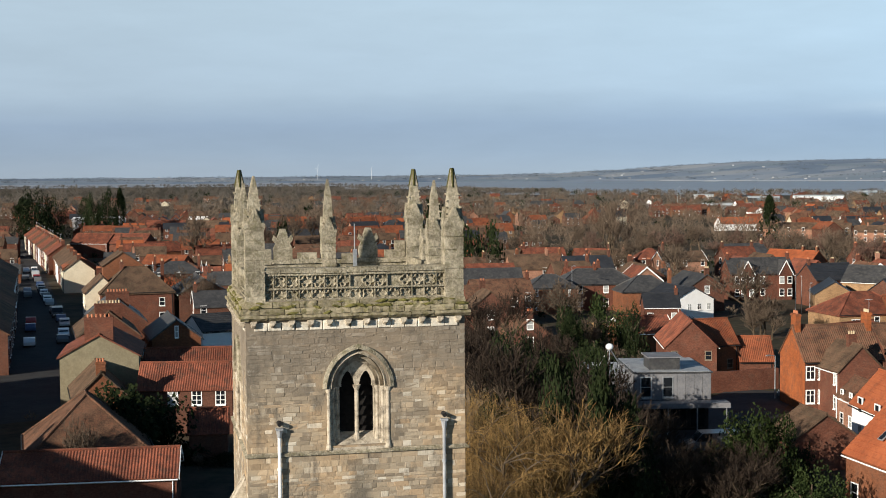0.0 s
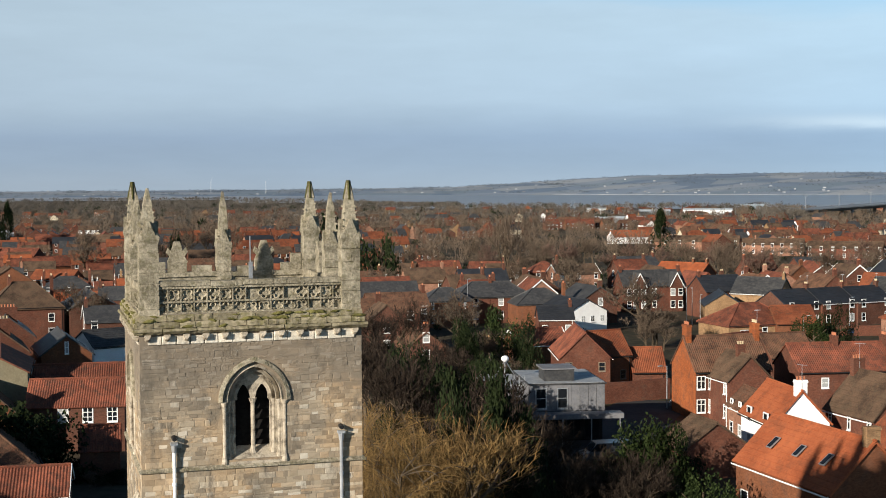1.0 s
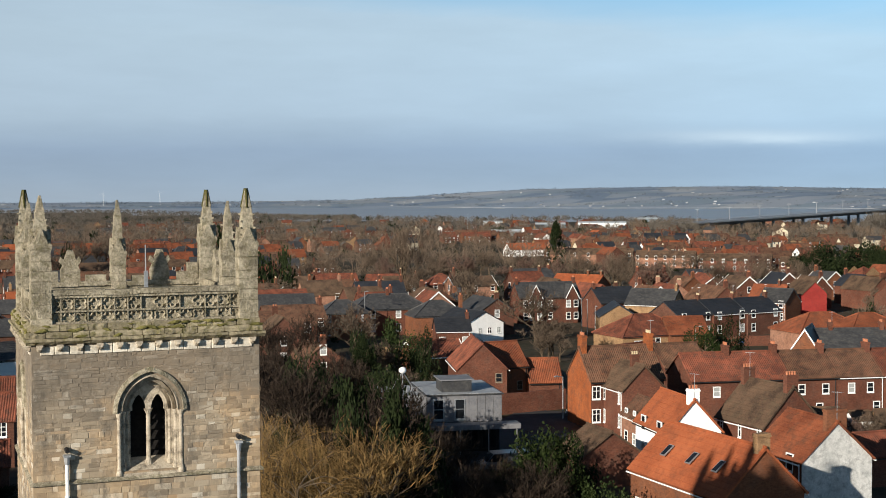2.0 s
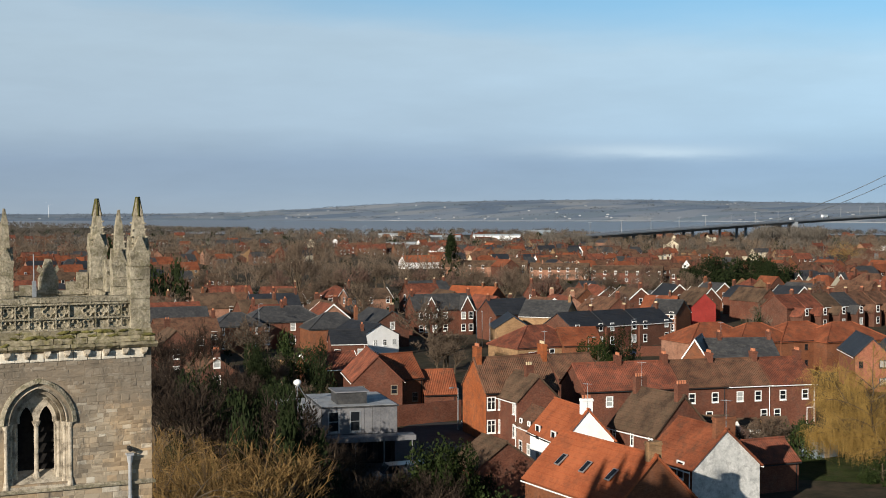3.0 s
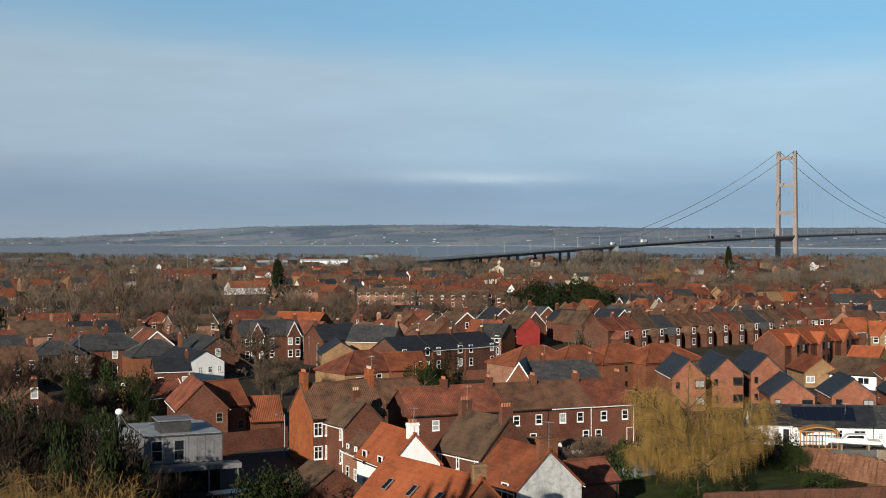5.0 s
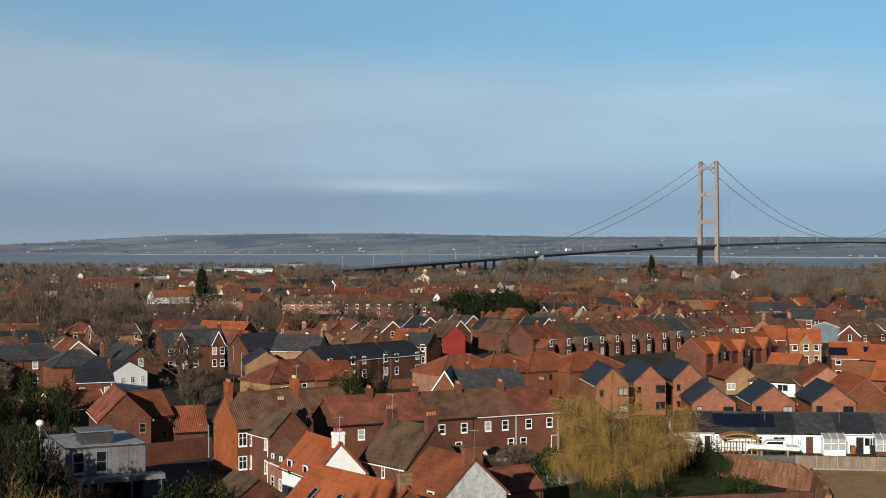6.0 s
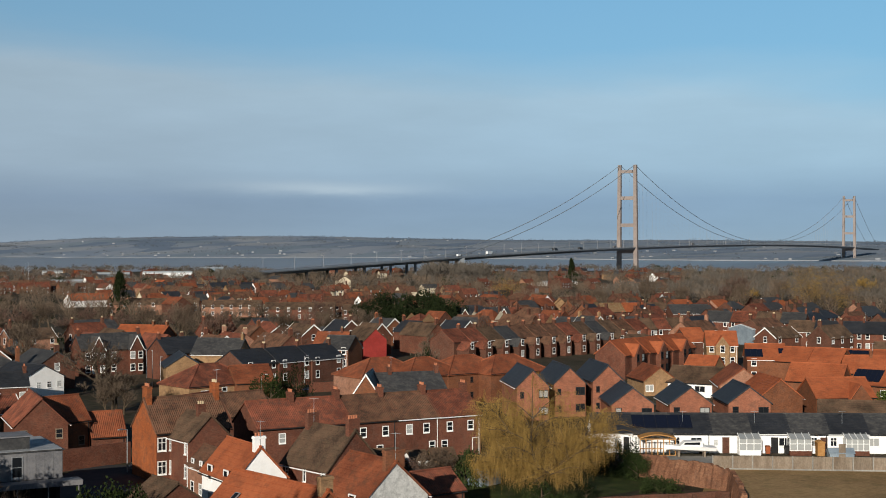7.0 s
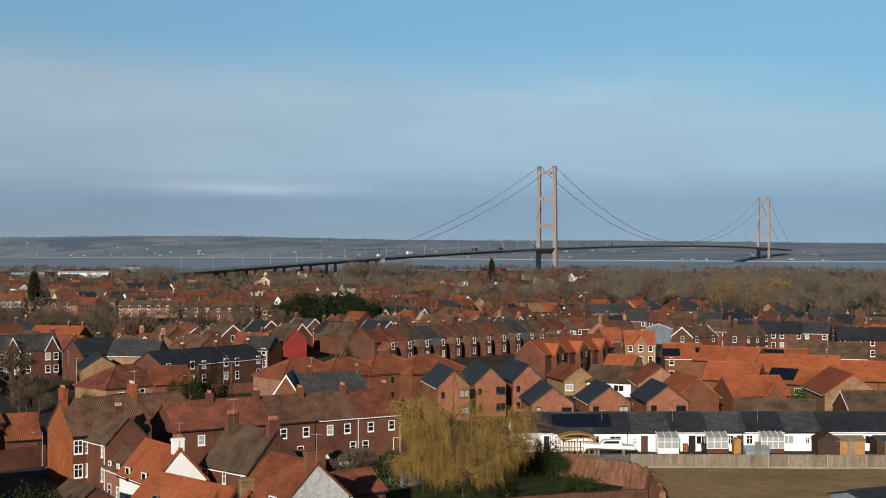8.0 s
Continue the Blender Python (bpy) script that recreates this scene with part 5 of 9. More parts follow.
        part("spout", bm, M["black"], dp)
    # stepped buttress at the near corner of the left face
    bm = bmesh.new()
    pts = [(-TW - 1.3, -3.5), (-TW + 0.1, -3.5), (-TW + 0.1, 12.9), (-TW - 0.05, 12.9), (-TW - 0.75, 11.7), (-TW - 0.75, 7.0), (-TW - 1.3, 6.2)]
    va = [bm.verts.new((0, y, z)) for y, z in pts]
    vb = [bm.verts.new((0.8, y, z)) for y, z in pts]
    bm.faces.new(va)
    bm.faces.new(vb[::-1])
    for i in range(len(pts)):
        bm.faces.new((va[i], vb[i], vb[(i + 1) % len(pts)], va[(i + 1) % len(pts)]))
    bmesh.ops.recalc_face_normals(bm, faces=bm.faces)
    part("buttress", bm, M["stone_trim"], tower).matrix_basis = pose(0, 0, 0, 0, 0, -90) @ pose(2.2, 0, 0)
    return tower


def tower_stones(tower):
    """The stones of the walls, each proud of the mortar."""
    rng = random.Random(11)

    def clear_front(a, b, z, zz):
        if zz < SILL - 0.14 or z > SPRING + RISE + 0.2:
            return not (z < SILL - 0.12 and zz > SILL - 0.30)
        edge = HALF + 0.02 if zz < SPRING else max([0.0] + [v for v in (0.1 * k for k in range(14)) if arch_top(v, HALF + 0.14, RISE + 0.16) + SPRING > z])
        if zz < SPRING:
            return a > HALF - 0.02 or b < -HALF + 0.06
        return a > edge - 0.02 or b < -edge + 0.02
    count = 0
    rest = []
    for z0, z1 in ((0.0, SILL - 0.30), (SILL - 0.12, CORNICE - 0.38)):
        for x, w, z, h in stone_rows(rng, z0, z1, TW, clear_front):
            d = rng.uniform(0.003, 0.013)
            if z > 15.2 and count < 300:
                count += 1
                bm = rough_block(rng, w - 0.009, h - 0.009, d)
                part("stone", bm, M["stone"], tower).matrix_basis = pose(x, -TW, z + 0.007)
            else:
                rest.append((0, x, w, z, h, d))
    for z0, z1 in ((0.0, SILL - 0.30), (SILL - 0.12, CORNICE - 0.38)):
        for x, w, z, h in stone_rows(rng, z0, z1, TW, clear_front):
            rest.append((-90, x, w, z, h, rng.uniform(0.003, 0.013)))
    verts, faces = [], []
    for turn, x, w, z, h, d in rest:
        bm = rough_block(rng, w - 0.009, h - 0.009, d)
        bm.transform(pose(0, 0, 0, 0, 0, turn) @ pose(x, -TW, z + 0.007))
        n = len(verts)
        bm.verts.index_update()
        verts += [tuple(v.co) for v in bm.verts]
        faces += [[n + v.index for v in f.verts] for f in bm.faces]
        bm.free()
    me = bpy.data.meshes.new("stones")
    me.from_pydata(verts, [], faces)
    me.materials.append(M["stone_many"])
    ob = new("stones", me)
    ob.parent = tower
    ob["kind"] = "stuff"
    ob.name = "stonework"


TOWER = build_tower()

# ---- houses ----
orange_house = house(33.9, 97.6, -74.5, 12.4, 7, 4.8, 8.1, wall='brick_orange', roof='pantile_bright', front='t.t.t/', label='brick house with a smooth bright orange tile roof and skylights', chim=(0.5,), chim_mat='brick_buff', chim_w=1.1, pots=0, roll=0, base=1.2, seed=1)
house(39.6, 124.5, -84, 7.8, 5.4, 4.2, 7.1, wall='render_white', roof='pantile_bright', front='tt/tt', label='white rendered cottage with orange tiles and a white gable chimney', chim=(0.5,), chim_mat='render_white', chim_w=1.1, roll=0, seed=2)
house(47.7, 121.9, -74.1, 7.2, 6.6, 5, 8.4, wall='brick_red', roof='tile_brown', front='n.n.n/n.n.n', label='brick house with a plain brown tile roof and tall white windows', chim=(-0.5, 0.5), chim_w=1.3, pots=4, chim_h=1.2, seed=3)
house(46, 107.8, -80, 7.2, 6.6, 4.6, 7.6, wall='brick_orange', roof='pantile_orange', front='tt/.t', label='brick house with an orange tile roof and a grey rendered gable', chim=(0.5,), chim_w=1.9, skin_right='render_grey', pots=0, seed=4)
house(55.7, 116.4, 10.8, 4.6, 4.7, 2.8, 4.4, wall='brick_red', roof='pantile_red', label='low brick outbuilding with a red pantile roof', roll=0.24, name='outbuilding', seed=5)
house(40.6, 151, 8, 8.9, 7.2, 5.6, 8.9, wall='brick_red', roof='pantile_brown', front='t....../t......', label='tall brick house with a stepped orange gable chimney and brown pantiles', chim=(-0.5, 0.5), chim_w=1.5, chim_h=1.5, chim_mat='brick_flame', skin_left='brick_flame', roll=0.24, bars='cross', seed=6)
house(41.1, 145.5, -79.2, 5.6, 5.1, 5.1, 7.6, wall='brick_red', roof='tile_brown', label='red brick rear wing with a brown tile roof', chim=(0.1,), front='n.n/n.n', left='', seed=7)
house(39.2, 133.5, -83.9, 4.4, 3.6, 3.7, 5.4, wall='brick_pink', roof='pantile_brown', front='qq/ss', label='small brick cottage with two white dormers', seed=8)
house(30.7, 119.6, -76.2, 4.6, 6.3, 2.8, 4.9, wall='brick_red', roof='tile_brown', label='low brick building with a worn brown tile roof', seed=9)
house(51.8, 152.9, 3.5, 6.02, 7.9, 5.1, 7.7, wall='brick_red', roof='pantile_red', front='../..q..', base=0.9, storey=2.25, chim_w=1.2, pots=4, chim_h=1.0, label='brick terraced house with clay pantiles and white sash windows', chim=(0.5,), roll=0.24, group='terrace', seed=10)
house(57.8, 153.2, 3.5, 6.02, 7.9, 5.1, 7.7, wall='brick_red', roof='pantile_red', front='q..q/q..q', base=0.9, storey=2.25, chim_w=1.2, pots=4, chim_h=1.0, label='brick terraced house with clay pantiles and white sash windows', chim=(0.5,), roll=0.24, group='terrace', seed=11)
house(63.8, 153.6, 3.5, 6.02, 7.9, 5.1, 7.7, wall='brick_red', roof='pantile_brown', front='o.q./.q..q.', base=0.9, storey=2.25, chim_w=1.2, pots=4, chim_h=1.0, label='brick terraced house with clay pantiles and white sash windows', chim=(0.5,), roll=0.24, group='terrace', seed=12)
house(69.8, 154, 3.5, 6.02, 7.9, 5.1, 7.7, wall='brick_red', roof='pantile_brown', front='..q/.q.q.', base=0.9, storey=2.25, chim_w=1.2, pots=4, chim_h=1.0, label='brick terraced house with clay pantiles and white sash windows', chim=(0.5,), roll=0.24, group='terrace', seed=13)
house(75.8, 154.3, 3.5, 6.02, 7.9, 5.1, 7.7, wall='brick_red', roof='pantile_red', front='q..o/.q..q.', base=0.9, storey=2.25, chim_w=1.2, pots=4, chim_h=1.0, label='brick terraced house with clay pantiles and white sash windows', chim=(0.5,), roll=0.24, group='terrace', seed=14)
house(49.3, 176.4, 35.8, 11.0, 6.0, 4, 6.4, wall='brick_red', roof='pantile_red', label='low brick range with red pantiles', roll=0.24, seed=15)
house(55.0, 174.3, 12.8, 6.4, 6.0, 4, 6.6, wall='brick_red', roof='pantile_brown', label='low brick range with weathered pantiles', roll=0.24, seed=16)
house(25.6, 200, 10.5, 7.9, 7, 3, 5, wall='brick_orange', roof='pantile_red', front='t.w', label='brick house with a steep red pantile roof', roll=0.24, barge='white', seed=17)
house(28.6, 177.2, 88.2, 11.9, 6.4, 4.2, 7.3, wall='brick_red', roof='pantile_red', left='q.q/..', base=2.4, label='brick house with a broad gable and red pantiles', roll=0.24, frame_mat='timber', seed=18)
house(31.8, 177.1, 20, 4.9, 6, 4.1, 6.9, wall='brick_orange', roof='pantile_orange', front='.q/', label='brick house wing with an orange pantile roof', roll=0.24, frame_mat='timber', seed=19)
house(37.4, 177.1, 0, 4.3, 5.6, 1.9, 4.6, wall='brick_red', roof='pantile_orange', label='low garage with an orange pantile roof', roll=0.24, name='garage', seed=20)
house(33.4, 234.8, -0.4, 6.1, 5.5, 3.4, 5.4, wall='brick_red', roof='slate_dark', front='t.t', label='brick house with a dark slate roof', chim=(0.5,), seed=21)
house(38.9, 249.8, 113, 10.8, 8.2, 3.5, 5.6, wall='render_white', roof='slate_dark', left='qqqq', base=1.6, label='white rendered house with a slate roof', bars='cross', seed=22)
house(24.7, 264.5, 8.9, 15.4, 8.0, 5.2, 7.8, wall='brick_red', roof='slate', front='.t.t.t/.t.t.t', label='brick house with a hipped slate roof', chim=(0.0,), hip=True, seed=23)
house(15.4, 257.1, 9.0, 9.4, 7.0, 5, 7.2, wall='brick_orange', roof='slate', front='n.n/n.n', label='brick house with a hipped slate roof', hip=True, seed=24)
house(33.7, 258.5, 8.8, 10.6, 8.0, 4.2, 6.8, wall='brick_orange', roof='slate', front='..n/..n', label='brick house with a hipped slate roof', chim=(0.5,), hip=True, seed=25)
house(61.0, 285.7, 9.3, 13.9, 6.5, 5.6, 8.5, wall='brick_red', roof='slate', front='t.t.t/t.t.t', label='red brick villa with slate roof and two gabled bays', chim=(-0.5, 0.5), wings=((-0.27, 2.6, 1.2, 5.8, 8.2, 'white', 't.t/t.t'), (0.33, 2.6, 1.2, 5.8, 8.2, 'white', 't.t/t.t')), seed=26)
house(71.9, 270.9, 15.2, 9.3, 8.0, 5.4, 8.2, wall='brick_red', roof='slate_dark', label='brick house with a dark slate roof', chim=(-0.5,), seed=27)
house(78.9, 263.2, -36.3, 9.8, 8.0, 5.4, 8.2, wall='brick_buff', roof='slate', label='brick house with a slate roof', chim=(0.5,), seed=28)
house(67.8, 252.0, 80.6, 10.5, 7.0, 4.2, 6.4, wall='brick_buff', roof='slate_dark', label='buff brick building with a slate roof', seed=29)
house(79.5, 247.7, 25.6, 9.1, 8.0, 4.5, 6.9, wall='brick_dark', roof='slate_dark', front='t.t/t.t', label='terraced house with a dark slate roof', chim=(0.5,), seed=30)
house(87.5, 251.0, 25.5, 9.1, 8.0, 4.5, 6.9, wall='brick_red', roof='slate_dark', front='t.t/t.t', label='terraced house with a dark slate roof', chim=(0.5,), seed=31)
house(95.5, 254.4, 25.5, 9.1, 8.0, 4.5, 6.9, wall='brick_dark', roof='slate_dark', front='t.t/t.t', label='terraced house with a dark slate roof', chim=(0.5,), seed=32)
house(66.6, 229.6, 16.0, 14.0, 10.0, 2.8, 6.0, wall='brick_buff', roof='pantile_red', front='.w.t.w.', label='brick bungalow with a hipped red tile roof', hip=True, seed=34)
house(73.4, 228.0, -0.5, 6.9, 8.0, 3, 5.6, wall='brick_orange', roof='pantile_orange', label='brick building with an orange tile roof', seed=35)
house(110.3, 276.3, -48.4, 6.6, 7.0, 4.6, 7.2, wall='brick_orange', roof='slate', front='t.t/t.t', label='brick house with arched white windows and slates', seed=36)
house(113.9, 290.3, -39.7, 7.6, 7.0, 4.6, 7.2, wall='brick_red', roof='pantile_orange', label='brick house with orange tiles', chim=(0.3,), seed=37)
house(125.2, 297.9, 95.3, 9.4, 6.0, 5, 7.6, wall='red_render', roof='tile_brown', label='red painted house with a tiled roof', seed=38)
house(90.7, 209.5, 10.2, 13.1, 9.0, 5.0, 7.6, wall='brick_pink', roof='pantile_orange', front='.s.s/.s.s', label='brick house with a hipped orange tile roof', hip=True, seed=39)
house(97.4, 207.0, 10.2, 11.9, 9.0, 5.0, 7.6, wall='brick_orange', roof='pantile_orange', front='.s.s/.s.s', label='brick house with a hipped orange tile roof', hip=True, seed=40)
house(105.9, 208.2, 10.1, 13.1, 9.0, 5.0, 7.6, wall='brick_orange', roof='pantile_orange', front='.s.s/.s.s', label='brick house with a hipped orange tile roof', frame_mat='black', hip=True, seed=41)
house(112.8, 206.0, 10.0, 13.1, 9.0, 5.0, 7.6, wall='brick_orange', roof='pantile_orange', front='.s.s/.s.s', label='brick house with a hipped orange tile roof', frame_mat='black', hip=True, seed=42)
house(84, 184, -6, 10, 9, 4.5, 7.3, wall='brick_red', roof='slate', label='brick hall with a grey slate roof', chim=(-0.3, 0.5), pots=4, seed=43)
house(77.3, 182.6, 60.3, 8.4, 5.0, 4.0, 7.8, wall='brick_orange', roof='slate', barge='white', label='brick hall gable with white bargeboards', seed=44)
house(103.6, 182.5, 72.0, 12.0, 5.0, 5.2, 7.6, wall='brick_new', roof='slate_dark', left='s.w/s.w', frame_mat='black', label='new brick house with dark slates and grey windows', seed=45)
house(111.2, 184.2, 71.9, 12.0, 5.0, 5.2, 7.6, wall='brick_new', roof='slate_dark', left='s.w/s.w', frame_mat='black', label='new brick house with dark slates and grey windows', seed=46)
house(118.8, 185.0, 71.9, 11.9, 5.0, 5.2, 7.6, wall='brick_new', roof='slate_dark', left='s.w/s.w', frame_mat='black', label='new brick house with dark slates and grey windows', seed=47)
house(112.8, 168, 66.3, 10.2, 6.2, 3.4, 5.7, wall='brick_new', roof='slate_dark', left='q.w', base=1.7, frame_mat='black', label='new brick bungalow with dark slates and grey windows', seed=48)
house(120.9, 164.9, 66.2, 10, 6.2, 3.4, 5.7, wall='brick_new', roof='slate_dark', left='q.w', base=1.7, frame_mat='black', label='new brick bungalow with dark slates and grey windows', seed=49)
house(129.3, 161.9, 65.3, 10.3, 6.2, 3.4, 5.7, wall='brick_new', roof='slate_dark', left='q.w', base=1.7, frame_mat='black', label='new brick bungalow with dark slates and grey windows', seed=50)
house(95.8, 146.5, -27.5, 4.98, 6.5, 2.6, 4.5, wall='render_white', roof='slate_dark', front='w.so', label='white rendered single-storey cottage with a slate roof', chim=(), group='white terrace', bars='cross', seed=51)
solar_cottage = house(100.3, 144.2, -27.5, 4.98, 6.5, 2.6, 4.5, wall='render_white', roof='slate', front='q..o', label='white rendered single-storey cottage with a slate roof', chim=(), group='white terrace', bars='cross', seed=52)
house(104.7, 141.9, -27.5, 4.98, 6.5, 2.6, 4.5, wall='render_white', roof='slate_dark', front='q.wo', label='white rendered single-storey cottage with a slate roof', chim=(), group='white terrace', bars='cross', seed=53)
house(109.1, 139.6, -27.5, 4.98, 6.5, 2.6, 4.5, wall='render_white', roof='slate', front='so.q', label='white rendered single-storey cottage with a slate roof', chim=(), group='white terrace', bars='cross', seed=54)
house(113.5, 137.4, -27.5, 4.98, 6.5, 2.6, 4.5, wall='render_white', roof='slate_dark', front='q.ow', label='white rendered single-storey cottage with a slate roof', chim=(), group='white terrace', bars='cross', seed=55)
house(117.9, 135.1, -27.5, 4.98, 6.5, 2.6, 4.5, wall='render_white', roof='slate', front='w.qo', label='white rendered single-storey cottage with a slate roof', chim=(), group='white terrace', bars='cross', seed=56)
house(122.3, 132.8, -27.5, 4.98, 6.5, 2.6, 4.5, wall='render_white', roof='slate_dark', front='qo.w', label='white rendered single-storey cottage with a slate roof', chim=(), group='white terrace', bars='cross', seed=57)
house(126.8, 130.5, -27.5, 4.98, 6.5, 2.6, 4.5, wall='render_white', roof='slate', front='w.sq', label='white rendered single-storey cottage with a slate roof', chim=(), group='white terrace', bars='cross', seed=58)
house(131.5, 128, -27.5, 5.6, 6.5, 2.6, 4.5, wall='render_white', roof='slate_dark', front='qq.o', label='white rendered single-storey cottage with a slate roof', group='white terrace', bars='cross', seed=59)
house(136.4, 125.4, -27.5, 5.6, 6.5, 2.6, 4.5, wall='render_white', roof='slate_dark', front='w.qo', label='white rendered single-storey cottage with a slate roof', group='white terrace', bars='cross', seed=60)
house(141.4, 122.8, -27.5, 5.6, 6.5, 2.6, 4.5, wall='render_white', roof='slate_dark', front='o.wq', label='white rendered single-storey cottage with a slate roof', group='white terrace', bars='cross', seed=61)
house(146.4, 120.3, -27.5, 5.6, 6.5, 2.6, 4.5, wall='render_white', roof='slate_dark', front='q.w.', label='white rendered single-storey cottage with a slate roof', group='white terrace', bars='cross', seed=62)
house(155.0, 232.3, 27.6, 10.7, 7.0, 4.9, 7.6, wall='brick_red', roof='pantile_bright', front='.s/.s', label='brick estate house with orange tiles and a gabled front', frame_mat='black', wings=((-0.1, 3.2, 1.2, 4.9, 6.9, '', 't.t/t.t'),), seed=63)
house(163.9, 236.5, 27.6, 10.7, 7.0, 4.9, 7.6, wall='brick_red', roof='pantile_bright', front='.s/.s', label='brick estate house with orange tiles and a gabled front', frame_mat='black', wings=((-0.1, 3.2, 1.2, 4.9, 6.9, '', 't.t/t.t'),), seed=64)
house(172.8, 240.7, 27.6, 10.7, 7.0, 4.9, 7.6, wall='brick_red', roof='pantile_bright', front='.s/.s', label='brick estate house with orange tiles and a gabled front', frame_mat='black', wings=((-0.1, 3.2, 1.2, 4.9, 6.9, '', 't.t/t.t'),), seed=65)
house(191.6, 258.9, -6.5, 5.3, 8.0, 5, 7.8, wall='brick_dark', roof='pantile_bright', front='t.t/t.t', label='brick estate house with bright orange tiles', seed=66)
house(189.6, 244.8, -32.1, 6.8, 8.0, 5, 7.8, wall='brick_buff', roof='pantile_bright', front='t.t/t.t', label='buff brick estate house with orange tiles', wings=((0.0, 3.0, 1.0, 5.0, 7.0, '', '.t./.t.'),), seed=67)
house(167.6, 221.6, -57.4, 6.2, 6.0, 2.6, 4.6, wall='brick_buff', roof='pantile_bright', label='low buff brick house with orange tiles', seed=68)
house(141.2, 202.3, 74.8, 9.3, 6.0, 2.8, 5.0, wall='brick_buff', roof='pantile_orange', left='w.t', label='buff brick gabled bungalow with orange tiles', seed=69)
house(147.8, 194.7, -55.4, 12.6, 7.5, 2.6, 5.0, wall='render_white', roof='tile_brown', front='.bb.w', label='white bungalow with a long brown tiled roof', seed=70)
house(147.6, 185.6, 59.6, 12.9, 8.0, 3.2, 6, wall='brick_pink', roof='pantile_orange', label='pink brick gabled bungalow with orange tiles', seed=71)
solar_house = house(174.0, 210.6, -33.0, 7.5, 8.0, 4.8, 7.4, wall='brick_orange', roof='pantile_bright', front='t.t/t.t', label='brick estate house with orange tiles', seed=72)
house(140.4, 168.8, 69.6, 10.6, 7.0, 3, 5.8, wall='brick_orange', roof='pantile_bright', label='brick gabled bungalow with orange tiles', seed=73)
house(166.1, 186.2, -57.7, 9.8, 7.0, 2.8, 5.6, wall='brick_orange', roof='pantile_bright', label='brick estate house with orange tiles', seed=74)
house(151.0, 165.4, -18.7, 9.7, 8.0, 2.8, 5.4, wall='brick_orange', roof='pantile_bright', label='brick bungalow with a broad orange roof', wings=((0.2, 3.0, 1.5, 2.8, 4.8, '', '.s.'),), seed=75)
house(184.4, 194.5, -38.5, 7.7, 7.0, 3, 5.8, wall='brick_orange', roof='pantile_bright', label='brick estate house with orange tiles', chim=(0.2,), seed=76)
house(190.3, 189.6, -38.6, 7.7, 7.0, 3, 5.8, wall='brick_orange', roof='pantile_bright', label='brick estate house with orange tiles', chim=(0.2,), seed=77)
house(178.0, 205.5, -61.3, 6.3, 8.0, 4.6, 7.0, wall='brick_orange', roof='pantile_bright', label='brick estate house with orange tiles', seed=78)
house(181.3, 200.1, -61.3, 6.3, 8.0, 4.6, 7.0, wall='brick_orange', roof='pantile_bright', label='brick estate house with orange tiles', seed=79)
long_house = house(197.9, 211.6, -47.7, 16.3, 8.0, 3, 5.6, wall='brick_orange', roof='pantile_bright', label='brick estate house with orange tiles and solar panels', seed=80)
panel_house = house(172.0, 174.4, -66.7, 12.2, 7.0, 2.8, 5.2, wall='brick_orange', roof='pantile_bright', front='w.w.t', label='brick bungalow with orange tiles and solar panels', seed=81)
house(219.5, 215.9, -48.4, 16.9, 10.0, 3, 6, wall='brick_red', roof='tile_brown', label='low brick building with a wide brown roof', seed=82)
house(185.1, 174.0, -47.6, 6.7, 8.0, 3, 6.0, wall='brick_orange', roof='pantile_bright', label='brick estate house with orange tiles', seed=83)
house(189.5, 169.2, -47.6, 6.7, 8.0, 3, 6.0, wall='brick_orange', roof='pantile_bright', label='brick estate house with orange tiles', seed=84)
house(166.4, 160.8, 59.4, 14.1, 9.0, 3, 6, wall='brick_buff', roof='pantile_bright', label='buff brick house with orange tiles', seed=85)
house(132.4, 140.3, -41.1, 10.8, 8.0, 2.7, 5.0, wall='brick_buff', roof='tile_brown', label='buff brick bungalow with brown tiles', seed=86)
house(152.5, 140.0, -28.0, 11.0, 8.0, 2.7, 5.2, wall='brick_orange', roof='tile_brown', front='w.w.w', label='brick bungalow with brown tiles and white eaves', barge='white', seed=87)
house(139.7, 281.4, 22.3, 6.2, 7.5, 5, 7.6, wall='brick_dark', roof='pantile_red', front='.t/..', label='brick terraced house with a gabled rear wing', chim=(0.5,), pots=4, group='back terrace', wings=((-0.12, 2.5, 3.6, 3.5, 5.0, '', 't/t'),), seed=88)
house(145.2, 283.4, 22.3, 6.2, 7.5, 5, 7.6, wall='brick_dark', roof='pantile_red', front='.t/..', label='brick terraced house with a gabled rear wing', chim=(0.5,), pots=4, group='back terrace', wings=((-0.12, 2.5, 3.6, 3.5, 5.0, '', 't/t'),), seed=89)
house(150.8, 285.3, 22.3, 6.2, 7.5, 5, 7.6, wall='brick_dark', roof='tile_brown', front='.t/..', label='brick terraced house with a gabled rear wing', chim=(0.5,), pots=4, group='back terrace', wings=((-0.12, 2.5, 3.6, 3.5, 5.0, '', 't/t'),), seed=90)
house(156.3, 287.3, 22.2, 6.2, 7.5, 5, 7.6, wall='brick_dark', roof='slate', front='.t/..', label='brick terraced house with a gabled rear wing', chim=(0.5,), pots=4, group='back terrace', wings=((-0.12, 2.5, 3.6, 3.5, 5.0, '', 't/t'),), seed=91)
house(161.7, 289.4, 22.2, 6.2, 7.5, 5, 7.6, wall='brick_dark', roof='pantile_brown', front='.t/..', label='brick terraced house with a gabled rear wing', chim=(0.5,), pots=4, group='back terrace', wings=((-0.12, 2.5, 3.6, 3.5, 5.0, '', 't/t'),), seed=92)
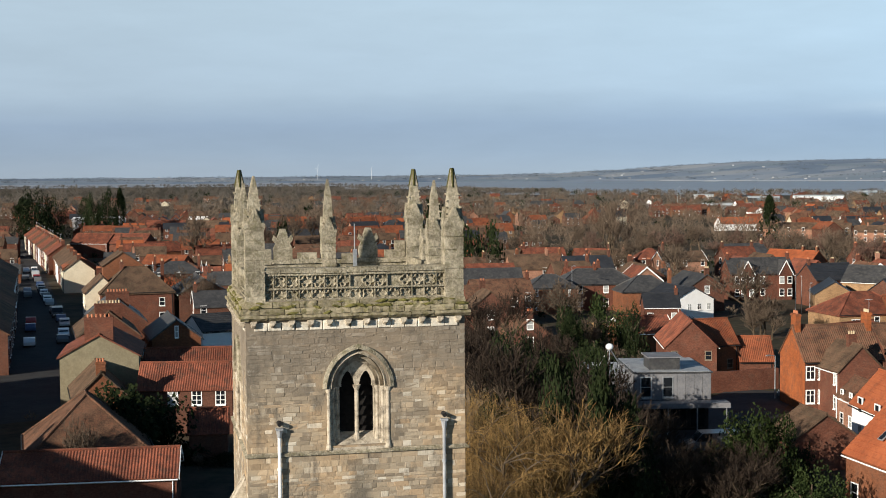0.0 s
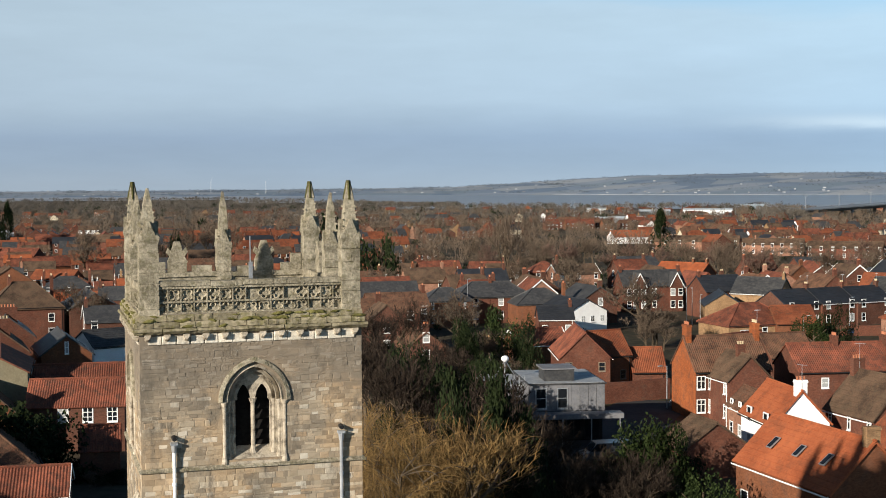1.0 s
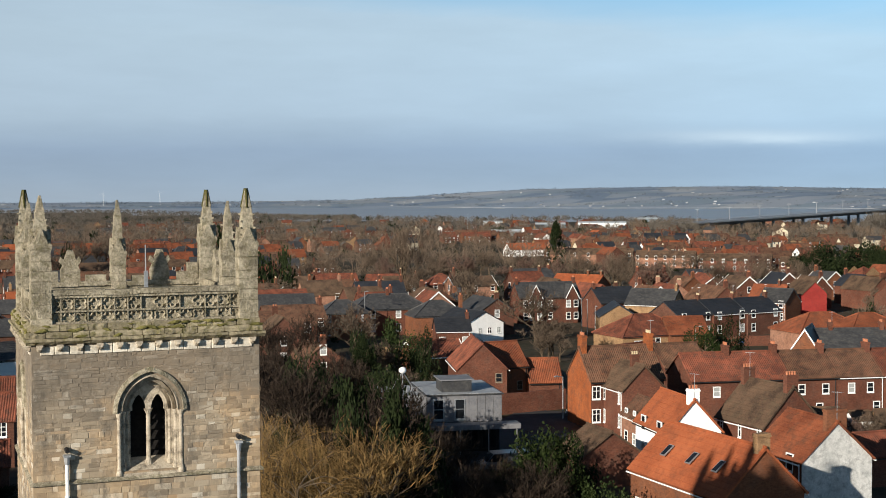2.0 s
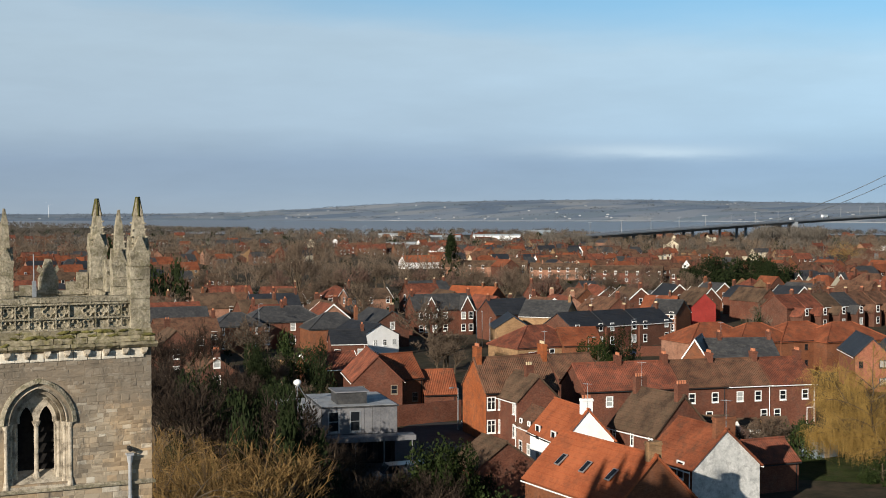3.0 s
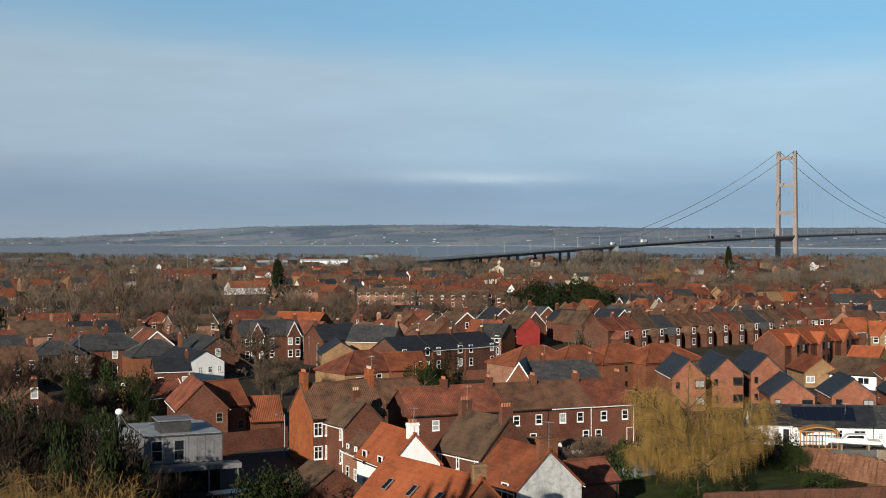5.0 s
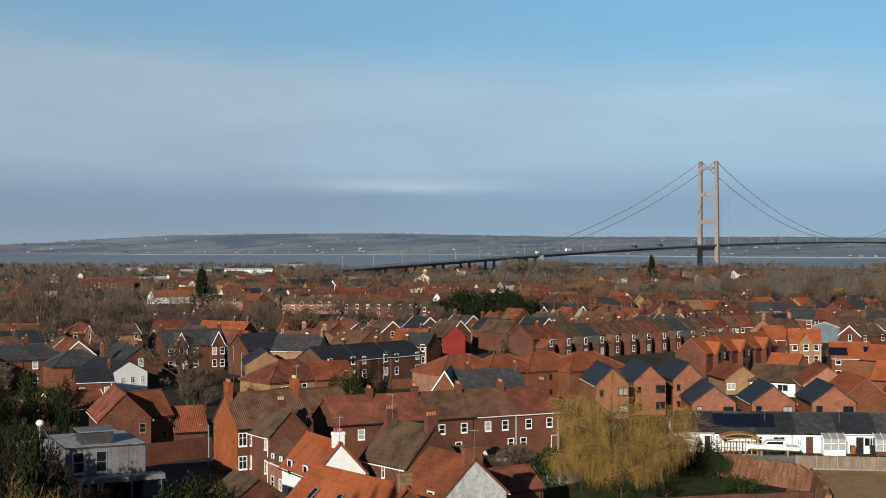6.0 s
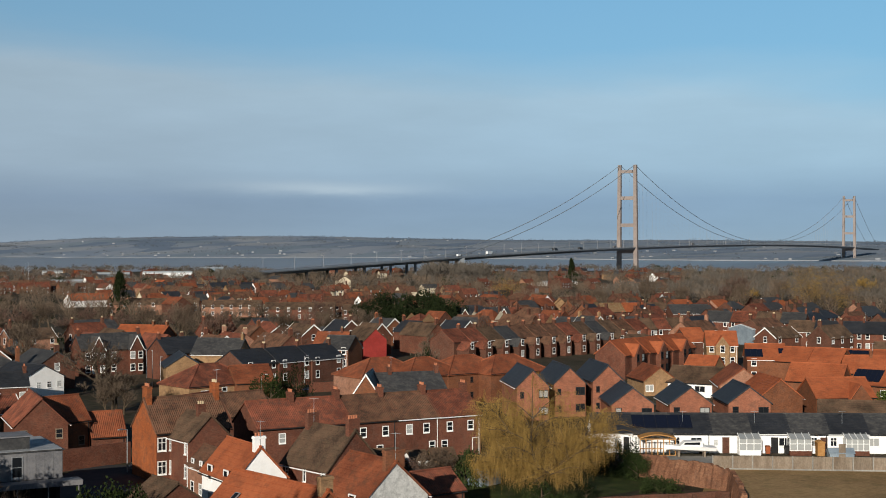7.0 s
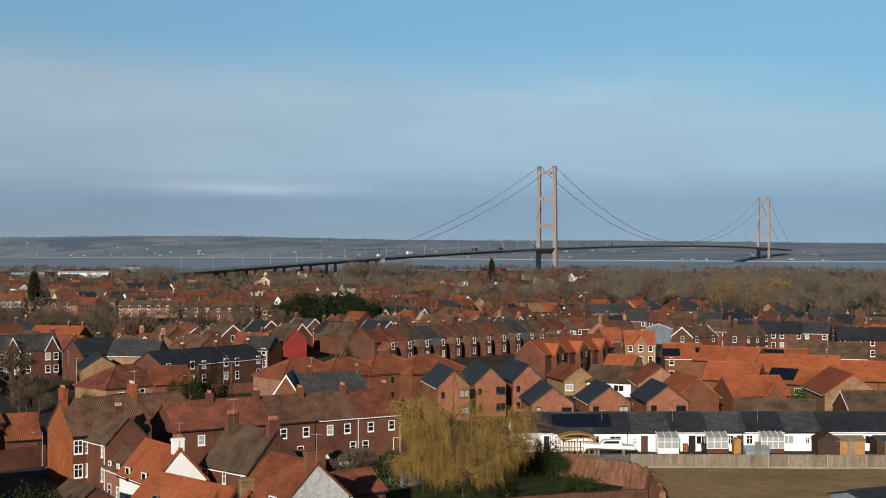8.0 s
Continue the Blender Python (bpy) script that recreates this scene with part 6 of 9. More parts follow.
house(167.3, 291.2, 22.2, 6.2, 7.5, 5, 7.6, wall='brick_dark', roof='pantile_brown', front='.t/..', label='brick terraced house with a gabled rear wing', chim=(0.5,), pots=4, group='back terrace', wings=((-0.12, 2.5, 3.6, 3.5, 5.0, '', 't/t'),), seed=93)
house(172.8, 293.2, 22.2, 6.2, 7.5, 5, 7.6, wall='brick_dark', roof='pantile_brown', front='.t/..', label='brick terraced house with a gabled rear wing', chim=(0.5,), pots=4, group='back terrace', wings=((-0.12, 2.5, 3.6, 3.5, 5.0, '', 't/t'),), seed=94)
house(178.4, 295.0, 22.1, 6.2, 7.5, 5, 7.6, wall='brick_dark', roof='pantile_red', front='.t/..', label='brick terraced house with a gabled rear wing', chim=(0.5,), pots=4, group='back terrace', wings=((-0.12, 2.5, 3.6, 3.5, 5.0, '', 't/t'),), seed=95)
house(183.8, 296.9, 22.1, 6.2, 7.5, 5, 7.6, wall='brick_dark', roof='tile_brown', front='.t/..', label='brick terraced house with a gabled rear wing', chim=(0.5,), pots=4, group='back terrace', wings=((-0.12, 2.5, 3.6, 3.5, 5.0, '', 't/t'),), seed=96)
house(189.3, 298.8, 22.1, 6.2, 7.5, 5, 7.6, wall='brick_dark', roof='slate', front='.t/..', label='brick terraced house with a gabled rear wing', chim=(0.5,), pots=4, group='back terrace', wings=((-0.12, 2.5, 3.6, 3.5, 5.0, '', 't/t'),), seed=97)
house(194.8, 300.7, 22.1, 6.2, 7.5, 5, 7.6, wall='brick_dark', roof='tile_brown', front='.t/..', label='brick terraced house with a gabled rear wing', chim=(0.5,), pots=4, group='back terrace', wings=((-0.12, 2.5, 3.6, 3.5, 5.0, '', 't/t'),), seed=98)
house(200.2, 302.6, 22.0, 6.1, 7.5, 5, 7.6, wall='brick_dark', roof='pantile_brown', front='.t/..', label='brick terraced house with a gabled rear wing', chim=(0.5,), pots=4, group='back terrace', wings=((-0.12, 2.5, 3.6, 3.5, 5.0, '', 't/t'),), seed=99)
house(205.7, 304.4, 22.0, 6.1, 7.5, 5, 7.6, wall='brick_dark', roof='pantile_red', front='.t/..', label='brick terraced house with a gabled rear wing', chim=(0.5,), pots=4, group='back terrace', wings=((-0.12, 2.5, 3.6, 3.5, 5.0, '', 't/t'),), seed=100)
house(211.0, 306.0, -5.2, 4.5, 7.5, 5, 7.6, wall='brick_dark', roof='tile_brown', front='t.t/t.t', label='brick terraced house with tall chimneys', chim=(0.5,), pots=4, group='back terrace', seed=101)
house(215.5, 305.4, -5.2, 4.5, 7.5, 5, 7.6, wall='brick_dark', roof='pantile_red', front='t.t/t.t', label='brick terraced house with tall chimneys', chim=(0.5,), pots=4, group='back terrace', seed=102)
house(219.8, 304.7, -5.3, 4.5, 7.5, 5, 7.6, wall='brick_dark', roof='tile_brown', front='t.t/t.t', label='brick terraced house with tall chimneys', chim=(0.5,), pots=4, group='back terrace', seed=103)
house(264.0, 403.7, -9.6, 8.6, 8.0, 5, 7.8, wall='brick_dark', roof='tile_lichen', front='t.t/t.t', label='plain brick terraced house with chimneys', chim=(0.5,), seed=104)
house(272.3, 401.8, -9.6, 8.6, 8.0, 5, 7.8, wall='brick_dark', roof='pantile_bright', front='t.t/t.t', label='plain brick terraced house with chimneys', chim=(0.5,), seed=105)
house(280.5, 400.1, -9.6, 8.6, 8.0, 5, 7.8, wall='brick_dark', roof='tile_brown', front='t.t/t.t', label='plain brick terraced house with chimneys', chim=(0.5,), seed=106)
house(277.8, 382.0, -10.3, 7.8, 8.0, 5, 7.8, wall='brick_dark', roof='slate', label='brick terraced house with grey slates', chim=(0.5,), seed=107)
house(285.2, 380.3, -10.3, 7.8, 8.0, 5, 7.8, wall='brick_dark', roof='slate', label='brick terraced house with grey slates', chim=(0.5,), seed=108)
house(257.3, 332.1, -54.1, 7.5, 8.0, 5, 7.8, wall='brick_red', roof='slate', front='t.t/t.t', label='plain brick terraced house with chimneys', chim=(0.5,), seed=109)
house(261.8, 326.2, -54.2, 7.5, 8.0, 5, 7.8, wall='brick_red', roof='pantile_red', front='t.t/t.t', label='plain brick terraced house with chimneys', chim=(0.5,), seed=110)
house(266.4, 320.2, -54.2, 7.5, 8.0, 5, 7.8, wall='brick_red', roof='tile_brown', front='t.t/t.t', label='plain brick terraced house with chimneys', chim=(0.5,), seed=111)
house(270.9, 314.3, -54.2, 7.5, 8.0, 5, 7.8, wall='brick_red', roof='slate', front='t.t/t.t', label='plain brick terraced house with chimneys', chim=(0.5,), seed=112)
house(242.5, 278.2, -51.2, 6.5, 8.0, 5, 7.6, wall='brick_red', roof='tile_brown', front='t.t/t.t', label='brick terraced house with slates and white trim', chim=(0.5,), seed=113)
house(246.7, 273.3, -51.2, 6.5, 8.0, 5, 7.6, wall='brick_red', roof='slate_dark', front='t.t/t.t', label='brick terraced house with slates and white trim', chim=(0.5,), seed=114)
house(250.8, 268.4, -51.2, 6.5, 8.0, 5, 7.6, wall='brick_red', roof='slate_dark', front='t.t/t.t', label='brick terraced house with slates and white trim', chim=(0.5,), seed=115)
house(254.9, 263.4, -51.3, 6.5, 8.0, 5, 7.6, wall='brick_red', roof='slate_dark', front='t.t/t.t', label='brick terraced house with slates and white trim', chim=(0.5,), seed=116)
house(258.9, 258.4, -51.3, 6.5, 8.0, 5, 7.6, wall='brick_red', roof='slate', front='t.t/t.t', label='brick terraced house with slates and white trim', chim=(0.5,), seed=117)
house(248.1, 236.3, -41.5, 7.1, 8.0, 5, 7.6, wall='brick_red', roof='slate_dark', front='t.t/t.t', label='brick terraced house with slates and white trim', chim=(0.5,), seed=118)
house(253.3, 231.7, -41.6, 7.1, 8.0, 5, 7.6, wall='brick_red', roof='slate_dark', front='t.t/t.t', label='brick terraced house with slates and white trim', chim=(0.5,), seed=119)
house(258.5, 227.0, -41.6, 7.1, 8.0, 5, 7.6, wall='brick_red', roof='slate_dark', front='t.t/t.t', label='brick terraced house with slates and white trim', chim=(0.5,), seed=120)
# long low blocks across the middle of the town, with open gardens before them
for k, (x, y, L, wall) in enumerate(((140.4, 566.6, 38.0, "brick_pink"), (162.8, 527.9, 24.0, "brick_pink"), (178.6, 490.6, 27.0, "brick_red"), (197.9, 451.4, 32.0, "brick_red"))):
    house(x, y, -math.degrees(math.atan2(x, y)) - 6, L, 8.0, 4.3, 6.7, wall=wall, roof="tile_brown", front="t.t.t.t.t.t.t/t.t.t.t.t.t.t", label="long low block with a brown roof and a pale front" if k < 2 else "long brick block with a brown roof", chim=(-0.3, 0.3), gutter=False, seed=121 + k)
    for u in (-0.33, 0.0, 0.33):
        PLACED.append((x * 0.955 + u * L, y * 0.955 - u * L * 0.3, 8.0))
house(201.3, 398.0, -10.1, 6.7, 8.0, 5, 7.4, wall='brick_red', roof='slate', front='t.t/t.t', label='brick villa with white gable boards', wings=((0.0, 2.6, 0.8, 5.2, 7.2, 'white', '.t./.t.'),), seed=127)
house(207.7, 396.7, -10.1, 6.7, 8.0, 5, 7.4, wall='brick_red', roof='slate_dark', front='t.t/t.t', label='brick villa with white gable boards', wings=((0.0, 2.6, 0.8, 5.2, 7.2, 'white', '.t./.t.'),), seed=128)
house(214.3, 395.2, -10.2, 6.7, 8.0, 5, 7.4, wall='brick_red', roof='slate', front='t.t/t.t', label='brick villa with white gable boards', wings=((0.0, 2.6, 0.8, 5.2, 7.2, 'white', '.t./.t.'),), seed=129)
house(220.8, 393.9, -10.2, 6.7, 8.0, 5, 7.4, wall='brick_red', roof='pantile_red', front='t.t/t.t', label='brick villa with white gable boards', wings=((0.0, 2.6, 0.8, 5.2, 7.2, 'white', '.t./.t.'),), seed=130)
house(-29.7, 106, 9, 13.4, 6.2, 2.7, 4.3, wall='brick_red', roof='pantile_red', label='low brick building with ridged red pantiles', roll=0.24, barge='white', seed=131)
house(-32.6, 114.4, -71.2, 12.0, 10.0, 3.2, 7.5, wall='brick_red', roof='pantile_brown', label='low house with a broad brown hipped roof', hip=True, seed=132)
house(-39.3, 144.2, 101.5, 11, 8, 7.4, 9.6, wall='render_olive', roof='pantile_red', label='olive rendered house with a wide gable chimney', chim=(-0.5,), chim_w=2.9, chim_h=1.9, pots=6, chim_mat='brick_red', seed=133)
house(-44.8, 165.5, 108.7, 12.5, 7.0, 7.2, 10.0, wall='brick_red', roof='tile_brown', label='brick house with a long row of chimney pots', chim=(-0.5,), chim_w=3.2, pots=8, seed=134)
house(-48.2, 182.5, 108.7, 12.4, 7.0, 7.2, 10.0, wall='brick_red', roof='slate', label='brick house with a long row of chimney pots', chim=(-0.5,), chim_w=3.0, pots=7, seed=135)
house(-37.0, 134.0, 108.7, 9.5, 5.0, 4.6, 7.0, wall='brick_orange', roof='tile_brown', label='low brick rear wing of a house', chim=(-0.5,), seed=136)
house(-30.6, 146.3, 7.1, 9.8, 7.0, 4.6, 7.2, wall='brick_red', roof='pantile_red', label='brick range with ridged red pantiles', roll=0.24, seed=137)
house(-28.6, 137.4, 3.7, 9.5, 6.0, 4.6, 6.8, wall='brick_dark', roof='pantile_red', front='../.ttt', base=0.4, label='brick range with red pantiles and white grid windows', roll=0.24, bars='grid', gutter=False, seed=138)
house(-24.2, 125.2, 9.6, 3.5, 4.5, 2.4, 4.2, wall='brick_dark', roof='pantile_red', label='low outbuilding with red pantiles', roll=0.24, name='outbuilding', gutter=False, seed=139)
house(-38.0, 171.8, 108.6, 10.9, 6.0, 6, 8.2, wall='brick_orange', roof='slate', left='...//.n.', label='brick house with an arched window', seed=140)
house(-60.0, 241.0, 18.7, 12.6, 9.0, 6.0, 10.2, wall='brick_red', roof='tile_brown', front='t.t/t.t', label='large brick house with a hipped brown roof', chim=(-0.2, 0.4), pots=5, hip=True, seed=141)
house(-67.0, 243.5, 108.7, 9.0, 6.0, 5.8, 8.6, wall='render_cream', roof='tile_brown', back='t.t/t.t', left='.t./.t.', label='tall pale fronted house with brown tiles on the street', chim=(0.5,), pots=6, seed=210)
house(-81.1, 311.8, 108.7, 12.0, 9.0, 6.5, 9.5, wall='brick_orange', roof='tile_brown', label='brick house with a brown roof and a pale front', chim=(0.0,), pots=6, seed=142)
house(-92.5, 317.8, -71.3, 11.7, 8.0, 5.5, 8, wall='render_cream', roof='pantile_orange', label='cream rendered house with a hipped orange roof', hip=True, seed=143)
house(-93.5, 318.7, -70.8, 19.1, 7.0, 5.2, 7.8, wall='render_cream', roof='tile_brown', front='t.t/t.t', back='t.t/t.t', label='white fronted street house with a brown roof', chim=(0.5,), group='street', seed=144)
house(-99.2, 334.9, -70.8, 19.0, 7.0, 5.2, 7.8, wall='brick_red', roof='tile_brown', front='t.t/t.t', back='t.t/t.t', label='white fronted street house with a brown roof', chim=(0.5,), group='street', seed=145)
house(-104.8, 350.9, -70.8, 18.9, 7.0, 5.2, 7.8, wall='render_white', roof='tile_brown', front='t.t/t.t', back='t.t/t.t', label='white fronted street house with a brown roof', chim=(0.5,), group='street', seed=146)
house(-110.4, 366.8, -70.8, 18.9, 7.0, 5.2, 7.8, wall='brick_orange', roof='tile_brown', front='t.t/t.t', back='t.t/t.t', label='white fronted street house with a brown roof', chim=(0.5,), group='street', seed=147)
house(-115.1, 377.4, -69.6, 13.0, 8.0, 5.6, 8.4, wall='brick_red', roof='pantile_red', front='t.t/t.t', back='t.t/t.t', label='street house with a rendered front and clay tiles', chim=(0.5,), group='street', seed=148)
house(-119.1, 388.2, -69.6, 13.0, 8.0, 5.6, 8.4, wall='render_cream', roof='pantile_orange', front='t.t/t.t', back='t.t/t.t', label='street house with a rendered front and clay tiles', chim=(0.5,), group='street', seed=149)
house(-123.2, 398.9, -69.6, 13.0, 8.0, 5.6, 8.4, wall='brick_red', roof='tile_brown', front='t.t/t.t', back='t.t/t.t', label='street house with a rendered front and clay tiles', chim=(0.5,), group='street', seed=150)
house(-127.2, 409.5, -69.6, 12.9, 8.0, 5.6, 8.4, wall='brick_orange', roof='pantile_red', front='t.t/t.t', back='t.t/t.t', label='street house with a rendered front and clay tiles', chim=(0.5,), group='street', seed=151)
house(-131.3, 420.1, -69.6, 12.9, 8.0, 5.6, 8.4, wall='render_white', roof='pantile_orange', front='t.t/t.t', back='t.t/t.t', label='street house with a rendered front and clay tiles', chim=(0.5,), group='street', seed=152)
house(-135.3, 430.6, -69.6, 12.9, 8.0, 5.6, 8.4, wall='brick_red', roof='tile_brown', front='t.t/t.t', back='t.t/t.t', label='street house with a rendered front and clay tiles', chim=(0.5,), group='street', seed=153)
house(-139.2, 441.2, -69.6, 12.8, 8.0, 5.6, 8.4, wall='brick_red', roof='pantile_red', front='t.t/t.t', back='t.t/t.t', label='street house with a rendered front and clay tiles', chim=(0.5,), group='street', seed=154)
house(-143.2, 451.5, -69.6, 12.8, 8.0, 5.6, 8.4, wall='render_cream', roof='pantile_orange', front='t.t/t.t', back='t.t/t.t', label='street house with a rendered front and clay tiles', chim=(0.5,), group='street', seed=155)
house(-147.2, 462.0, -69.6, 12.8, 8.0, 5.6, 8.4, wall='brick_red', roof='tile_brown', front='t.t/t.t', back='t.t/t.t', label='street house with a rendered front and clay tiles', chim=(0.5,), group='street', seed=156)
house(-151.1, 472.2, -69.6, 12.7, 8.0, 5.6, 8.4, wall='brick_orange', roof='pantile_red', front='t.t/t.t', back='t.t/t.t', label='street house with a rendered front and clay tiles', chim=(0.5,), group='street', seed=157)
house(-155.1, 482.5, -69.6, 12.7, 8.0, 5.6, 8.4, wall='render_white', roof='pantile_orange', front='t.t/t.t', back='t.t/t.t', label='street house with a rendered front and clay tiles', chim=(0.5,), group='street', seed=158)
house(-158.9, 492.7, -69.6, 12.7, 8.0, 5.6, 8.4, wall='brick_red', roof='tile_brown', front='t.t/t.t', back='t.t/t.t', label='street house with a rendered front and clay tiles', chim=(0.5,), group='street', seed=159)
house(-162.8, 503.0, -69.6, 12.6, 8.0, 5.6, 8.4, wall='brick_red', roof='pantile_red', front='t.t/t.t', back='t.t/t.t', label='street house with a rendered front and clay tiles', chim=(0.5,), group='street', seed=160)
house(-166.6, 513.0, -69.6, 12.6, 8.0, 5.6, 8.4, wall='render_cream', roof='pantile_orange', front='t.t/t.t', back='t.t/t.t', label='street house with a rendered front and clay tiles', chim=(0.5,), group='street', seed=161)
house(-107.1, 303.9, 108.1, 13.9, 8.0, 5.5, 8, wall='brick_dark', roof='tile_brown', front='t.t/t.t', back='t.t/t.t', label='brick street house standing in shade', chim=(0.5,), group='street', seed=162)
house(-103.2, 292.0, 108.1, 13.9, 8.0, 5.5, 8, wall='brick_dark', roof='pantile_brown', front='t.t/t.t', back='t.t/t.t', label='brick street house standing in shade', chim=(0.5,), group='street', seed=163)
house(-99.4, 279.9, 108.1, 13.9, 8.0, 5.5, 8, wall='brick_dark', roof='tile_brown', front='t.t/t.t', back='t.t/t.t', label='brick street house standing in shade', chim=(0.5,), group='street', seed=164)
house(-95.5, 268.0, 108.1, 14.0, 8.0, 5.5, 8, wall='brick_dark', roof='tile_brown', front='t.t/t.t', back='t.t/t.t', label='brick street house standing in shade', chim=(0.5,), group='street', seed=165)
house(-91.6, 255.9, 108.1, 14.0, 8.0, 5.5, 8, wall='brick_dark', roof='pantile_brown', front='t.t/t.t', back='t.t/t.t', label='brick street house standing in shade', chim=(0.5,), group='street', seed=166)
house(-87.6, 243.7, 108.1, 14.0, 8.0, 5.5, 8, wall='brick_dark', roof='tile_brown', front='t.t/t.t', back='t.t/t.t', label='brick street house standing in shade', chim=(0.5,), group='street', seed=167)
house(-82.8, 231.5, 108.1, 14.1, 8.0, 5.5, 8, wall='brick_dark', roof='tile_brown', front='t.t/t.t', back='t.t/t.t', label='brick street house standing in shade', chim=(0.5,), group='street', seed=168)
house(-78.9, 219.2, 108.1, 14.1, 8.0, 5.5, 8, wall='brick_dark', roof='pantile_brown', front='t.t/t.t', back='t.t/t.t', label='brick street house standing in shade', chim=(0.5,), group='street', seed=169)
house(-74.9, 207.0, 108.1, 14.2, 8.0, 5.5, 8, wall='brick_dark', roof='tile_brown', front='t.t/t.t', back='t.t/t.t', label='brick street house standing in shade', chim=(0.5,), group='street', seed=170)
house(-70.9, 194.5, 108.1, 14.2, 8.0, 5.5, 8, wall='brick_dark', roof='tile_brown', front='t.t/t.t', back='t.t/t.t', label='brick street house standing in shade', chim=(0.5,), group='street', seed=171)
house(-66.9, 182.0, 108.1, 14.2, 8.0, 5.5, 8, wall='brick_dark', roof='pantile_brown', front='t.t/t.t', back='t.t/t.t', label='brick street house standing in shade', chim=(0.5,), group='street', seed=172)
house(-62.6, 155.4, 106.6, 13.1, 8.0, 5.5, 8, wall='brick_dark', roof='tile_brown', label='brick street house standing in shade', chim=(0.5,), group='street', seed=173)
house(-58.8, 142.6, 106.7, 13.0, 8.0, 5.5, 8, wall='brick_dark', roof='tile_brown', label='brick street house standing in shade', chim=(0.5,), group='street', seed=174)
house(-54.9, 130.0, 106.7, 13.0, 8.0, 5.5, 8, wall='brick_dark', roof='tile_brown', label='brick street house standing in shade', chim=(0.5,), group='street', seed=175)
house(-51.4, 118.0, 106.7, 13.0, 8.0, 5.5, 8, wall='brick_dark', roof='tile_brown', label='brick street house standing in shade', chim=(0.5,), group='street', seed=176)
house(-229.9, 626.0, 37.2, 15.7, 8.0, 6, 8.6, wall='brick_red', roof='tile_brown', front='t.t.t/t.t.t', label='brick terrace at the end of the street', chim=(0.5,), seed=177)
house(-217.3, 634.6, 37.1, 15.6, 8.0, 6, 8.6, wall='brick_red', roof='tile_brown', front='t.t.t/t.t.t', label='brick terrace at the end of the street', chim=(0.5,), seed=178)
house(-258.1, 828.3, 41.1, 27.9, 8.0, 5, 7.6, wall='brick_red', roof='pantile_red', label='brick house with red clay tiles', chim=(0.5,), seed=179)
house(-49.7, 247.3, 108.6, 14.3, 9.0, 5.5, 8, wall='brick_dark', roof='slate', label='grey slated workshop with blank walls', seed=180)
house(-36.7, 192.0, 32.4, 6.0, 8.0, 4.5, 6.4, wall='render_white', roof='slate', label='low building with a dark slate roof', seed=181)
house(-94.2, 421.0, 30.0, 14.8, 8.0, 4, 6.8, wall='brick_orange', roof='pantile_red', label='brick building with red clay tiles', seed=182)
house(-75.2, 393.6, 24.3, 10.4, 8.0, 4, 6.8, wall='brick_red', roof='pantile_red', label='brick building with red clay tiles', seed=183)
house(-128.3, 458.4, -15.0, 14.0, 9.0, 5, 8, wall='brick_red', roof='pantile_red', label='brick building with a long red roof', seed=184)
house(-115.0, 455.7, -15.0, 14.0, 9.0, 5, 8, wall='brick_red', roof='pantile_red', label='brick building with a long red roof', seed=185)
house(-81.9, 363.1, -16.8, 12.2, 7.0, 3.4, 5.6, wall='brick_orange', roof='pantile_orange', label='brick building with orange clay tiles', seed=186)
house(-146.1, 645.8, -18.0, 22.0, 9.0, 4, 7, wall='brick_red', roof='pantile_red', label='brick hall with red tiles', seed=187)
house(-125.6, 640.6, -18.0, 22.1, 9.0, 4, 7, wall='brick_red', roof='tile_brown', label='brick hall with red tiles', seed=188)
house(-73.8, 456.7, 39.3, 14.6, 8.0, 4, 7, wall='brick_red', roof='pantile_red', label='brick house with red clay tiles', seed=189)
house(-63.1, 486.0, 37.5, 17.8, 8.0, 5, 8, wall='brick_red', roof='slate', label='brick house with grey slates', chim=(0.5,), seed=190)
house(-53.6, 634.4, 34.9, 21.6, 8.0, 5, 8, wall='brick_red', roof='pantile_orange', front='t.t/t.t', label='brick house with orange tiles', chim=(-0.5, 0.5), seed=191)
house(-45.0, 542.8, 32.6, 17.6, 8.0, 4, 7, wall='brick_red', roof='pantile_orange', front='t.t/t.t', label='brick house with orange tiles', seed=192)
house(58.4, 134.5, -11.4, 3.5, 3.4, 3.0, 3.8, wall='brick_dark', roof='tile_brown', label='low brick outhouse with a mossy roof', name='outhouse', gutter=False, seed=193)
house(61.8, 132.9, -5.0, 1.9, 3.2, 3.0, 3.6, wall='render_white', roof='tile_brown', label='small white rendered outhouse', name='outhouse', gutter=False, seed=194)
house(64.5, 132.2, -8.9, 2.5, 3.4, 3.0, 3.8, wall='brick_buff', roof='tile_brown', label='low brick outhouse with brown tiles', name='outhouse', gutter=False, skin_right='render_white', seed=195)
house(377.2, 943.2, 80.3, 12.1, 9.0, 6, 9, wall='render_cream', roof='tile_brown', label='cream gabled house standing above the trees', seed=196)
house(271.3, 700.5, -26.5, 7.9, 8.0, 5, 7.5, wall='render_cream', roof='pantile_red', label='cream house with red tiles', seed=197)
house(89.7, 258.8, 9.3, 9.6, 5.0, 4.6, 5.2, wall='brick_pink', roof='slate_dark', front='w.w/w.w', label='flat brick extension edged in white', barge='white', seed=198)
house(74.4, 366.8, 18.0, 11.7, 8.0, 5, 7.6, wall='brick_red', roof='slate', front='t.t/t.t', label='brick house with grey slates', chim=(0.5,), seed=199)
house(80.3, 333.6, -43.5, 13.3, 8.0, 5, 7.6, wall='brick_orange', roof='pantile_bright', label='brick house with bright orange tiles', chim=(0.2, 0.5), seed=200)
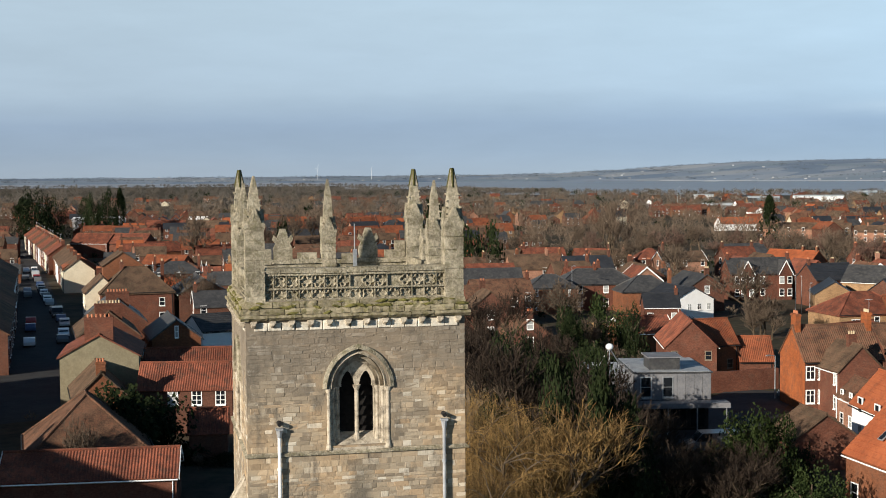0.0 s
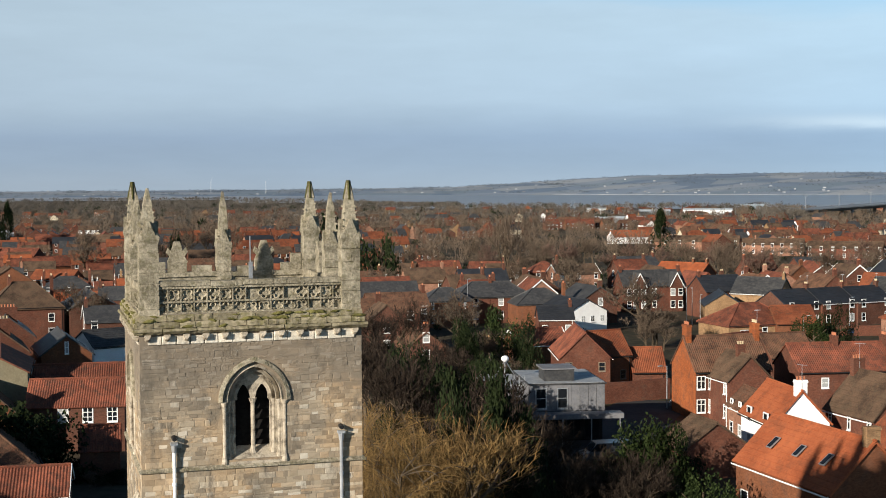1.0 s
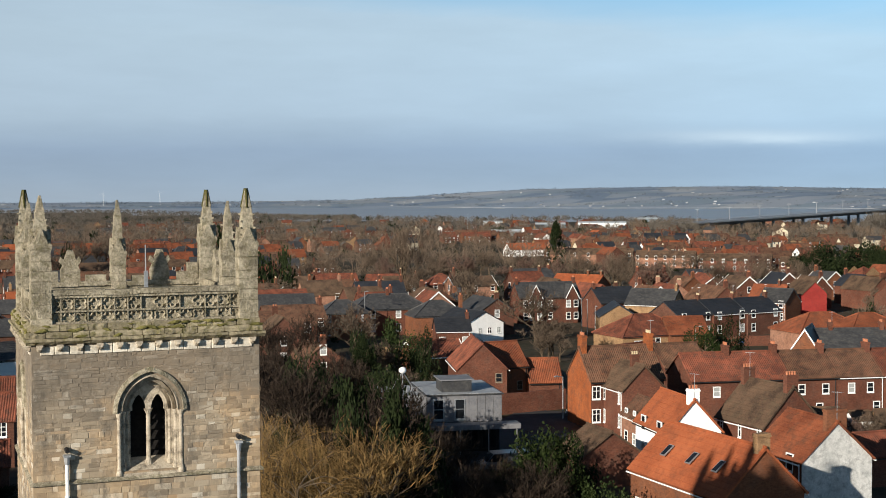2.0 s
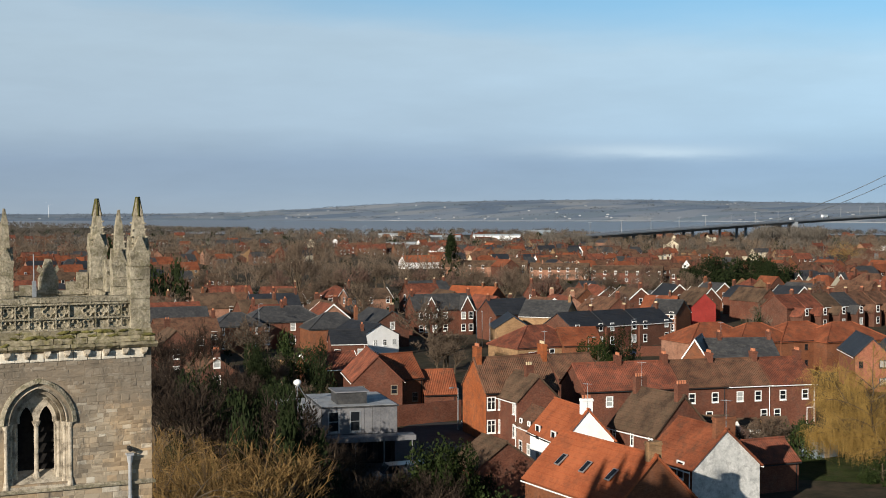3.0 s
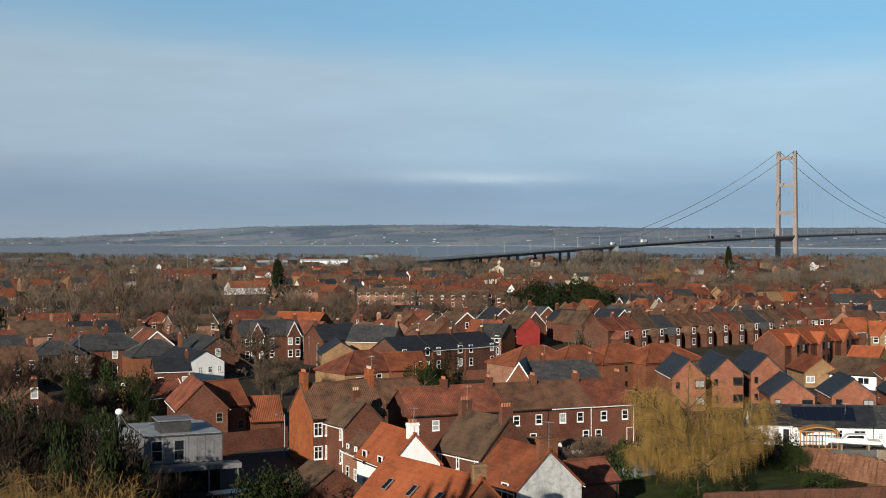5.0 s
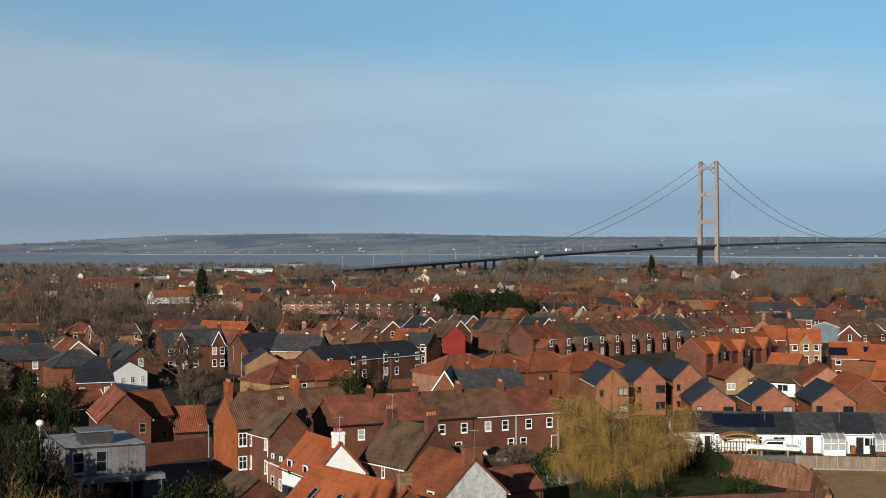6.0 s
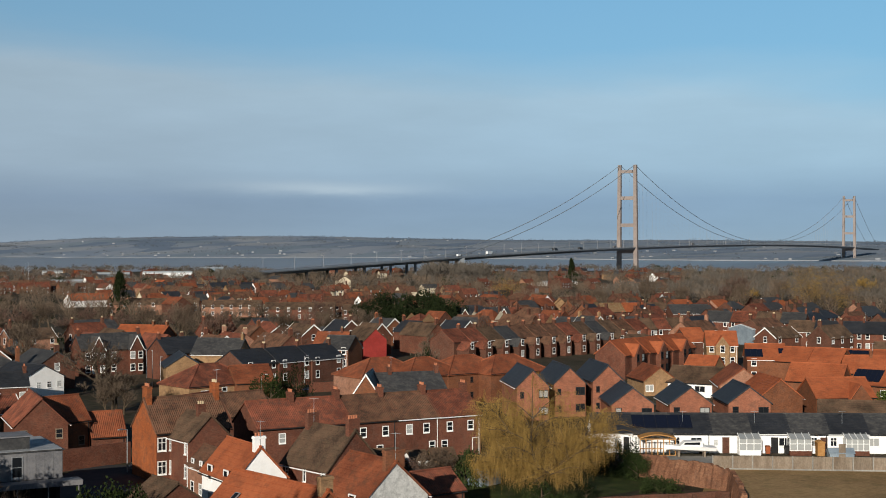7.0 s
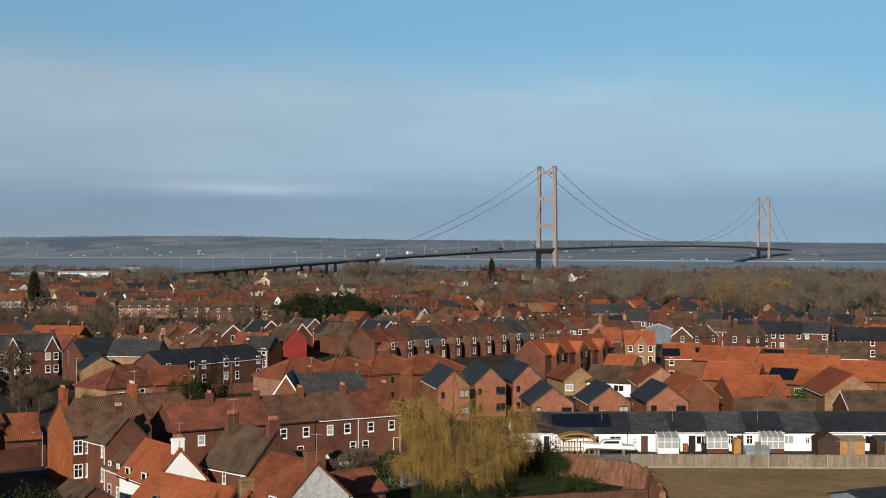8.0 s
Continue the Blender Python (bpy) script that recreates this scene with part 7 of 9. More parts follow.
house(131.6, 663.6, 15.8, 20.7, 8.0, 3.4, 6.4, wall='render_white', roof='pantile_bright', front='w.w.w', label='long white house with bright orange tiles', seed=201)
house(99.6, 89.3, -3.8, 11.4, 5.0, 2.7, 3.3, wall='steel_blue', roof='slate_dark', label='dark steel shed with a low metal roof', name='steel_shed', gutter=False, seed=202)

# unseen houses, added outside the view to cast shade on the low roofs
house(-53.3, 80.0, 112, 20.0, 8.0, 10.0, 14.0, wall='brick_dark', roof='tile_brown', label='unseen tall brick house added to cast shade', chim=(-0.5, 0.5), seed=203)
house(-66.0, 98.0, 20, 14.0, 8.0, 7.5, 11.0, wall='brick_dark', roof='tile_brown', label='unseen tall brick house added to cast shade', chim=(-0.5, 0.5), seed=204)

# ---- loose things and outdoor works ----
def sheet(name, pts, mat, label, category, lift=0.05):
    """A flat covering that follows the ground."""
    bm = bmesh.new()
    bm.faces.new([bm.verts.new((x, y, 0)) for x, y in pts])
    bmesh.ops.triangulate(bm, faces=bm.faces)
    for k in range(7):
        long = [e for e in bm.edges if e.calc_length() > 9]
        if not long:
            break
        bmesh.ops.subdivide_edges(bm, edges=long, cuts=1)
        bmesh.ops.triangulate(bm, faces=bm.faces)
    for v in bm.verts:
        v.co.z = ground_z(v.co.x, v.co.y) + lift
    for f in bm.faces:
        f.normal_update()
        if f.normal.z < 0:
            f.normal_flip()
    ob = part(name, bm, M[mat], None)
    return tagged(ob, label, category, kind="structure")


def garden_wall(x0, y0, x1, y1, h, mat, label, thick=0.34, piers=0.0, rough=0.0):
    L = math.hypot(x1 - x0, y1 - y0)
    w = thing("garden_wall", (x0 + x1) / 2, (y0 + y1) / 2, ground_z(x0, y0), math.degrees(math.atan2(y1 - y0, x1 - x0)), label, "wall")
    bm = bmesh.new()
    n = max(2, round(L / (0.35 if rough else 1.2)))
    wave = 0.0
    rng = random.Random(int(L * 100))
    prev = None
    for i in range(n + 1):
        x = -L / 2 + L * i / n
        wave = max(-1.5, min(0.6, wave + rng.uniform(-1, 1)))
        hh = h + rng.uniform(-0.07, 0.05) + wave * rough
        o = [rng.uniform(-0.6, 0.3) * rough for _ in range(4)]
        ring = [bm.verts.new(p) for p in ((x, -thick / 2 - 2 * rough, -1), (x, -thick / 2 - rough + o[0], hh * 0.35), (x, -thick / 2 + o[1], hh * 0.8), (x, -thick / 2 + rough * 0.5, hh), (x, thick / 2, hh + o[2]), (x, thick / 2, -1))]
        if prev:
            for a in range(5):
                bm.faces.new((prev[a], ring[a], ring[a + 1], prev[a + 1]))
        else:
            bm.faces.new(ring)
        prev = ring
    bm.faces.new(prev[::-1])
    bmesh.ops.recalc_face_normals(bm, faces=bm.faces)
    part("wall_body", bm, M[mat], w)
    if piers:
        for i in range(int(L / piers) + 1):
            bm = bmesh.new()
            x = -L / 2 + i * piers
            box(bm, x - 0.22, x + 0.22, -thick / 2 - 0.16, -thick / 2, -1, h - 0.15)
            part("pier", bm, M[mat], w)
    return w


def panel_fence(x0, y0, x1, y1, h):
    """Concrete posts with timber panels of upright boards."""
    L = math.hypot(x1 - x0, y1 - y0)
    yaw = math.degrees(math.atan2(y1 - y0, x1 - x0))
    f = thing("fence", x0, y0, ground_z(x0, y0), yaw, "weathered timber panel fence with concrete posts", "fence")
    n = round(L / 2.3)

    def panel(bm):
        # upright boards, every other one a little forward
        line = []
        for k in range(14):
            y = -0.02 - (k % 2) * 0.018
            line += [(0.08 + k * 0.153, y), (0.08 + (k + 1) * 0.153 - 0.012, y), (0.08 + (k + 1) * 0.153 - 0.006, 0.0)]
        line += [(0.08 + 14 * 0.153, 0.02), (0.08, 0.02)]
        lo = [bm.verts.new((x, y, 0.2)) for x, y in line]
        hi = [bm.verts.new((x, y, h - 0.05)) for x, y in line]
        for i in range(len(line)):
            j = (i + 1) % len(line)
            bm.faces.new((lo[i], lo[j], hi[j], hi[i]))
        bm.faces.new(hi)

    def rail(bm):
        box(bm, 0.06, 2.24, -0.05, 0.05, h - 0.048, h)

    def post(bm):
        box(bm, -0.06, 0.06, -0.07, 0.07, -0.3, h + 0.06)

    def board(bm):
        box(bm, 0.06, 2.24, -0.03, 0.03, 0.0, 0.2)
    for k in range(n + 1):
        shared("post", mesh_of(("fence_post", h), post, M["fence_post"]), f, pose(k * 2.3, 0, 0))
        if k < n:
            shared("panel", mesh_of(("fence_panel", h), panel, M["timber"]), f, pose(k * 2.3, 0, 0))
            shared("rail", mesh_of(("fence_rail", h), rail, M["timber"]), f, pose(k * 2.3, 0, 0))
            shared("gravel_board", mesh_of(("fence_board", h), board, M["fence_post"]), f, pose(k * 2.3, 0, 0))
    return f


CAR_PAINT = {}


def car(x, y, yaw, paint, van=False):
    """A parked car: shaped body, cabin glass, four wheels, lamps."""
    if paint not in CAR_PAINT:
        c = {"white": (0.75, 0.75, 0.75), "silver": (0.42, 0.43, 0.45), "black": (0.015, 0.015, 0.018), "blue": (0.04, 0.07, 0.16), "red": (0.30, 0.03, 0.03), "grey": (0.12, 0.125, 0.13)}[paint]
        m = material("car_paint_" + paint, tuple(v * 0.95 for v in c), c, 0.3, 1, 8, 0.0, stain_amount=0.05, vary=0.05, gloss=0.6)
        CAR_PAINT[paint] = m
    name = "van" if van else "car"
    c = thing(name, x, y, ground_z(x, y) + 0.03, yaw, f"{paint} {'panel van' if van else 'hatchback car'} parked on the tarmac", name)
    L, W = (4.9, 1.95) if van else (4.2, 1.75)
    if van:
        prof = [(-L / 2, 0.35), (L / 2, 0.35), (L / 2, 0.95), (L / 2 - 0.75, 1.15), (L / 2 - 1.45, 1.95), (-L / 2 + 0.05, 2.0), (-L / 2, 1.9)]
        glass = [(L / 2 - 0.80, 1.20), (L / 2 - 1.42, 1.90), (L / 2 - 2.3, 1.90), (L / 2 - 2.3, 1.20)]
    else:
        prof = [(-L / 2, 0.35), (L / 2, 0.35), (L / 2, 0.68), (L / 2 - 0.25, 0.82), (L / 2 - 1.15, 0.95), (L / 2 - 1.85, 1.42), (-L / 2 + 0.9, 1.46), (-L / 2 + 0.15, 1.0), (-L / 2, 0.9)]
        glass = [(L / 2 - 1.22, 0.98), (L / 2 - 1.86, 1.38), (-L / 2 + 0.95, 1.41), (-L / 2 + 0.32, 1.02)]

    def body(bm):
        prism(bm, prof, -W / 2, W / 2)
        bmesh.ops.bevel(bm, geom=[e for e in bm.edges], offset=0.06, segments=1, affect="EDGES")

    def cab(bm):
        prism(bm, glass, -W / 2 - 0.012, W / 2 + 0.012)

    def screen(bm):
        a, b = (glass[0], glass[1])
        v = [bm.verts.new(p) for p in ((a[0] + 0.05, -W / 2 + 0.14, a[1] - 0.0), (a[0] + 0.05, W / 2 - 0.14, a[1]), (b[0] + 0.05, W / 2 - 0.2, b[1]), (b[0] + 0.05, -W / 2 + 0.2, b[1]))]
        bm.faces.new(v)

    def wheel(bm):
        tube(bm, (0, -0.1, 0), (0, 0.1, 0), 0.31, 0.31, 12)
    b = shared("body", mesh_of(("car_body", name, paint), body, CAR_PAINT[paint]), c, Matrix())
    shared("side_glass", mesh_of(("car_glass", name), cab, M["glass"]), b, Matrix())
    shared("windscreen", mesh_of(("windscreen", name), screen, M["glass"]), b, Matrix())
    for sx in (-1, 1):
        for sy in (-1, 1):
            shared("wheel", mesh_of("car_wheel", wheel, M["black"]), c, pose(sx * L * 0.31, sy * (W / 2 - 0.08), 0.31))

    def lamp(bm):
        box(bm, -0.03, 0.03, -0.16, 0.16, 0, 0.14)
    for sy in (-1, 1):
        shared("headlight", mesh_of("headlight", lamp, M["white"]), c, pose(L / 2, sy * W * 0.34, 0.66))
    return c


def lamp_post(x, y, h=7.0, yaw=0.0, mat="metal"):
    c = thing("street_lamp", x, y, ground_z(x, y), yaw, "tall grey steel street lamp post", "street lamp")

    def pole(bm):
        tube(bm, (0, 0, 0), (0, 0, h), 0.075, 0.04, 8)

    def head(bm):
        tube(bm, (0, 0, 0), (0.9, 0, 0.1), 0.035, 0.035, 6)
        box(bm, 0.75, 1.35, -0.12, 0.12, 0.05, 0.17)
    p = shared("pole", mesh_of(("lamp_pole", h, mat), pole, M[mat]), c, Matrix())
    shared("lamp_head", mesh_of(("lamp_head", mat), head, M[mat]), p, pose(0, 0, h))
    return c


def shed(x, y, yaw, L, W, e, r, mat="timber", roof="tile_brown", label="small timber garden shed", z=None):
    s = thing("shed", x, y, ground_z(x, y) if z is None else z, yaw, label, "shed")
    bm = bmesh.new()
    walls_gable(bm, L, W, e, r, -0.2)
    part("wall", bm, M[mat], s)
    bm = bmesh.new()
    gable_solid(bm, L, W, e, r, 0.12, 0.12, 0.05, 0.06)
    part("roof", bm, M[roof], s)
    bm = bmesh.new()
    box(bm, -0.42, 0.42, -W / 2 - 0.03, -W / 2, 0, 1.75)
    part("door", bm, M["timber"], s)
    return s


def conservatory(x, y, yaw, L, W, h=2.1, base="brick_red"):
    """White framed glasshouse lean-to against a wall."""
    c = thing("conservatory", x, y, ground_z(x, y), yaw, "white framed lean-to conservatory with a glazed roof", "conservatory")
    bm = bmesh.new()
    box(bm, -L / 2, L / 2, -W, 0, -0.2, 0.6)
    part("plinth", bm, M[base], c)
    n = max(3, round(L / 0.8))
    for i in range(n + 1):
        bm = bmesh.new()
        a = -L / 2 + L * i / n
        box(bm, a - 0.04, a + 0.04, -W, -W + 0.08, 0.6, h)
        part("mullion", bm, M["white"], c)
        bm = bmesh.new()
        prism(bm, [(0, 0), (0.06, 0), (0.06, 0.08), (0, 0.08)], -W - 0.1, 0)
        bm.transform(Matrix.Translation((a - 0.03, 0, h)) @ Matrix.Shear("XZ", 4, (0, 0)) @ Matrix(((1, 0, 0, 0), (0, 1, 0, 0), (0, 0.55 / W, 1, 0.55), (0, 0, 0, 1))))
        part("roof_bar", bm, M["white"], c)
    for z in (0.6, 1.45, h - 0.06):
        bm = bmesh.new()
        box(bm, -L / 2, L / 2, -W - 0.01, -W + 0.07, z, z + 0.07)
        part("rail", bm, M["white"], c)
    bm = bmesh.new()
    box(bm, -L / 2 + 0.03, L / 2 - 0.03, -W + 0.03, -W + 0.05, 0.6, h)
    for a in (-L / 2 + 0.03, L / 2 - 0.05):
        box(bm, a, a + 0.02, -W + 0.03, 0, 0.6, h)
    part("glazing", bm, M["glass_blind"], c)
    bm = bmesh.new()
    v = [bm.verts.new(p) for p in ((-L / 2, -W - 0.1, h + 0.0), (L / 2, -W - 0.1, h + 0.0), (L / 2, 0, h + 0.55), (-L / 2, 0, h + 0.55), (-L / 2, -W - 0.1, h - 0.03), (L / 2, -W - 0.1, h - 0.03), (L / 2, 0, h + 0.52), (-L / 2, 0, h + 0.52))]
    for f in ((0, 1, 2, 3), (7, 6, 5, 4), (0, 4, 5, 1), (1, 5, 6, 2), (2, 6, 7, 3), (3, 7, 4, 0)):
        bm.faces.new([v[i] for i in f])
    part("roof_glass", bm, M["glass_blind"], c)
    return c


def pergola(x, y, yaw):
    """A rounded timber garden room with posts and a low planked roof."""
    c = thing("summer_house", x, y, ground_z(x, y), yaw, "open tan timber summer house with a planked roof", "summer house")
    bm = bmesh.new()
    pts = [(-2.3 + 4.6 * i / 10, 2.15 + 0.45 * math.sin(math.pi * i / 10)) for i in range(11)]
    prism(bm, pts + [(p, q + 0.12) for p, q in pts[::-1]], -2.4, 0.0)
    part("roof", bm, M["timber_orange"], c)
    for i in range(7):
        bm = bmesh.new()
        a = -2.2 + 4.4 * i / 6
        box(bm, a - 0.06, a + 0.06, -2.3, -2.18, -0.1, 2.2)
        part("post", bm, M["timber_orange"], c)
    for z in (0.0, 0.85, 2.05):
        bm = bmesh.new()
        box(bm, -2.2, 2.2, -2.33, -2.25, z, z + 0.12)
        part("rail", bm, M["timber_orange"], c)
    return c


def on_roof(house_ob, u, v, w, d, W, eave, ridge, mat, name, label, category, cells=0):
    """A panel on the front slope of a house: u along the roof in metres, v up the slope from 0 at the eaves to 1."""
    s = math.atan2(ridge - eave, W / 2)
    m = house_ob.matrix_world @ pose(u, -W / 2 * (1 - v), eave + (ridge - eave) * v + 0.20, math.degrees(s), 0, 0)
    p = new(name)
    p.matrix_world = m
    tagged(p, label, category)
    bm = bmesh.new()
    box(bm, -w / 2, w / 2, -d / 2, d / 2, 0, 0.09)
    part("panel" if cells else "casing", bm, M["metal" if not cells else "black"], p)
    if cells:
        for i in range(cells):
            a = -w / 2 + w * i / cells
            bm = bmesh.new()
            box(bm, a + 0.02, a + w / cells - 0.02, -d / 2 + 0.03, d / 2 - 0.03, 0.092, 0.105)
            part("cell", bm, M[mat], p)
    else:
        bm = bmesh.new()
        box(bm, -w / 2 + 0.07, w / 2 - 0.07, -d / 2 + 0.07, d / 2 - 0.07, 0.092, 0.105)
        part("pane", bm, M[mat], p)
    return p


def industrial_shed(x, y, yaw, L, W, h, mat, roof, label):
    s = thing("warehouse", x, y, ground_z(x, y), yaw, label, "warehouse")
    bm = bmesh.new()
    walls_gable(bm, L, W, h, h + 1.2, -1)
    part("wall", bm, M[mat], s)
    bm = bmesh.new()
    gable_solid(bm, L, W, h, h + 1.2, 0.1, 0.1, 0.15, 0.1)
    part("roof", bm, M[roof], s)
    for k in range(max(1, int(L / 14))):
        bm = bmesh.new()
        a = -L / 2 + 7 + k * 14
        box(bm, a - 2, a + 2, -W / 2 - 0.06, -W / 2, 0, 3.5)
        part("shutter", bm, M["panel_grey"], s)
    return s


def wind_turbine(x, y, z, h, turn):
    t = thing("wind_turbine", x, y, z, 0, "white three-bladed wind turbine on the far shore", "wind turbine")
    bm = bmesh.new()
    tube(bm, (0, 0, 0), (0, 0, h), h * 0.013, h * 0.008, 8)
    part("mast", bm, M["steel_white"], t)
    for k in range(3):
        a = radians(turn + 120 * k)
        bm = bmesh.new()
        tube(bm, (0, -1, h), (math.sin(a) * h * 0.34, -1, h + math.cos(a) * h * 0.34), h * 0.0035, h * 0.0015, 4)
        part("blade", bm, M["steel_white"], t)


def modern_building(x, y, yaw):
    """Two-storey grey block with a flat roof, a canopy and roof plant."""
    b = thing("office_building", x, y, ground_z(x, y), yaw, "grey flat-roofed modern building with roof plant and a canopy", "building")

    b.scale = (1.19, 1.1, 1.0)

    def slab(name, x0, x1, y0, y1, z0, z1, mat, label="", parent=None):
        bm = bmesh.new()
        box(bm, x0, x1, y0, y1, z0, z1)
        return part(name, bm, M[mat], parent or b, label)
    slab("upper_wall", -3.2, 3.3, 0, 9, 3.3, 6.0, "panel_grey")
    slab("side_wing", -6.6, -3.2, 2.2, 9, -0.5, 5.6, "panel_grey")
    # black here stands for the shade on the ground floor
    slab("ground_wall", -3.2, 3.3, 0.9, 9, -0.5, 3.3, "black")
    slab("roof_edge", -3.35, 3.45, -0.15, 9.1, 6.0, 6.12, "slate", "dark flat roof edge")
    slab("roof", -3.2, 3.3, 0.0, 9.0, 6.124, 6.16, "lead", "pale grey flat roof")
    slab("roof", -6.7, -3.352, 2.1, 9.1, 5.6, 5.75, "lead")
    slab("canopy", -3.4, 4.6, -1.7, -0.005, 2.75, 3.25, "panel_grey", "blue-grey metal canopy")
    for k in range(4):
        slab("canopy_post", -3.1 + k * 2.45, -3.02 + k * 2.45, -1.6, -1.52, -0.3, 2.75, "metal")
    # a white boarded screen, given a dark colour for the shade on it
    slab("boarded_screen", -5.6, -3.25, -0.2, -0.05, -0.3, 3.4, "timber_dark", "boarded screen coloured dark for shade")
    slab("plant_room", -1.7, 0.9, 1.2, 4.2, 6.16, 7.35, "slate", "dark grey roof plant box")
    slab("plant_roof", -1.9, 1.1, 1.0, 4.4, 7.35, 7.47, "panel_grey")
    for k in range(7):
        u = -1.0 + k * 0.72
        if u > 0.3:
            slab("panel_joint", u - 0.012, u + 0.012, -0.012, -0.002, 3.35, 5.95, "slate")
    for u, w, h, z in ((-2.2, 1.0, 2.1, 3.55), (-0.35, 0.95, 2.1, 3.55)):
        window(b, pose(u, -0.01, z), w, h, "metal", "sash", "glass")
    for k in range(4):
        window(b, pose(-2.4 + k * 1.6, 0.88, 0.3), 1.35, 2.2, "black", "half", "glass")
    # railing and a small dome on legs
    for k in range(8):
        a = -6.4 + k * 0.45
        bm = bmesh.new()
        tube(bm, (a, 2.3, 5.7), (a, 2.3, 6.6), 0.03, 0.03, 5)
        part("rail_post", bm, M["metal"], b)
    for z in (6.1, 6.58):
        bm = bmesh.new()
        tube(bm, (-6.4, 2.3, z), (-3.25, 2.3, z), 0.03, 0.03, 5)
        part("rail", bm, M["metal"], b)
    for k in range(3):
        bm = bmesh.new()
        a = radians(120 * k + 20)
        tube(bm, (-4.7 + math.cos(a) * 1.3, 4 + math.sin(a) * 1.3, 5.7), (-4.7, 4, 8.0), 0.055, 0.04, 5)
        part("mast_leg", bm, M["metal"], b)
    bm = bmesh.new()
    bmesh.ops.create_uvsphere(bm, u_segments=14, v_segments=9, radius=0.34)
    part("dome", bm, M["white"], b, "white weather dome on a tripod", smooth=True).location = (-4.7, 4, 8.15)
    return b


def boat(x, y, yaw):
    b = thing("boat", x, y, ground_z(x, y) + 0.5, yaw, "white cabin boat laid up in a yard", "boat")
    bm = bmesh.new()
    secs = []
    for k in range(9):
        f = k / 8
        w = 1.05 * (1 - f ** 3.0) + 0.03
        d = 0.75 - 0.35 * f
        secs.append([bm.verts.new((-3.2 + 6.4 * f, yy, zz)) for yy, zz in ((-w, 0.75 + 0.25 * f), (-w * 0.8, 0.75 - d * 0.6), (0, 0.75 - d), (w * 0.8, 0.75 - d * 0.6), (w, 0.75 + 0.25 * f))])
    for p, q in zip(secs, secs[1:]):
        for i in range(4):
            bm.faces.new((p[i], q[i], q[i + 1], p[i + 1]))
        bm.faces.new((p[0], p[4], q[4], q[0]))
    bm.faces.new(secs[0])
    bmesh.ops.recalc_face_normals(bm, faces=bm.faces)
    part("hull", bm, M["white"], b)
    bm = bmesh.new()
    prism(bm, [(-1.6, 0.8), (1.3, 0.9), (0.7, 1.45), (-1.5, 1.5)], -0.75, 0.75)
    part("cabin", bm, M["white"], b)
    bm = bmesh.new()
    prism(bm, [(-1.2, 1.05), (0.9, 1.08), (0.6, 1.35), (-1.2, 1.38)], -0.77, 0.77)
    part("cabin_window", bm, M["glass"], b)
    for a in (-1.8, 1.4):
        bm = bmesh.new()
        box(bm, a - 0.12, a + 0.12, -0.7, 0.7, -0.5, 0.25)
        part("cradle", bm, M["timber"], b)


def bin_at(x, y, yaw, mat):
    """A wheeled bin with a lid."""
    b = thing("wheelie_bin", x, y, ground_z(x, y) + 0.05, yaw, "plastic wheeled bin against a white wall", "bin")
    bm = bmesh.new()
    v = [bm.verts.new(p) for p in ((-0.24, -0.26, 0.06), (0.24, -0.26, 0.06), (0.24, 0.22, 0.06), (-0.24, 0.22, 0.06), (-0.29, -0.34, 0.98), (0.29, -0.34, 0.98), (0.29, 0.34, 1.02), (-0.29, 0.34, 1.02))]
    for f in ((3, 2, 1, 0), (4, 5, 6, 7), (0, 1, 5, 4), (1, 2, 6, 5), (2, 3, 7, 6), (3, 0, 4, 7)):
        bm.faces.new([v[i] for i in f])
    part("body", bm, M[mat], b)
    bm = bmesh.new()
    box(bm, -0.3, 0.3, -0.36, 0.36, 1.025, 1.08)
    part("lid", bm, M[mat], b)
    for sx in (-0.2, 0.2):
        bm = bmesh.new()
        tube(bm, (sx - 0.04, 0.28, 0.1), (sx + 0.04, 0.28, 0.1), 0.1, 0.1, 8)
        part("wheel", bm, M["black"], b)


def aerial(x, y, yaw, z):
    """A television aerial on a short pole."""
    a = thing("tv_aerial", x, y, z, yaw, "thin metal television aerial on a roof pole", "aerial")
    bm = bmesh.new()
    tube(bm, (0, 0, -0.5), (0, 0, 1.6), 0.03, 0.025, 5)
    part("pole", bm, M["metal"], a)
    bm = bmesh.new()
    tube(bm, (-0.5, 0, 1.5), (0.5, 0, 1.5), 0.02, 0.02, 4)
    for k in range(6):
        tube(bm, (-0.45 + k * 0.18, -0.25, 1.5), (-0.45 + k * 0.18, 0.25, 1.5), 0.012, 0.012, 4)
    part("antenna", bm, M["metal"], a)

# ---- yards, street, works ----
modern_building(20.5, 134.9, 3)
panel_fence(97.5, 127.2, 142.0, 100.7, 1.64)
sheet('field', [(97.5, 127.2), (141.7, 100.5), (93.3, 53.2), (53.2, 76.9)], 'rough_grass', 'dry brown rough grass field', 'field')
sheet('yard', [(96.5, 139.6), (153.5, 108.8), (142.4, 101.1), (96.3, 128.8)], 'paving', 'paved back yards of the white terrace', 'paving')
sheet('lawn', [(65.4, 139.6), (79.5, 144.2), (90.8, 131.4), (83.7, 119.8), (67.4, 115.2), (58.5, 119.8)], 'lawn', 'green garden lawn under the willow', 'lawn')
garden_wall(87.2, 126.6, 90.2, 114.4, 2.60, 'brick_bank', 'old crumbling red brick garden wall', 0.6, rough=0.2)
garden_wall(90.2, 114.4, 83.7, 104.2, 2.26, 'brick_bank', 'old crumbling red brick garden wall', 0.6, rough=0.2)
garden_wall(67.1, 113.6, 86.3, 109.9, 1.13, 'brick_dark', 'low brick garden wall with piers', 0.3, 2.6)
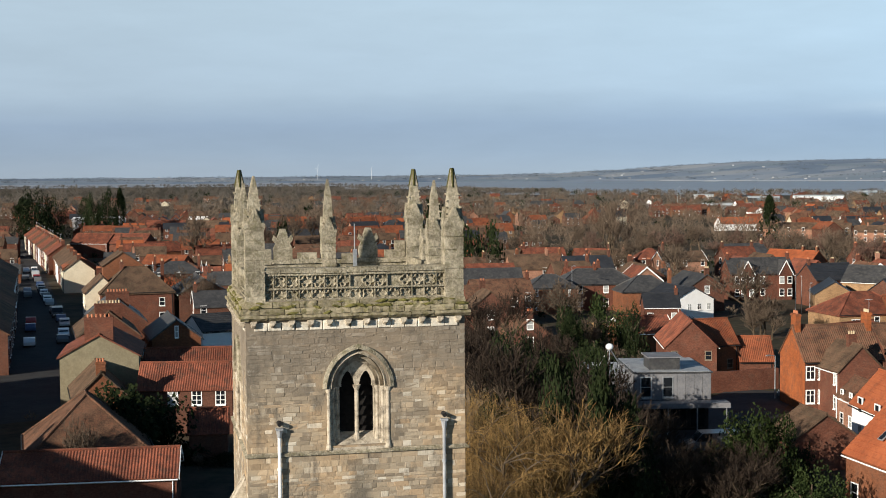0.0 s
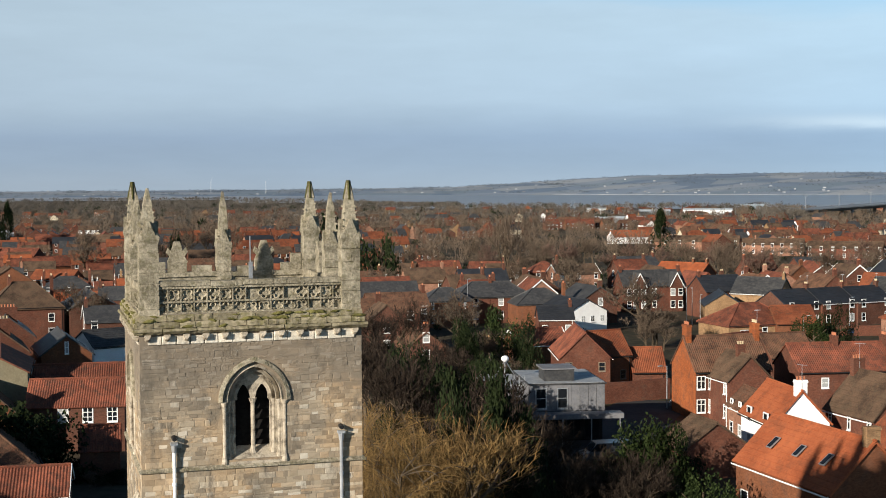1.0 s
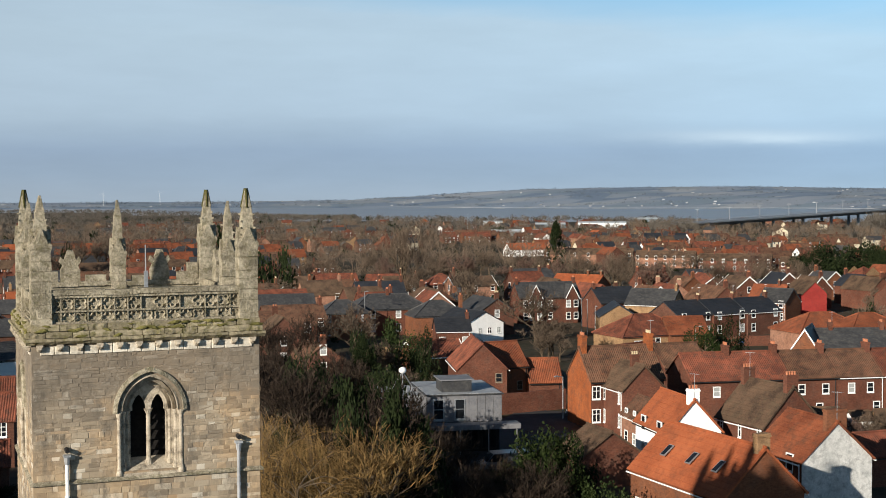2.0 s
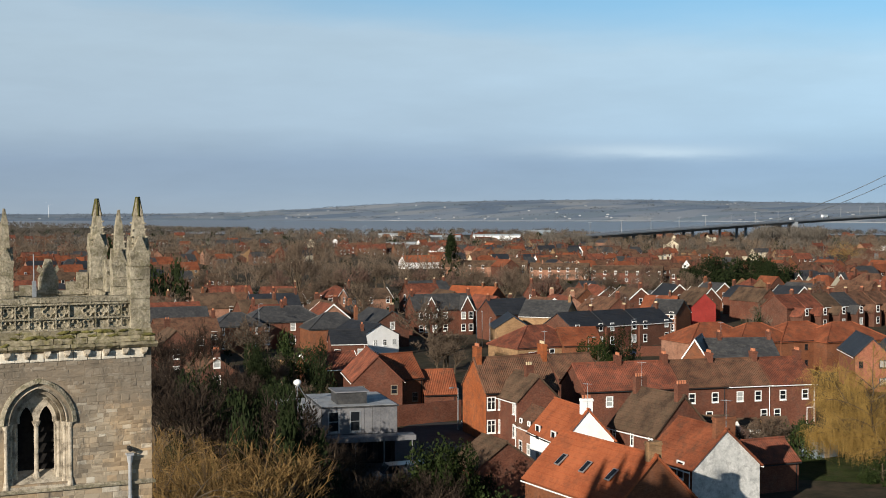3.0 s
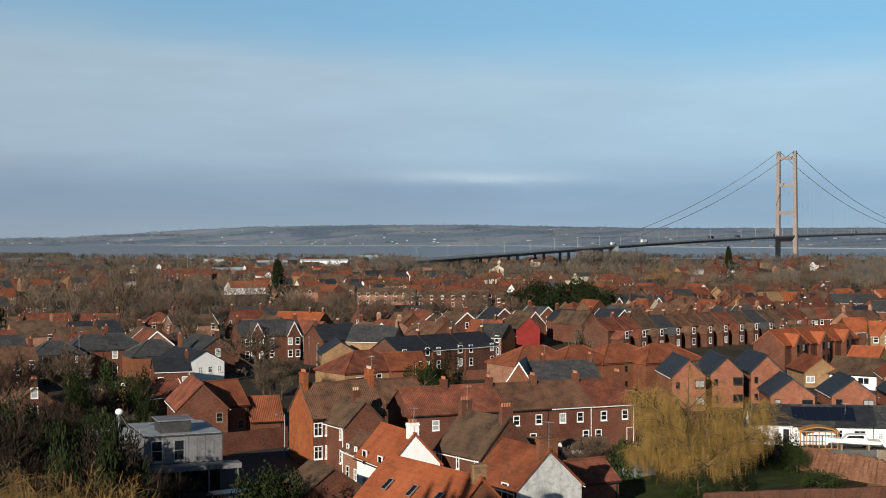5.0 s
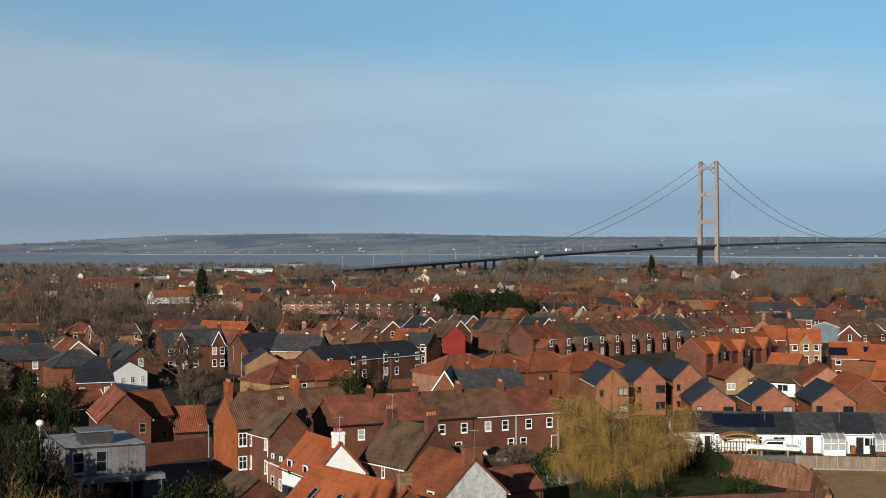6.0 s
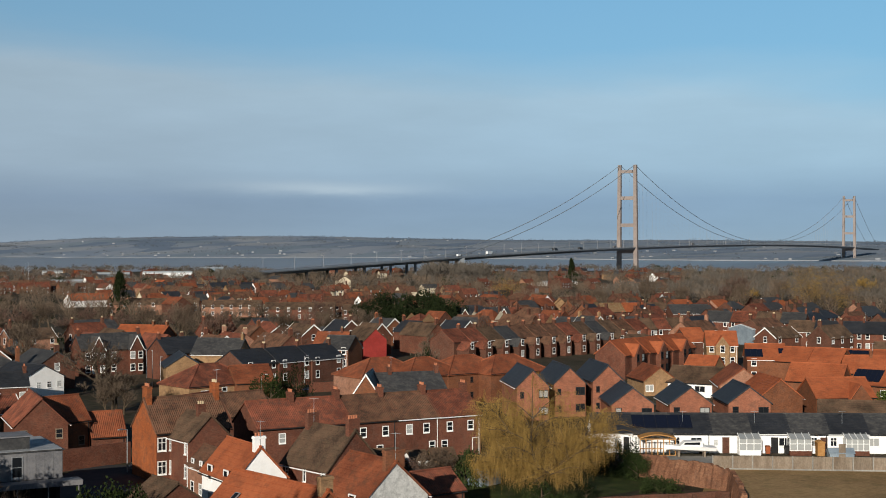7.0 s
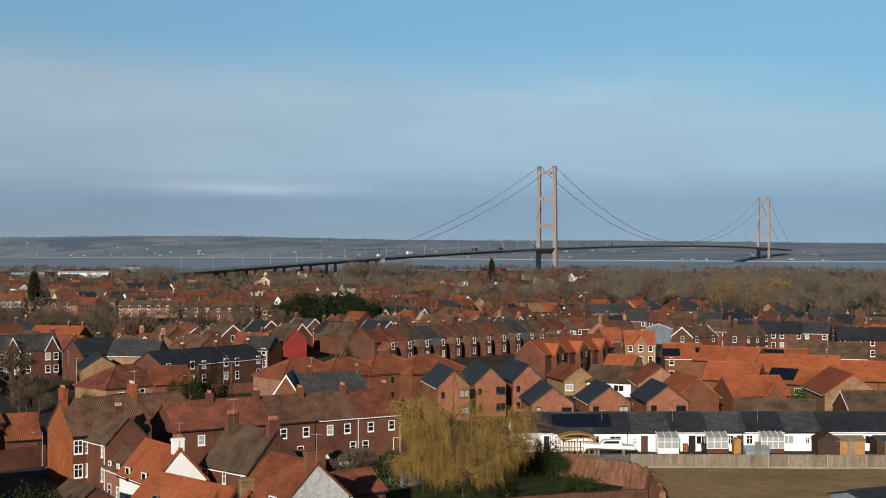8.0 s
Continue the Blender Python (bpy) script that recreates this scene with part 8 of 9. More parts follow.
garden_wall(23.1, 157.1, 37.5, 163.1, 2.50, 'brick_red', 'tall brick boundary wall', 0.34)
garden_wall(79.9, 230.8, 94.4, 231.1, 1.79, 'brick_red', 'brick boundary wall', 0.3)
garden_wall(19.7, 221.9, 23.3, 217.6, 2.03, 'brick_buff', 'low brick wall with a coping', 0.3)
sheet('road', [(-52.0, 138.3), (-38.6, 148.6), (-55.4, 192.6), (-79.7, 260.6), (-128.9, 402.9), (-212.8, 645.0), (-222.3, 646.7), (-140.5, 404.0), (-92.5, 261.2), (-66.9, 181.3)], 'asphalt', 'dark asphalt street between terraces', 'road')
sheet('car_park', [(13.5, 128.6), (26.9, 128.2), (39.1, 158.7), (32.2, 163.4)], 'asphalt', 'asphalt yard beside the office', 'road')
# cars parked nose to tail along both kerbs of the street
PAINTS = ("grey", "white", "black", "silver", "blue", "black", "grey", "red", "silver", "white")
for k in range(22):
    y = 212.0 + 8.2 * k
    x = float(np.interp(y, (197, 234, 264, 310, 365, 444), (-60.4, -70.7, -82.3, -99.2, -118.8, -145.7)))
    if k not in (2, 7, 15):
        car(x, y, 108.8 + 180 * (k % 2), PAINTS[k % 10], k in (5, 18))
for k, y in enumerate((208.0, 229.0, 240.0, 297.0, 308.0, 352.0, 381.0)):
    x = float(np.interp(y, (182, 248, 345, 479), (-60.2, -81.4, -114.8, -158.4)))
    car(x, y, 108.8, PAINTS[(3 * k + 1) % 10])
car(37.9, 155.3, 160.6, 'grey')
car(40.2, 143.4, 100.5, 'red')
car(22.7, 125.3, 185.7, 'grey', True)
car(86.4, 231.8, 10.4, 'blue')
car(67.7, 191.7, 15.4, 'grey')
car(48.6, 188.6, 30.6, 'white')
car(101.0, 266.6, 20.3, 'blue')
car(104.4, 265.4, 50.3, 'silver')
car(106.7, 264.6, 80.3, 'black')
lamp_post(62.1, 256.3, 7, 244)
lamp_post(62.6, 253.8, 7, 253)
lamp_post(63.2, 250.0, 6, 267)
lamp_post(19.6, 255.3, 9, 292)
lamp_post(35.4, 155.3, 5, 210)
lamp_post(71.8, 216.1, 5, 318)
lamp_post(87.9, 239.1, 6, 35)
shed(68.5, 129.9, 20.1, 3.2, 2.4, 1.9, 2.4, 'steel_blue', 'slate', 'blue-grey timber garden shed')
conservatory(109.5, 135.8, -27.5, 2.7, 1.9, 2.1, 'render_white')
conservatory(115.1, 132.9, -27.5, 2.7, 1.9, 2.1, 'brick_red')
conservatory(121.4, 129.6, -27.5, 2.9, 1.8, 2.1, 'brick_red')
pergola(99.0, 140.9, -27.5)
bin_at(111.1, 133.8, -27.5, 'pantile_bright')
bin_at(103.7, 137.6, -27.5, 'black')
bin_at(113.2, 132.7, -27.5, 'black')
bin_at(126.5, 125.8, -27.5, 'lawn')
boat(101.2, 136.7, 152.5)
shed(126.1, 124.4, 62.5, 2.6, 2.8, 2.0, 2.8, 'timber_dark', 'timber_dark', 'dark brown timber garden shed')
shed(128.6, 123.1, -27.5, 3.6, 2.4, 1.8, 2.3, 'timber_orange', 'timber', 'tan timber garden shed')
shed(132.9, 120.9, -27.5, 3.0, 2.4, 1.8, 2.3, 'timber_dark', 'slate', 'dark timber garden shed')
shed(116.5, 130.3, 62.5, 1.2, 0.9, 1.7, 1.9, 'timber_orange', 'timber_orange', 'narrow orange timber garden store')
shed(117.9, 128.2, -27.5, 3.0, 1.6, 0.6, 1.1, 'steel_blue', 'steel_blue', 'low covered garden store')
aerial(103.1, 140.8, -27.5, 0.4)
aerial(111.3, 136.6, -27.5, 0.4)
aerial(121.1, 131.4, -27.5, 0.4)
industrial_shed(327.4, 1269.0, -16.4, 46, 22, 7.0, 'steel_white', 'copper', 'long white warehouse with a flat roof')
industrial_shed(237.7, 1372.9, -11.3, 20, 16, 6.5, 'steel_white', 'copper', 'white warehouse among trees')
industrial_shed(279.1, 1284.5, -11.3, 30, 16, 6.0, 'steel_blue', 'copper', 'grey-blue warehouse among trees')
industrial_shed(220.1, 1101.7, -11.3, 60, 20, 4.0, 'panel_grey', 'copper', 'low grey warehouse with a pale roof')
industrial_shed(-194.0, 700.0, 26, 26, 9, 6.6, 'panel_grey', 'steel_white', 'long hall with a pale sheet roof')
industrial_shed(478.2, 1640.4, -11.5, 30, 16, 5.0, 'steel_blue', 'copper', 'grey warehouse by the shore')
industrial_shed(247.5, 302.5, 7.6, 14, 9, 4.5, 'steel_blue', 'copper', 'blue sheeted workshop with a pale roof')
industrial_shed(543.2, 906.4, 3.9, 30, 12, 3.5, 'render_white', 'copper', 'low white school block with a flat roof')
industrial_shed(437.6, 770.3, 4.0, 34, 12, 3.2, 'brick_orange', 'pantile_red', 'low brick school block with red tiles')
lamp_post(182.7, 1186.2, 17, 0, 'steel_white')
lamp_post(185.6, 1186.2, 18, 180, 'steel_white')
lamp_post(251.4, 1271.6, 14, 0, 'metal')
lamp_post(285.6, 1264.3, 14, 90, 'metal')
lamp_post(317.3, 1256.7, 14, 180, 'metal')
lamp_post(348.2, 1248.3, 14, 270, 'metal')
lamp_post(375.4, 1240.3, 14, 360, 'metal')
wind_turbine(-525, 4610, -3, 44, 20)
wind_turbine(-340, 4627, -3, 46, 75)

# skylights and solar panels
for u in (-3.2, 0.2, 3.6):
    on_roof(orange_house, u, 0.45, 0.62, 1.15, 7.5, 5.0, 8.0, "glass", "skylight", "small grey-framed roof skylight in orange tiles", "skylight")
for ob, u, v, w, d, W, e, rr in ((solar_house, -2.4, 0.35, 3.4, 2.4, 8, 4.8, 7.4), (solar_house, 3.2, 0.5, 1.6, 1.6, 8, 4.8, 7.4), (long_house, -2.0, 0.75, 12.0, 1.2, 8, 3, 5.6), (panel_house, -3.6, 0.5, 5.0, 3.2, 7, 2.8, 5.2)):
    on_roof(ob, u, v, w, d, W, e, rr, "solar", "solar_panel_array", "black solar panels fixed flat on a tiled roof", "solar panel", max(2, round(w / 1.0)))
on_roof(solar_cottage, 1.4, 0.5, 7.6, 2.7, 6.5, 2.6, 4.5, "solar", "solar_panel_array", "black solar panels fixed flat on a slate roof", "solar panel", 5)

# ---- trees ----
def strip(verts, faces, pts, w, rng):
    """A thin twig: a narrow ribbon through the points."""
    n = len(verts)
    a = rng.uniform(0, math.pi)
    o = Vector((math.cos(a), math.sin(a), 0)) * w / 2
    for i, p in enumerate(pts):
        k = 1 - 0.7 * i / (len(pts) - 1)
        verts += [tuple(p - o * k), tuple(p + o * k)]
    for i in range(len(pts) - 1):
        faces.append((n + 2 * i, n + 2 * i + 1, n + 2 * i + 3, n + 2 * i + 2))


def limb(verts, faces, p, q, r0, r1, sides=5):
    d = (q - p).normalized()
    u = d.orthogonal().normalized()
    w = d.cross(u)
    n = len(verts)
    for c, r in ((p, r0), (q, r1)):
        for i in range(sides):
            t = 2 * math.pi * i / sides
            verts.append(tuple(c + u * math.cos(t) * r + w * math.sin(t) * r))
    for i in range(sides):
        j = (i + 1) % sides
        faces.append((n + i, n + j, n + sides + j, n + sides + i))


def raw_mesh(name, verts, faces, mat):
    me = bpy.data.meshes.new(name)
    me.from_pydata(verts, [], faces)
    me.materials.append(mat)
    return me


def bare_tree_meshes(seed, height=10.0, spread=0.42, levels=4, twig_w=0.035, twigs=5, upright=0.35, kids=(5, 4, 4)):
    """Trunk and limbs, and a crown of fine twigs, for a leafless tree."""
    rng = random.Random(seed)
    tv, tf, cv, cf = [], [], [], []

    def grow(p, d, length, r, level):
        mid = p + d * length * 0.5 + Vector((rng.uniform(-1, 1), rng.uniform(-1, 1), rng.uniform(-0.3, 0.5))) * length * 0.07
        q = mid + (d + Vector((rng.uniform(-1, 1), rng.uniform(-1, 1), rng.uniform(0, 0.7))) * 0.25).normalized() * length * 0.5
        if level < 3:
            sides = 6 if level == 0 else 4
            limb(tv, tf, p, mid, r, r * 0.8, sides)
            limb(tv, tf, mid, q, r * 0.8, r * 0.55, sides)
        else:
            strip(cv, cf, [p, mid, q], twig_w * 1.4, rng)
        if level >= levels - 1:
            for k in range(twigs):
                s = p.lerp(q, rng.uniform(0.2, 1))
                w = (d + Vector((rng.uniform(-1, 1), rng.uniform(-1, 1), rng.uniform(-0.5, 0.9)))).normalized()
                l = length * rng.uniform(0.5, 1.1)
                strip(cv, cf, [s, s + w * l * 0.5 + Vector((0, 0, 0.04 * l)), s + w * l], twig_w, rng)
            return
        n = kids[min(level, len(kids) - 1)]
        for k in range(n):
            f = rng.uniform(0.45, 1.0) if level else rng.uniform(0.4, 1.0)
            s = (p.lerp(mid, f * 2) if f < 0.5 else mid.lerp(q, f * 2 - 1))
            a = 2 * math.pi * (k + rng.random()) / n
            side = Vector((math.cos(a), math.sin(a), 0))
            w = (d * (0.5 + upright) + side * rng.uniform(0.5, 1.1) + Vector((0, 0, upright * rng.uniform(0.3, 1.2)))).normalized()
            grow(s, w, length * rng.uniform(0.5, 0.75), r * 0.5, level + 1)
        grow(q, (d + Vector((rng.uniform(-0.3, 0.3), rng.uniform(-0.3, 0.3), 0.3))).normalized(), length * 0.62, r * 0.55, level + 1)
    grow(Vector((0, 0, -0.3)), Vector((0, 0, 1)), height * spread, height * 0.022, 0)
    top = max(v[2] for v in cv)
    s = height / top
    tv = [tuple(c * s for c in v) for v in tv]
    cv = [tuple(c * s for c in v) for v in cv]
    return tv, tf, cv, cf


TREES = {}


def bare_tree(x, y, height, kind=0, mat="twig", yaw=0.0, wide=1.0, label="bare winter tree with a brown twiggy crown", z=None):
    """kind 0 to 3: full size shapes; 4 to 6: slighter shapes for the distance."""
    key = (kind, mat)
    if key not in TREES:
        if kind < 4:
            tv, tf, cv, cf = bare_tree_meshes(100 + kind, 10, (0.40, 0.34, 0.46, 0.30)[kind], 5, 0.045, 5, (0.30, 0.15, 0.6, 0.2)[kind], ((5, 4, 3, 3), (5, 4, 4, 3), (6, 4, 3, 3), (6, 4, 4, 3))[kind])
        else:
            tv, tf, cv, cf = bare_tree_meshes(100 + kind, 10, 0.36, 5, 0.06, 5, (0.3, 0.5, 0.2)[kind - 4], (5, 4, 3, 3))
        TREES[key] = raw_mesh("trunk", tv, tf, M["bark"]), raw_mesh("crown", cv, cf, M[mat])
    t = thing("tree", x, y, ground_z(x, y) if z is None else z, yaw, label, "tree")
    t.scale = (height / 10 * wide, height / 10 * wide, height / 10)
    for n, me in zip(("trunk", "crown"), TREES[key]):
        ob = new(n, me)
        ob.parent = t
    return t


def weeping_willow(x, y, height, radius, mat, seed, strands=2600, label="", z=None, droop=1.0, thick=1.0, rise=(0.35, 1.5)):
    """Limbs that rise from a short trunk, fork and arch over, with long fine twigs hung along their outer ends in uneven curtains."""
    rng = random.Random(seed)
    tv, tf, cv, cf = [], [], [], []
    fork = Vector((0.15, 0.1, height * 0.17))
    limb(tv, tf, Vector((0, 0, -0.3)), fork, 0.46, 0.38, 8)
    ends = []

    def bough(p, d, length, r, level):
        n = 5
        q = p
        for k in range(n):
            f = (k + 1) / n
            d = (d + Vector((rng.uniform(-0.16, 0.16), rng.uniform(-0.16, 0.16), rng.uniform(-0.05, 0.10) - 0.34 * f * f * (1 if level else 0.35)))).normalized()
            nq = q + d * length / n
            limb(tv if level < 2 else cv, tf if level < 2 else cf, q, nq, r * (1 - 0.62 * k / n), r * (1 - 0.62 * (k + 1) / n), 5 if level < 2 else 3)
            if level < 2 and k >= 1:
                for j in range(2 if level else 3):
                    a = rng.uniform(0, 2 * math.pi)
                    side = Vector((math.cos(a), math.sin(a), rng.uniform(-0.1, 0.6)))
                    bough(nq, (d * 0.7 + side * 0.8).normalized(), length * rng.uniform(0.38, 0.6), r * 0.36, level + 1)
            if level >= 1 and k >= 1:
                ends.append((q, nq, d.copy()))
            q = nq
    count = 12
    for k in range(count):
        a = 2 * math.pi * (k + rng.uniform(-0.3, 0.3)) / count
        up = rng.uniform(*rise)
        d = Vector((math.cos(a), math.sin(a), up)).normalized()
        reach = min(height * 0.86 / max(0.35, d.z), radius * 0.92 / max(0.25, math.hypot(d.x, d.y))) * rng.uniform(0.72, 0.95)
        bough(fork + Vector((0, 0, rng.uniform(-0.3, 0.4))), d, reach, 0.17, 0)
    for k in range(strands):
        p, q, d = rng.choice(ends)
        s = p.lerp(q, rng.random())
        if math.hypot(s.x, s.y) > radius * 1.05:
            continue
        # each bough has its own length of curtain
        curtain = 0.35 + 0.65 * (0.5 + 0.5 * math.sin(s.x * 1.9 + seed) * math.sin(s.y * 1.7 + 2 * seed + 0.6))
        drop = min(max(0.3, (s.z - 0.4) * rng.uniform(0.5, 1.0)), height * rng.uniform(0.08, 0.40) * curtain * droop)
        out = Vector((d.x, d.y, 0)) * rng.uniform(0.2, 0.9) + Vector((rng.uniform(-0.35, 0.35), rng.uniform(-0.35, 0.35), 0))
        a1 = s + out * 0.30 + Vector((0, 0, rng.uniform(0.0, 0.25) - 0.05))
        a2 = s + out * 0.62 - Vector((0, 0, drop * 0.35))
        a3 = s + out * 0.75 + Vector((rng.uniform(-0.12, 0.12), rng.uniform(-0.12, 0.12), -drop))
        strip(cv, cf, [s, a1, a2, a3], rng.uniform(0.011, 0.024) * thick, rng)
    # short twigs that stand up from the top of the boughs
    for k in range(strands // 5):
        p, q, d = rng.choice(ends)
        s = p.lerp(q, rng.random())
        w = (d + Vector((rng.uniform(-0.8, 0.8), rng.uniform(-0.8, 0.8), rng.uniform(0.1, 1.3)))).normalized()
        l = rng.uniform(0.3, 1.0)
        strip(cv, cf, [s, s + w * l * 0.5, s + w * l], 0.014 * thick, rng)
    t = thing("willow_tree", x, y, ground_z(x, y) if z is None else z, rng.uniform(0, 360), label, "willow tree")
    for n, me in (("trunk", raw_mesh("trunk", tv, tf, M["bark"])), ("crown", raw_mesh("crown", cv, cf, M[mat]))):
        ob = new(n, me)
        ob.parent = t
    return t


BUSHES = {}


def leaf_cloud(seed, shape, leaves, size):
    """Leaves in uneven clumps on the skin and inside of a crown of unit size."""
    rng = random.Random(seed)
    verts, faces = [], []
    clumps = []
    for k in range(46):
        a, b = rng.uniform(0, 2 * math.pi), rng.uniform(-0.15, 1.0)
        f = rng.uniform(0.55, 1.0)
        if shape == "cone":
            r = (1 - max(0.0, b)) ** 0.8 * 0.92 + 0.05
            clumps.append((Vector((math.cos(a) * r * f, math.sin(a) * r * f, max(0.03, b))), rng.uniform(0.10, 0.2)))
        else:
            r = math.sqrt(max(0.0, 1 - max(0.0, b) ** 2))
            clumps.append((Vector((math.cos(a) * r * f, math.sin(a) * r * f, max(0.04, b * f))), rng.uniform(0.16, 0.32)))
    for k in range(leaves):
        c, r = rng.choice(clumps)
        d = Vector((rng.gauss(0, 1), rng.gauss(0, 1), rng.gauss(0, 1))).normalized() * r * rng.uniform(0.5, 1.0)
        p = c + d
        if p.z < 0.0:
            p.z = rng.uniform(0, 0.1)
        n = len(verts)
        u = Vector((rng.gauss(0, 1), rng.gauss(0, 1), rng.gauss(0, 1))).normalized()
        v = u.orthogonal().normalized()
        s = size * rng.uniform(0.6, 1.3)
        verts += [tuple(p - u * s), tuple(p + v * s * 0.6), tuple(p + u * s), tuple(p - v * s * 0.6)]
        faces.append((n, n + 1, n + 2, n + 3))
    return verts, faces


def bush(x, y, height, radius, mat="evergreen", shape="round", seed=0, leaves=3000, label="dark evergreen shrub", name="shrub", z=None):
    key = (shape, mat, seed % 3, leaves)
    if key not in BUSHES:
        v, f = leaf_cloud(seed % 3 + 5, shape, int(leaves * 1.7), 0.031 if leaves > 1500 else 0.055)
        tv, tf = [], []
        limb(tv, tf, Vector((0, 0, -0.1)), Vector((0.02, 0, 0.8)), 0.06, 0.02, 6)
        for k in range(6):
            limb(tv, tf, Vector((0.01, 0, 0.15 + 0.08 * k)), Vector((0.6 * math.cos(k * 2.2), 0.6 * math.sin(k * 2.2), 0.45 + 0.07 * k)), 0.025, 0.008, 4)
        BUSHES[key] = raw_mesh("stem", tv, tf, M["bark"]), raw_mesh("leaves", v, f, M[mat])
    t = thing(name, x, y, ground_z(x, y) - 0.1 if z is None else z, seed * 37, label, name.replace("_", " "))
    t.scale = (radius * 1.2, radius * 1.2, height)
    for n, me in zip(("stem", "leaves"), BUSHES[key]):
        ob = new(n, me)
        ob.parent = t
    return t

# ---- planting ----
weeping_willow(3.1, 91.4, 13.0, 5.5, 'twig_ochre', 0, 20000, 'large leafless willow with ochre drooping twigs beside the tower', droop=0.6, thick=0.75)
weeping_willow(0.6, 83.4, 11.6, 3.6, 'twig_ochre', 1, 9000, 'leafless willow with ochre drooping twigs', droop=0.6, thick=0.75)
weeping_willow(72.7, 124.8, 7.0, 7.9, 'twig_gold', 2, 36000, 'golden weeping willow in a garden', droop=1.1, thick=0.8, rise=(0.10, 1.0))
bare_tree(6.7, 87.5, 12.1, 1, 'twig_ochre', 141, 1)
bush(-30.3, 120.8, 7.0, 5.0, 'evergreen', 'round', 4, leaves=5000, label='dark rounded yew tree', name='yew_tree')
bush(-31.7, 118.1, 6.6, 2.3, 'evergreen', 'round', 5, leaves=3000, label='dark evergreen garden shrub')
bush(21.7, 103.8, 7.9, 3.3, 'leaf_green', 'round', 6, leaves=5000, label='green holly tree with glossy leaves', name='holly_tree')
bush(8.7, 97.1, 12.0, 3.1, 'evergreen', 'round', 7, leaves=5000, label='dark ivy-covered tree beside the yard')
bush(6.8, 98.3, 11.8, 2.7, 'evergreen', 'round', 8, leaves=3000, label='dark evergreen garden shrub')
bush(10.1, 98.0, 9.7, 3.1, 'evergreen', 'round', 9, leaves=5000, label='dark evergreen garden shrub')
bush(10.9, 96.9, 8.6, 3.1, 'evergreen', 'round', 10, leaves=5000, label='dark evergreen garden shrub')
bare_tree(9.0, 96.0, 10.7, 3, 'twig_dark_shaded', 157, 1.2)
bush(5.1, 137.5, 9.9, 3.5, 'evergreen', 'round', 12, leaves=3000, label='dark evergreen tree behind the tower', name='evergreen_tree')
bush(14.8, 152.5, 6.7, 3.5, 'evergreen', 'round', 13, leaves=3000, label='dark evergreen garden shrub')
bush(26.0, 110.7, 5.9, 2.1, 'evergreen', 'round', 14, leaves=3000, label='dark evergreen garden shrub')
bare_tree(16.6, 99.4, 6.1, 1, 'twig_dark_shaded', 345, 1)
bare_tree(12.3, 100.0, 6.2, 3, 'twig_dark_shaded', 32, 0.8)
bare_tree(15.6, 108.3, 6.4, 1, 'twig_dark_shaded', 79, 1)
bare_tree(18.7, 96.8, 6.0, 3, 'twig_dark_shaded', 126, 1)
bush(24.4, 95.4, 5.1, 2.7, 'leaf_green', 'round', 19, leaves=3000, label='ivy grown over an old garden wall')
bare_tree(1.5, 164.2, 12.2, 1, 'twig_dark_shaded', 220, 1)
bare_tree(5.8, 180.1, 12.3, 0, 'twig_dark_shaded', 267, 1)
bare_tree(9.1, 164.0, 8.4, 3, 'twig_dark_shaded', 314, 1)
bare_tree(0.9, 147.7, 11.1, 3, 'twig_dark_shaded', 1, 1)
bare_tree(10.5, 158.6, 7.5, 3, 'twig_dark_shaded', 48, 1)
bare_tree(16.2, 184.8, 6.9, 3, 'twig', 95, 1)
bare_tree(34.7, 329.0, 22.4, 2, 'twig', 142, 1.1, label='tall bare poplar-like tree')
bare_tree(37.9, 323.6, 12.2, 1, 'twig', 189, 1)
bare_tree(43.6, 278.3, 13.4, 1, 'twig', 236, 1)
bare_tree(47.1, 217.2, 7.7, 3, 'twig', 283, 1.2)
bare_tree(47.7, 211.7, 5.9, 1, 'twig', 330, 1)
bush(19.6, 190.8, 8.7, 3.6, 'leaf_green', 'round', 31, leaves=3000, label='green leafy garden shrub')
bush(22.7, 186.2, 7.9, 1.9, 'evergreen', 'round', 32, leaves=3000, label='dark evergreen garden shrub')
bush(13.7, 179.7, 8.6, 2.3, 'evergreen', 'round', 33, leaves=3000, label='dark evergreen garden shrub')
bare_tree(18.1, 158.4, 6.4, 0, 'twig', 158, 1.2, label='small bare ornamental tree')
bush(124.7, 563.0, 16.9, 5.6, 'evergreen', 'cone', 36, leaves=900, label='dark pointed evergreen conifer', name='conifer')
bush(4.4, 351.1, 14.4, 4.4, 'evergreen', 'round', 37, leaves=900, label='dark evergreen garden shrub')
bush(-1.3, 320.8, 15.3, 4.7, 'evergreen', 'round', 38, leaves=900, label='dark evergreen garden shrub')
bush(174.6, 408.5, 10.2, 8.4, 'evergreen', 'round', 39, leaves=5000, label='tall dark evergreen hedge tree')
bush(181.3, 407.6, 12.1, 10.4, 'evergreen', 'round', 40, leaves=5000, label='tall dark evergreen hedge tree')
bush(188.0, 402.3, 12.6, 11.2, 'evergreen', 'round', 41, leaves=5000, label='tall dark evergreen hedge tree')
bush(193.4, 397.5, 11.6, 8.4, 'evergreen', 'round', 42, leaves=5000, label='tall dark evergreen hedge tree')
bush(68.5, 201.2, 6.4, 3.6, 'leaf_green', 'round', 43, leaves=3000, label='green leafy garden shrub')
bush(73.3, 203.9, 7.7, 2.7, 'evergreen', 'round', 44, leaves=3000, label='dark evergreen garden shrub')
bush(529.0, 862.6, 20.6, 5.5, 'evergreen', 'cone', 45, leaves=900, label='dark pointed evergreen conifer', name='conifer')
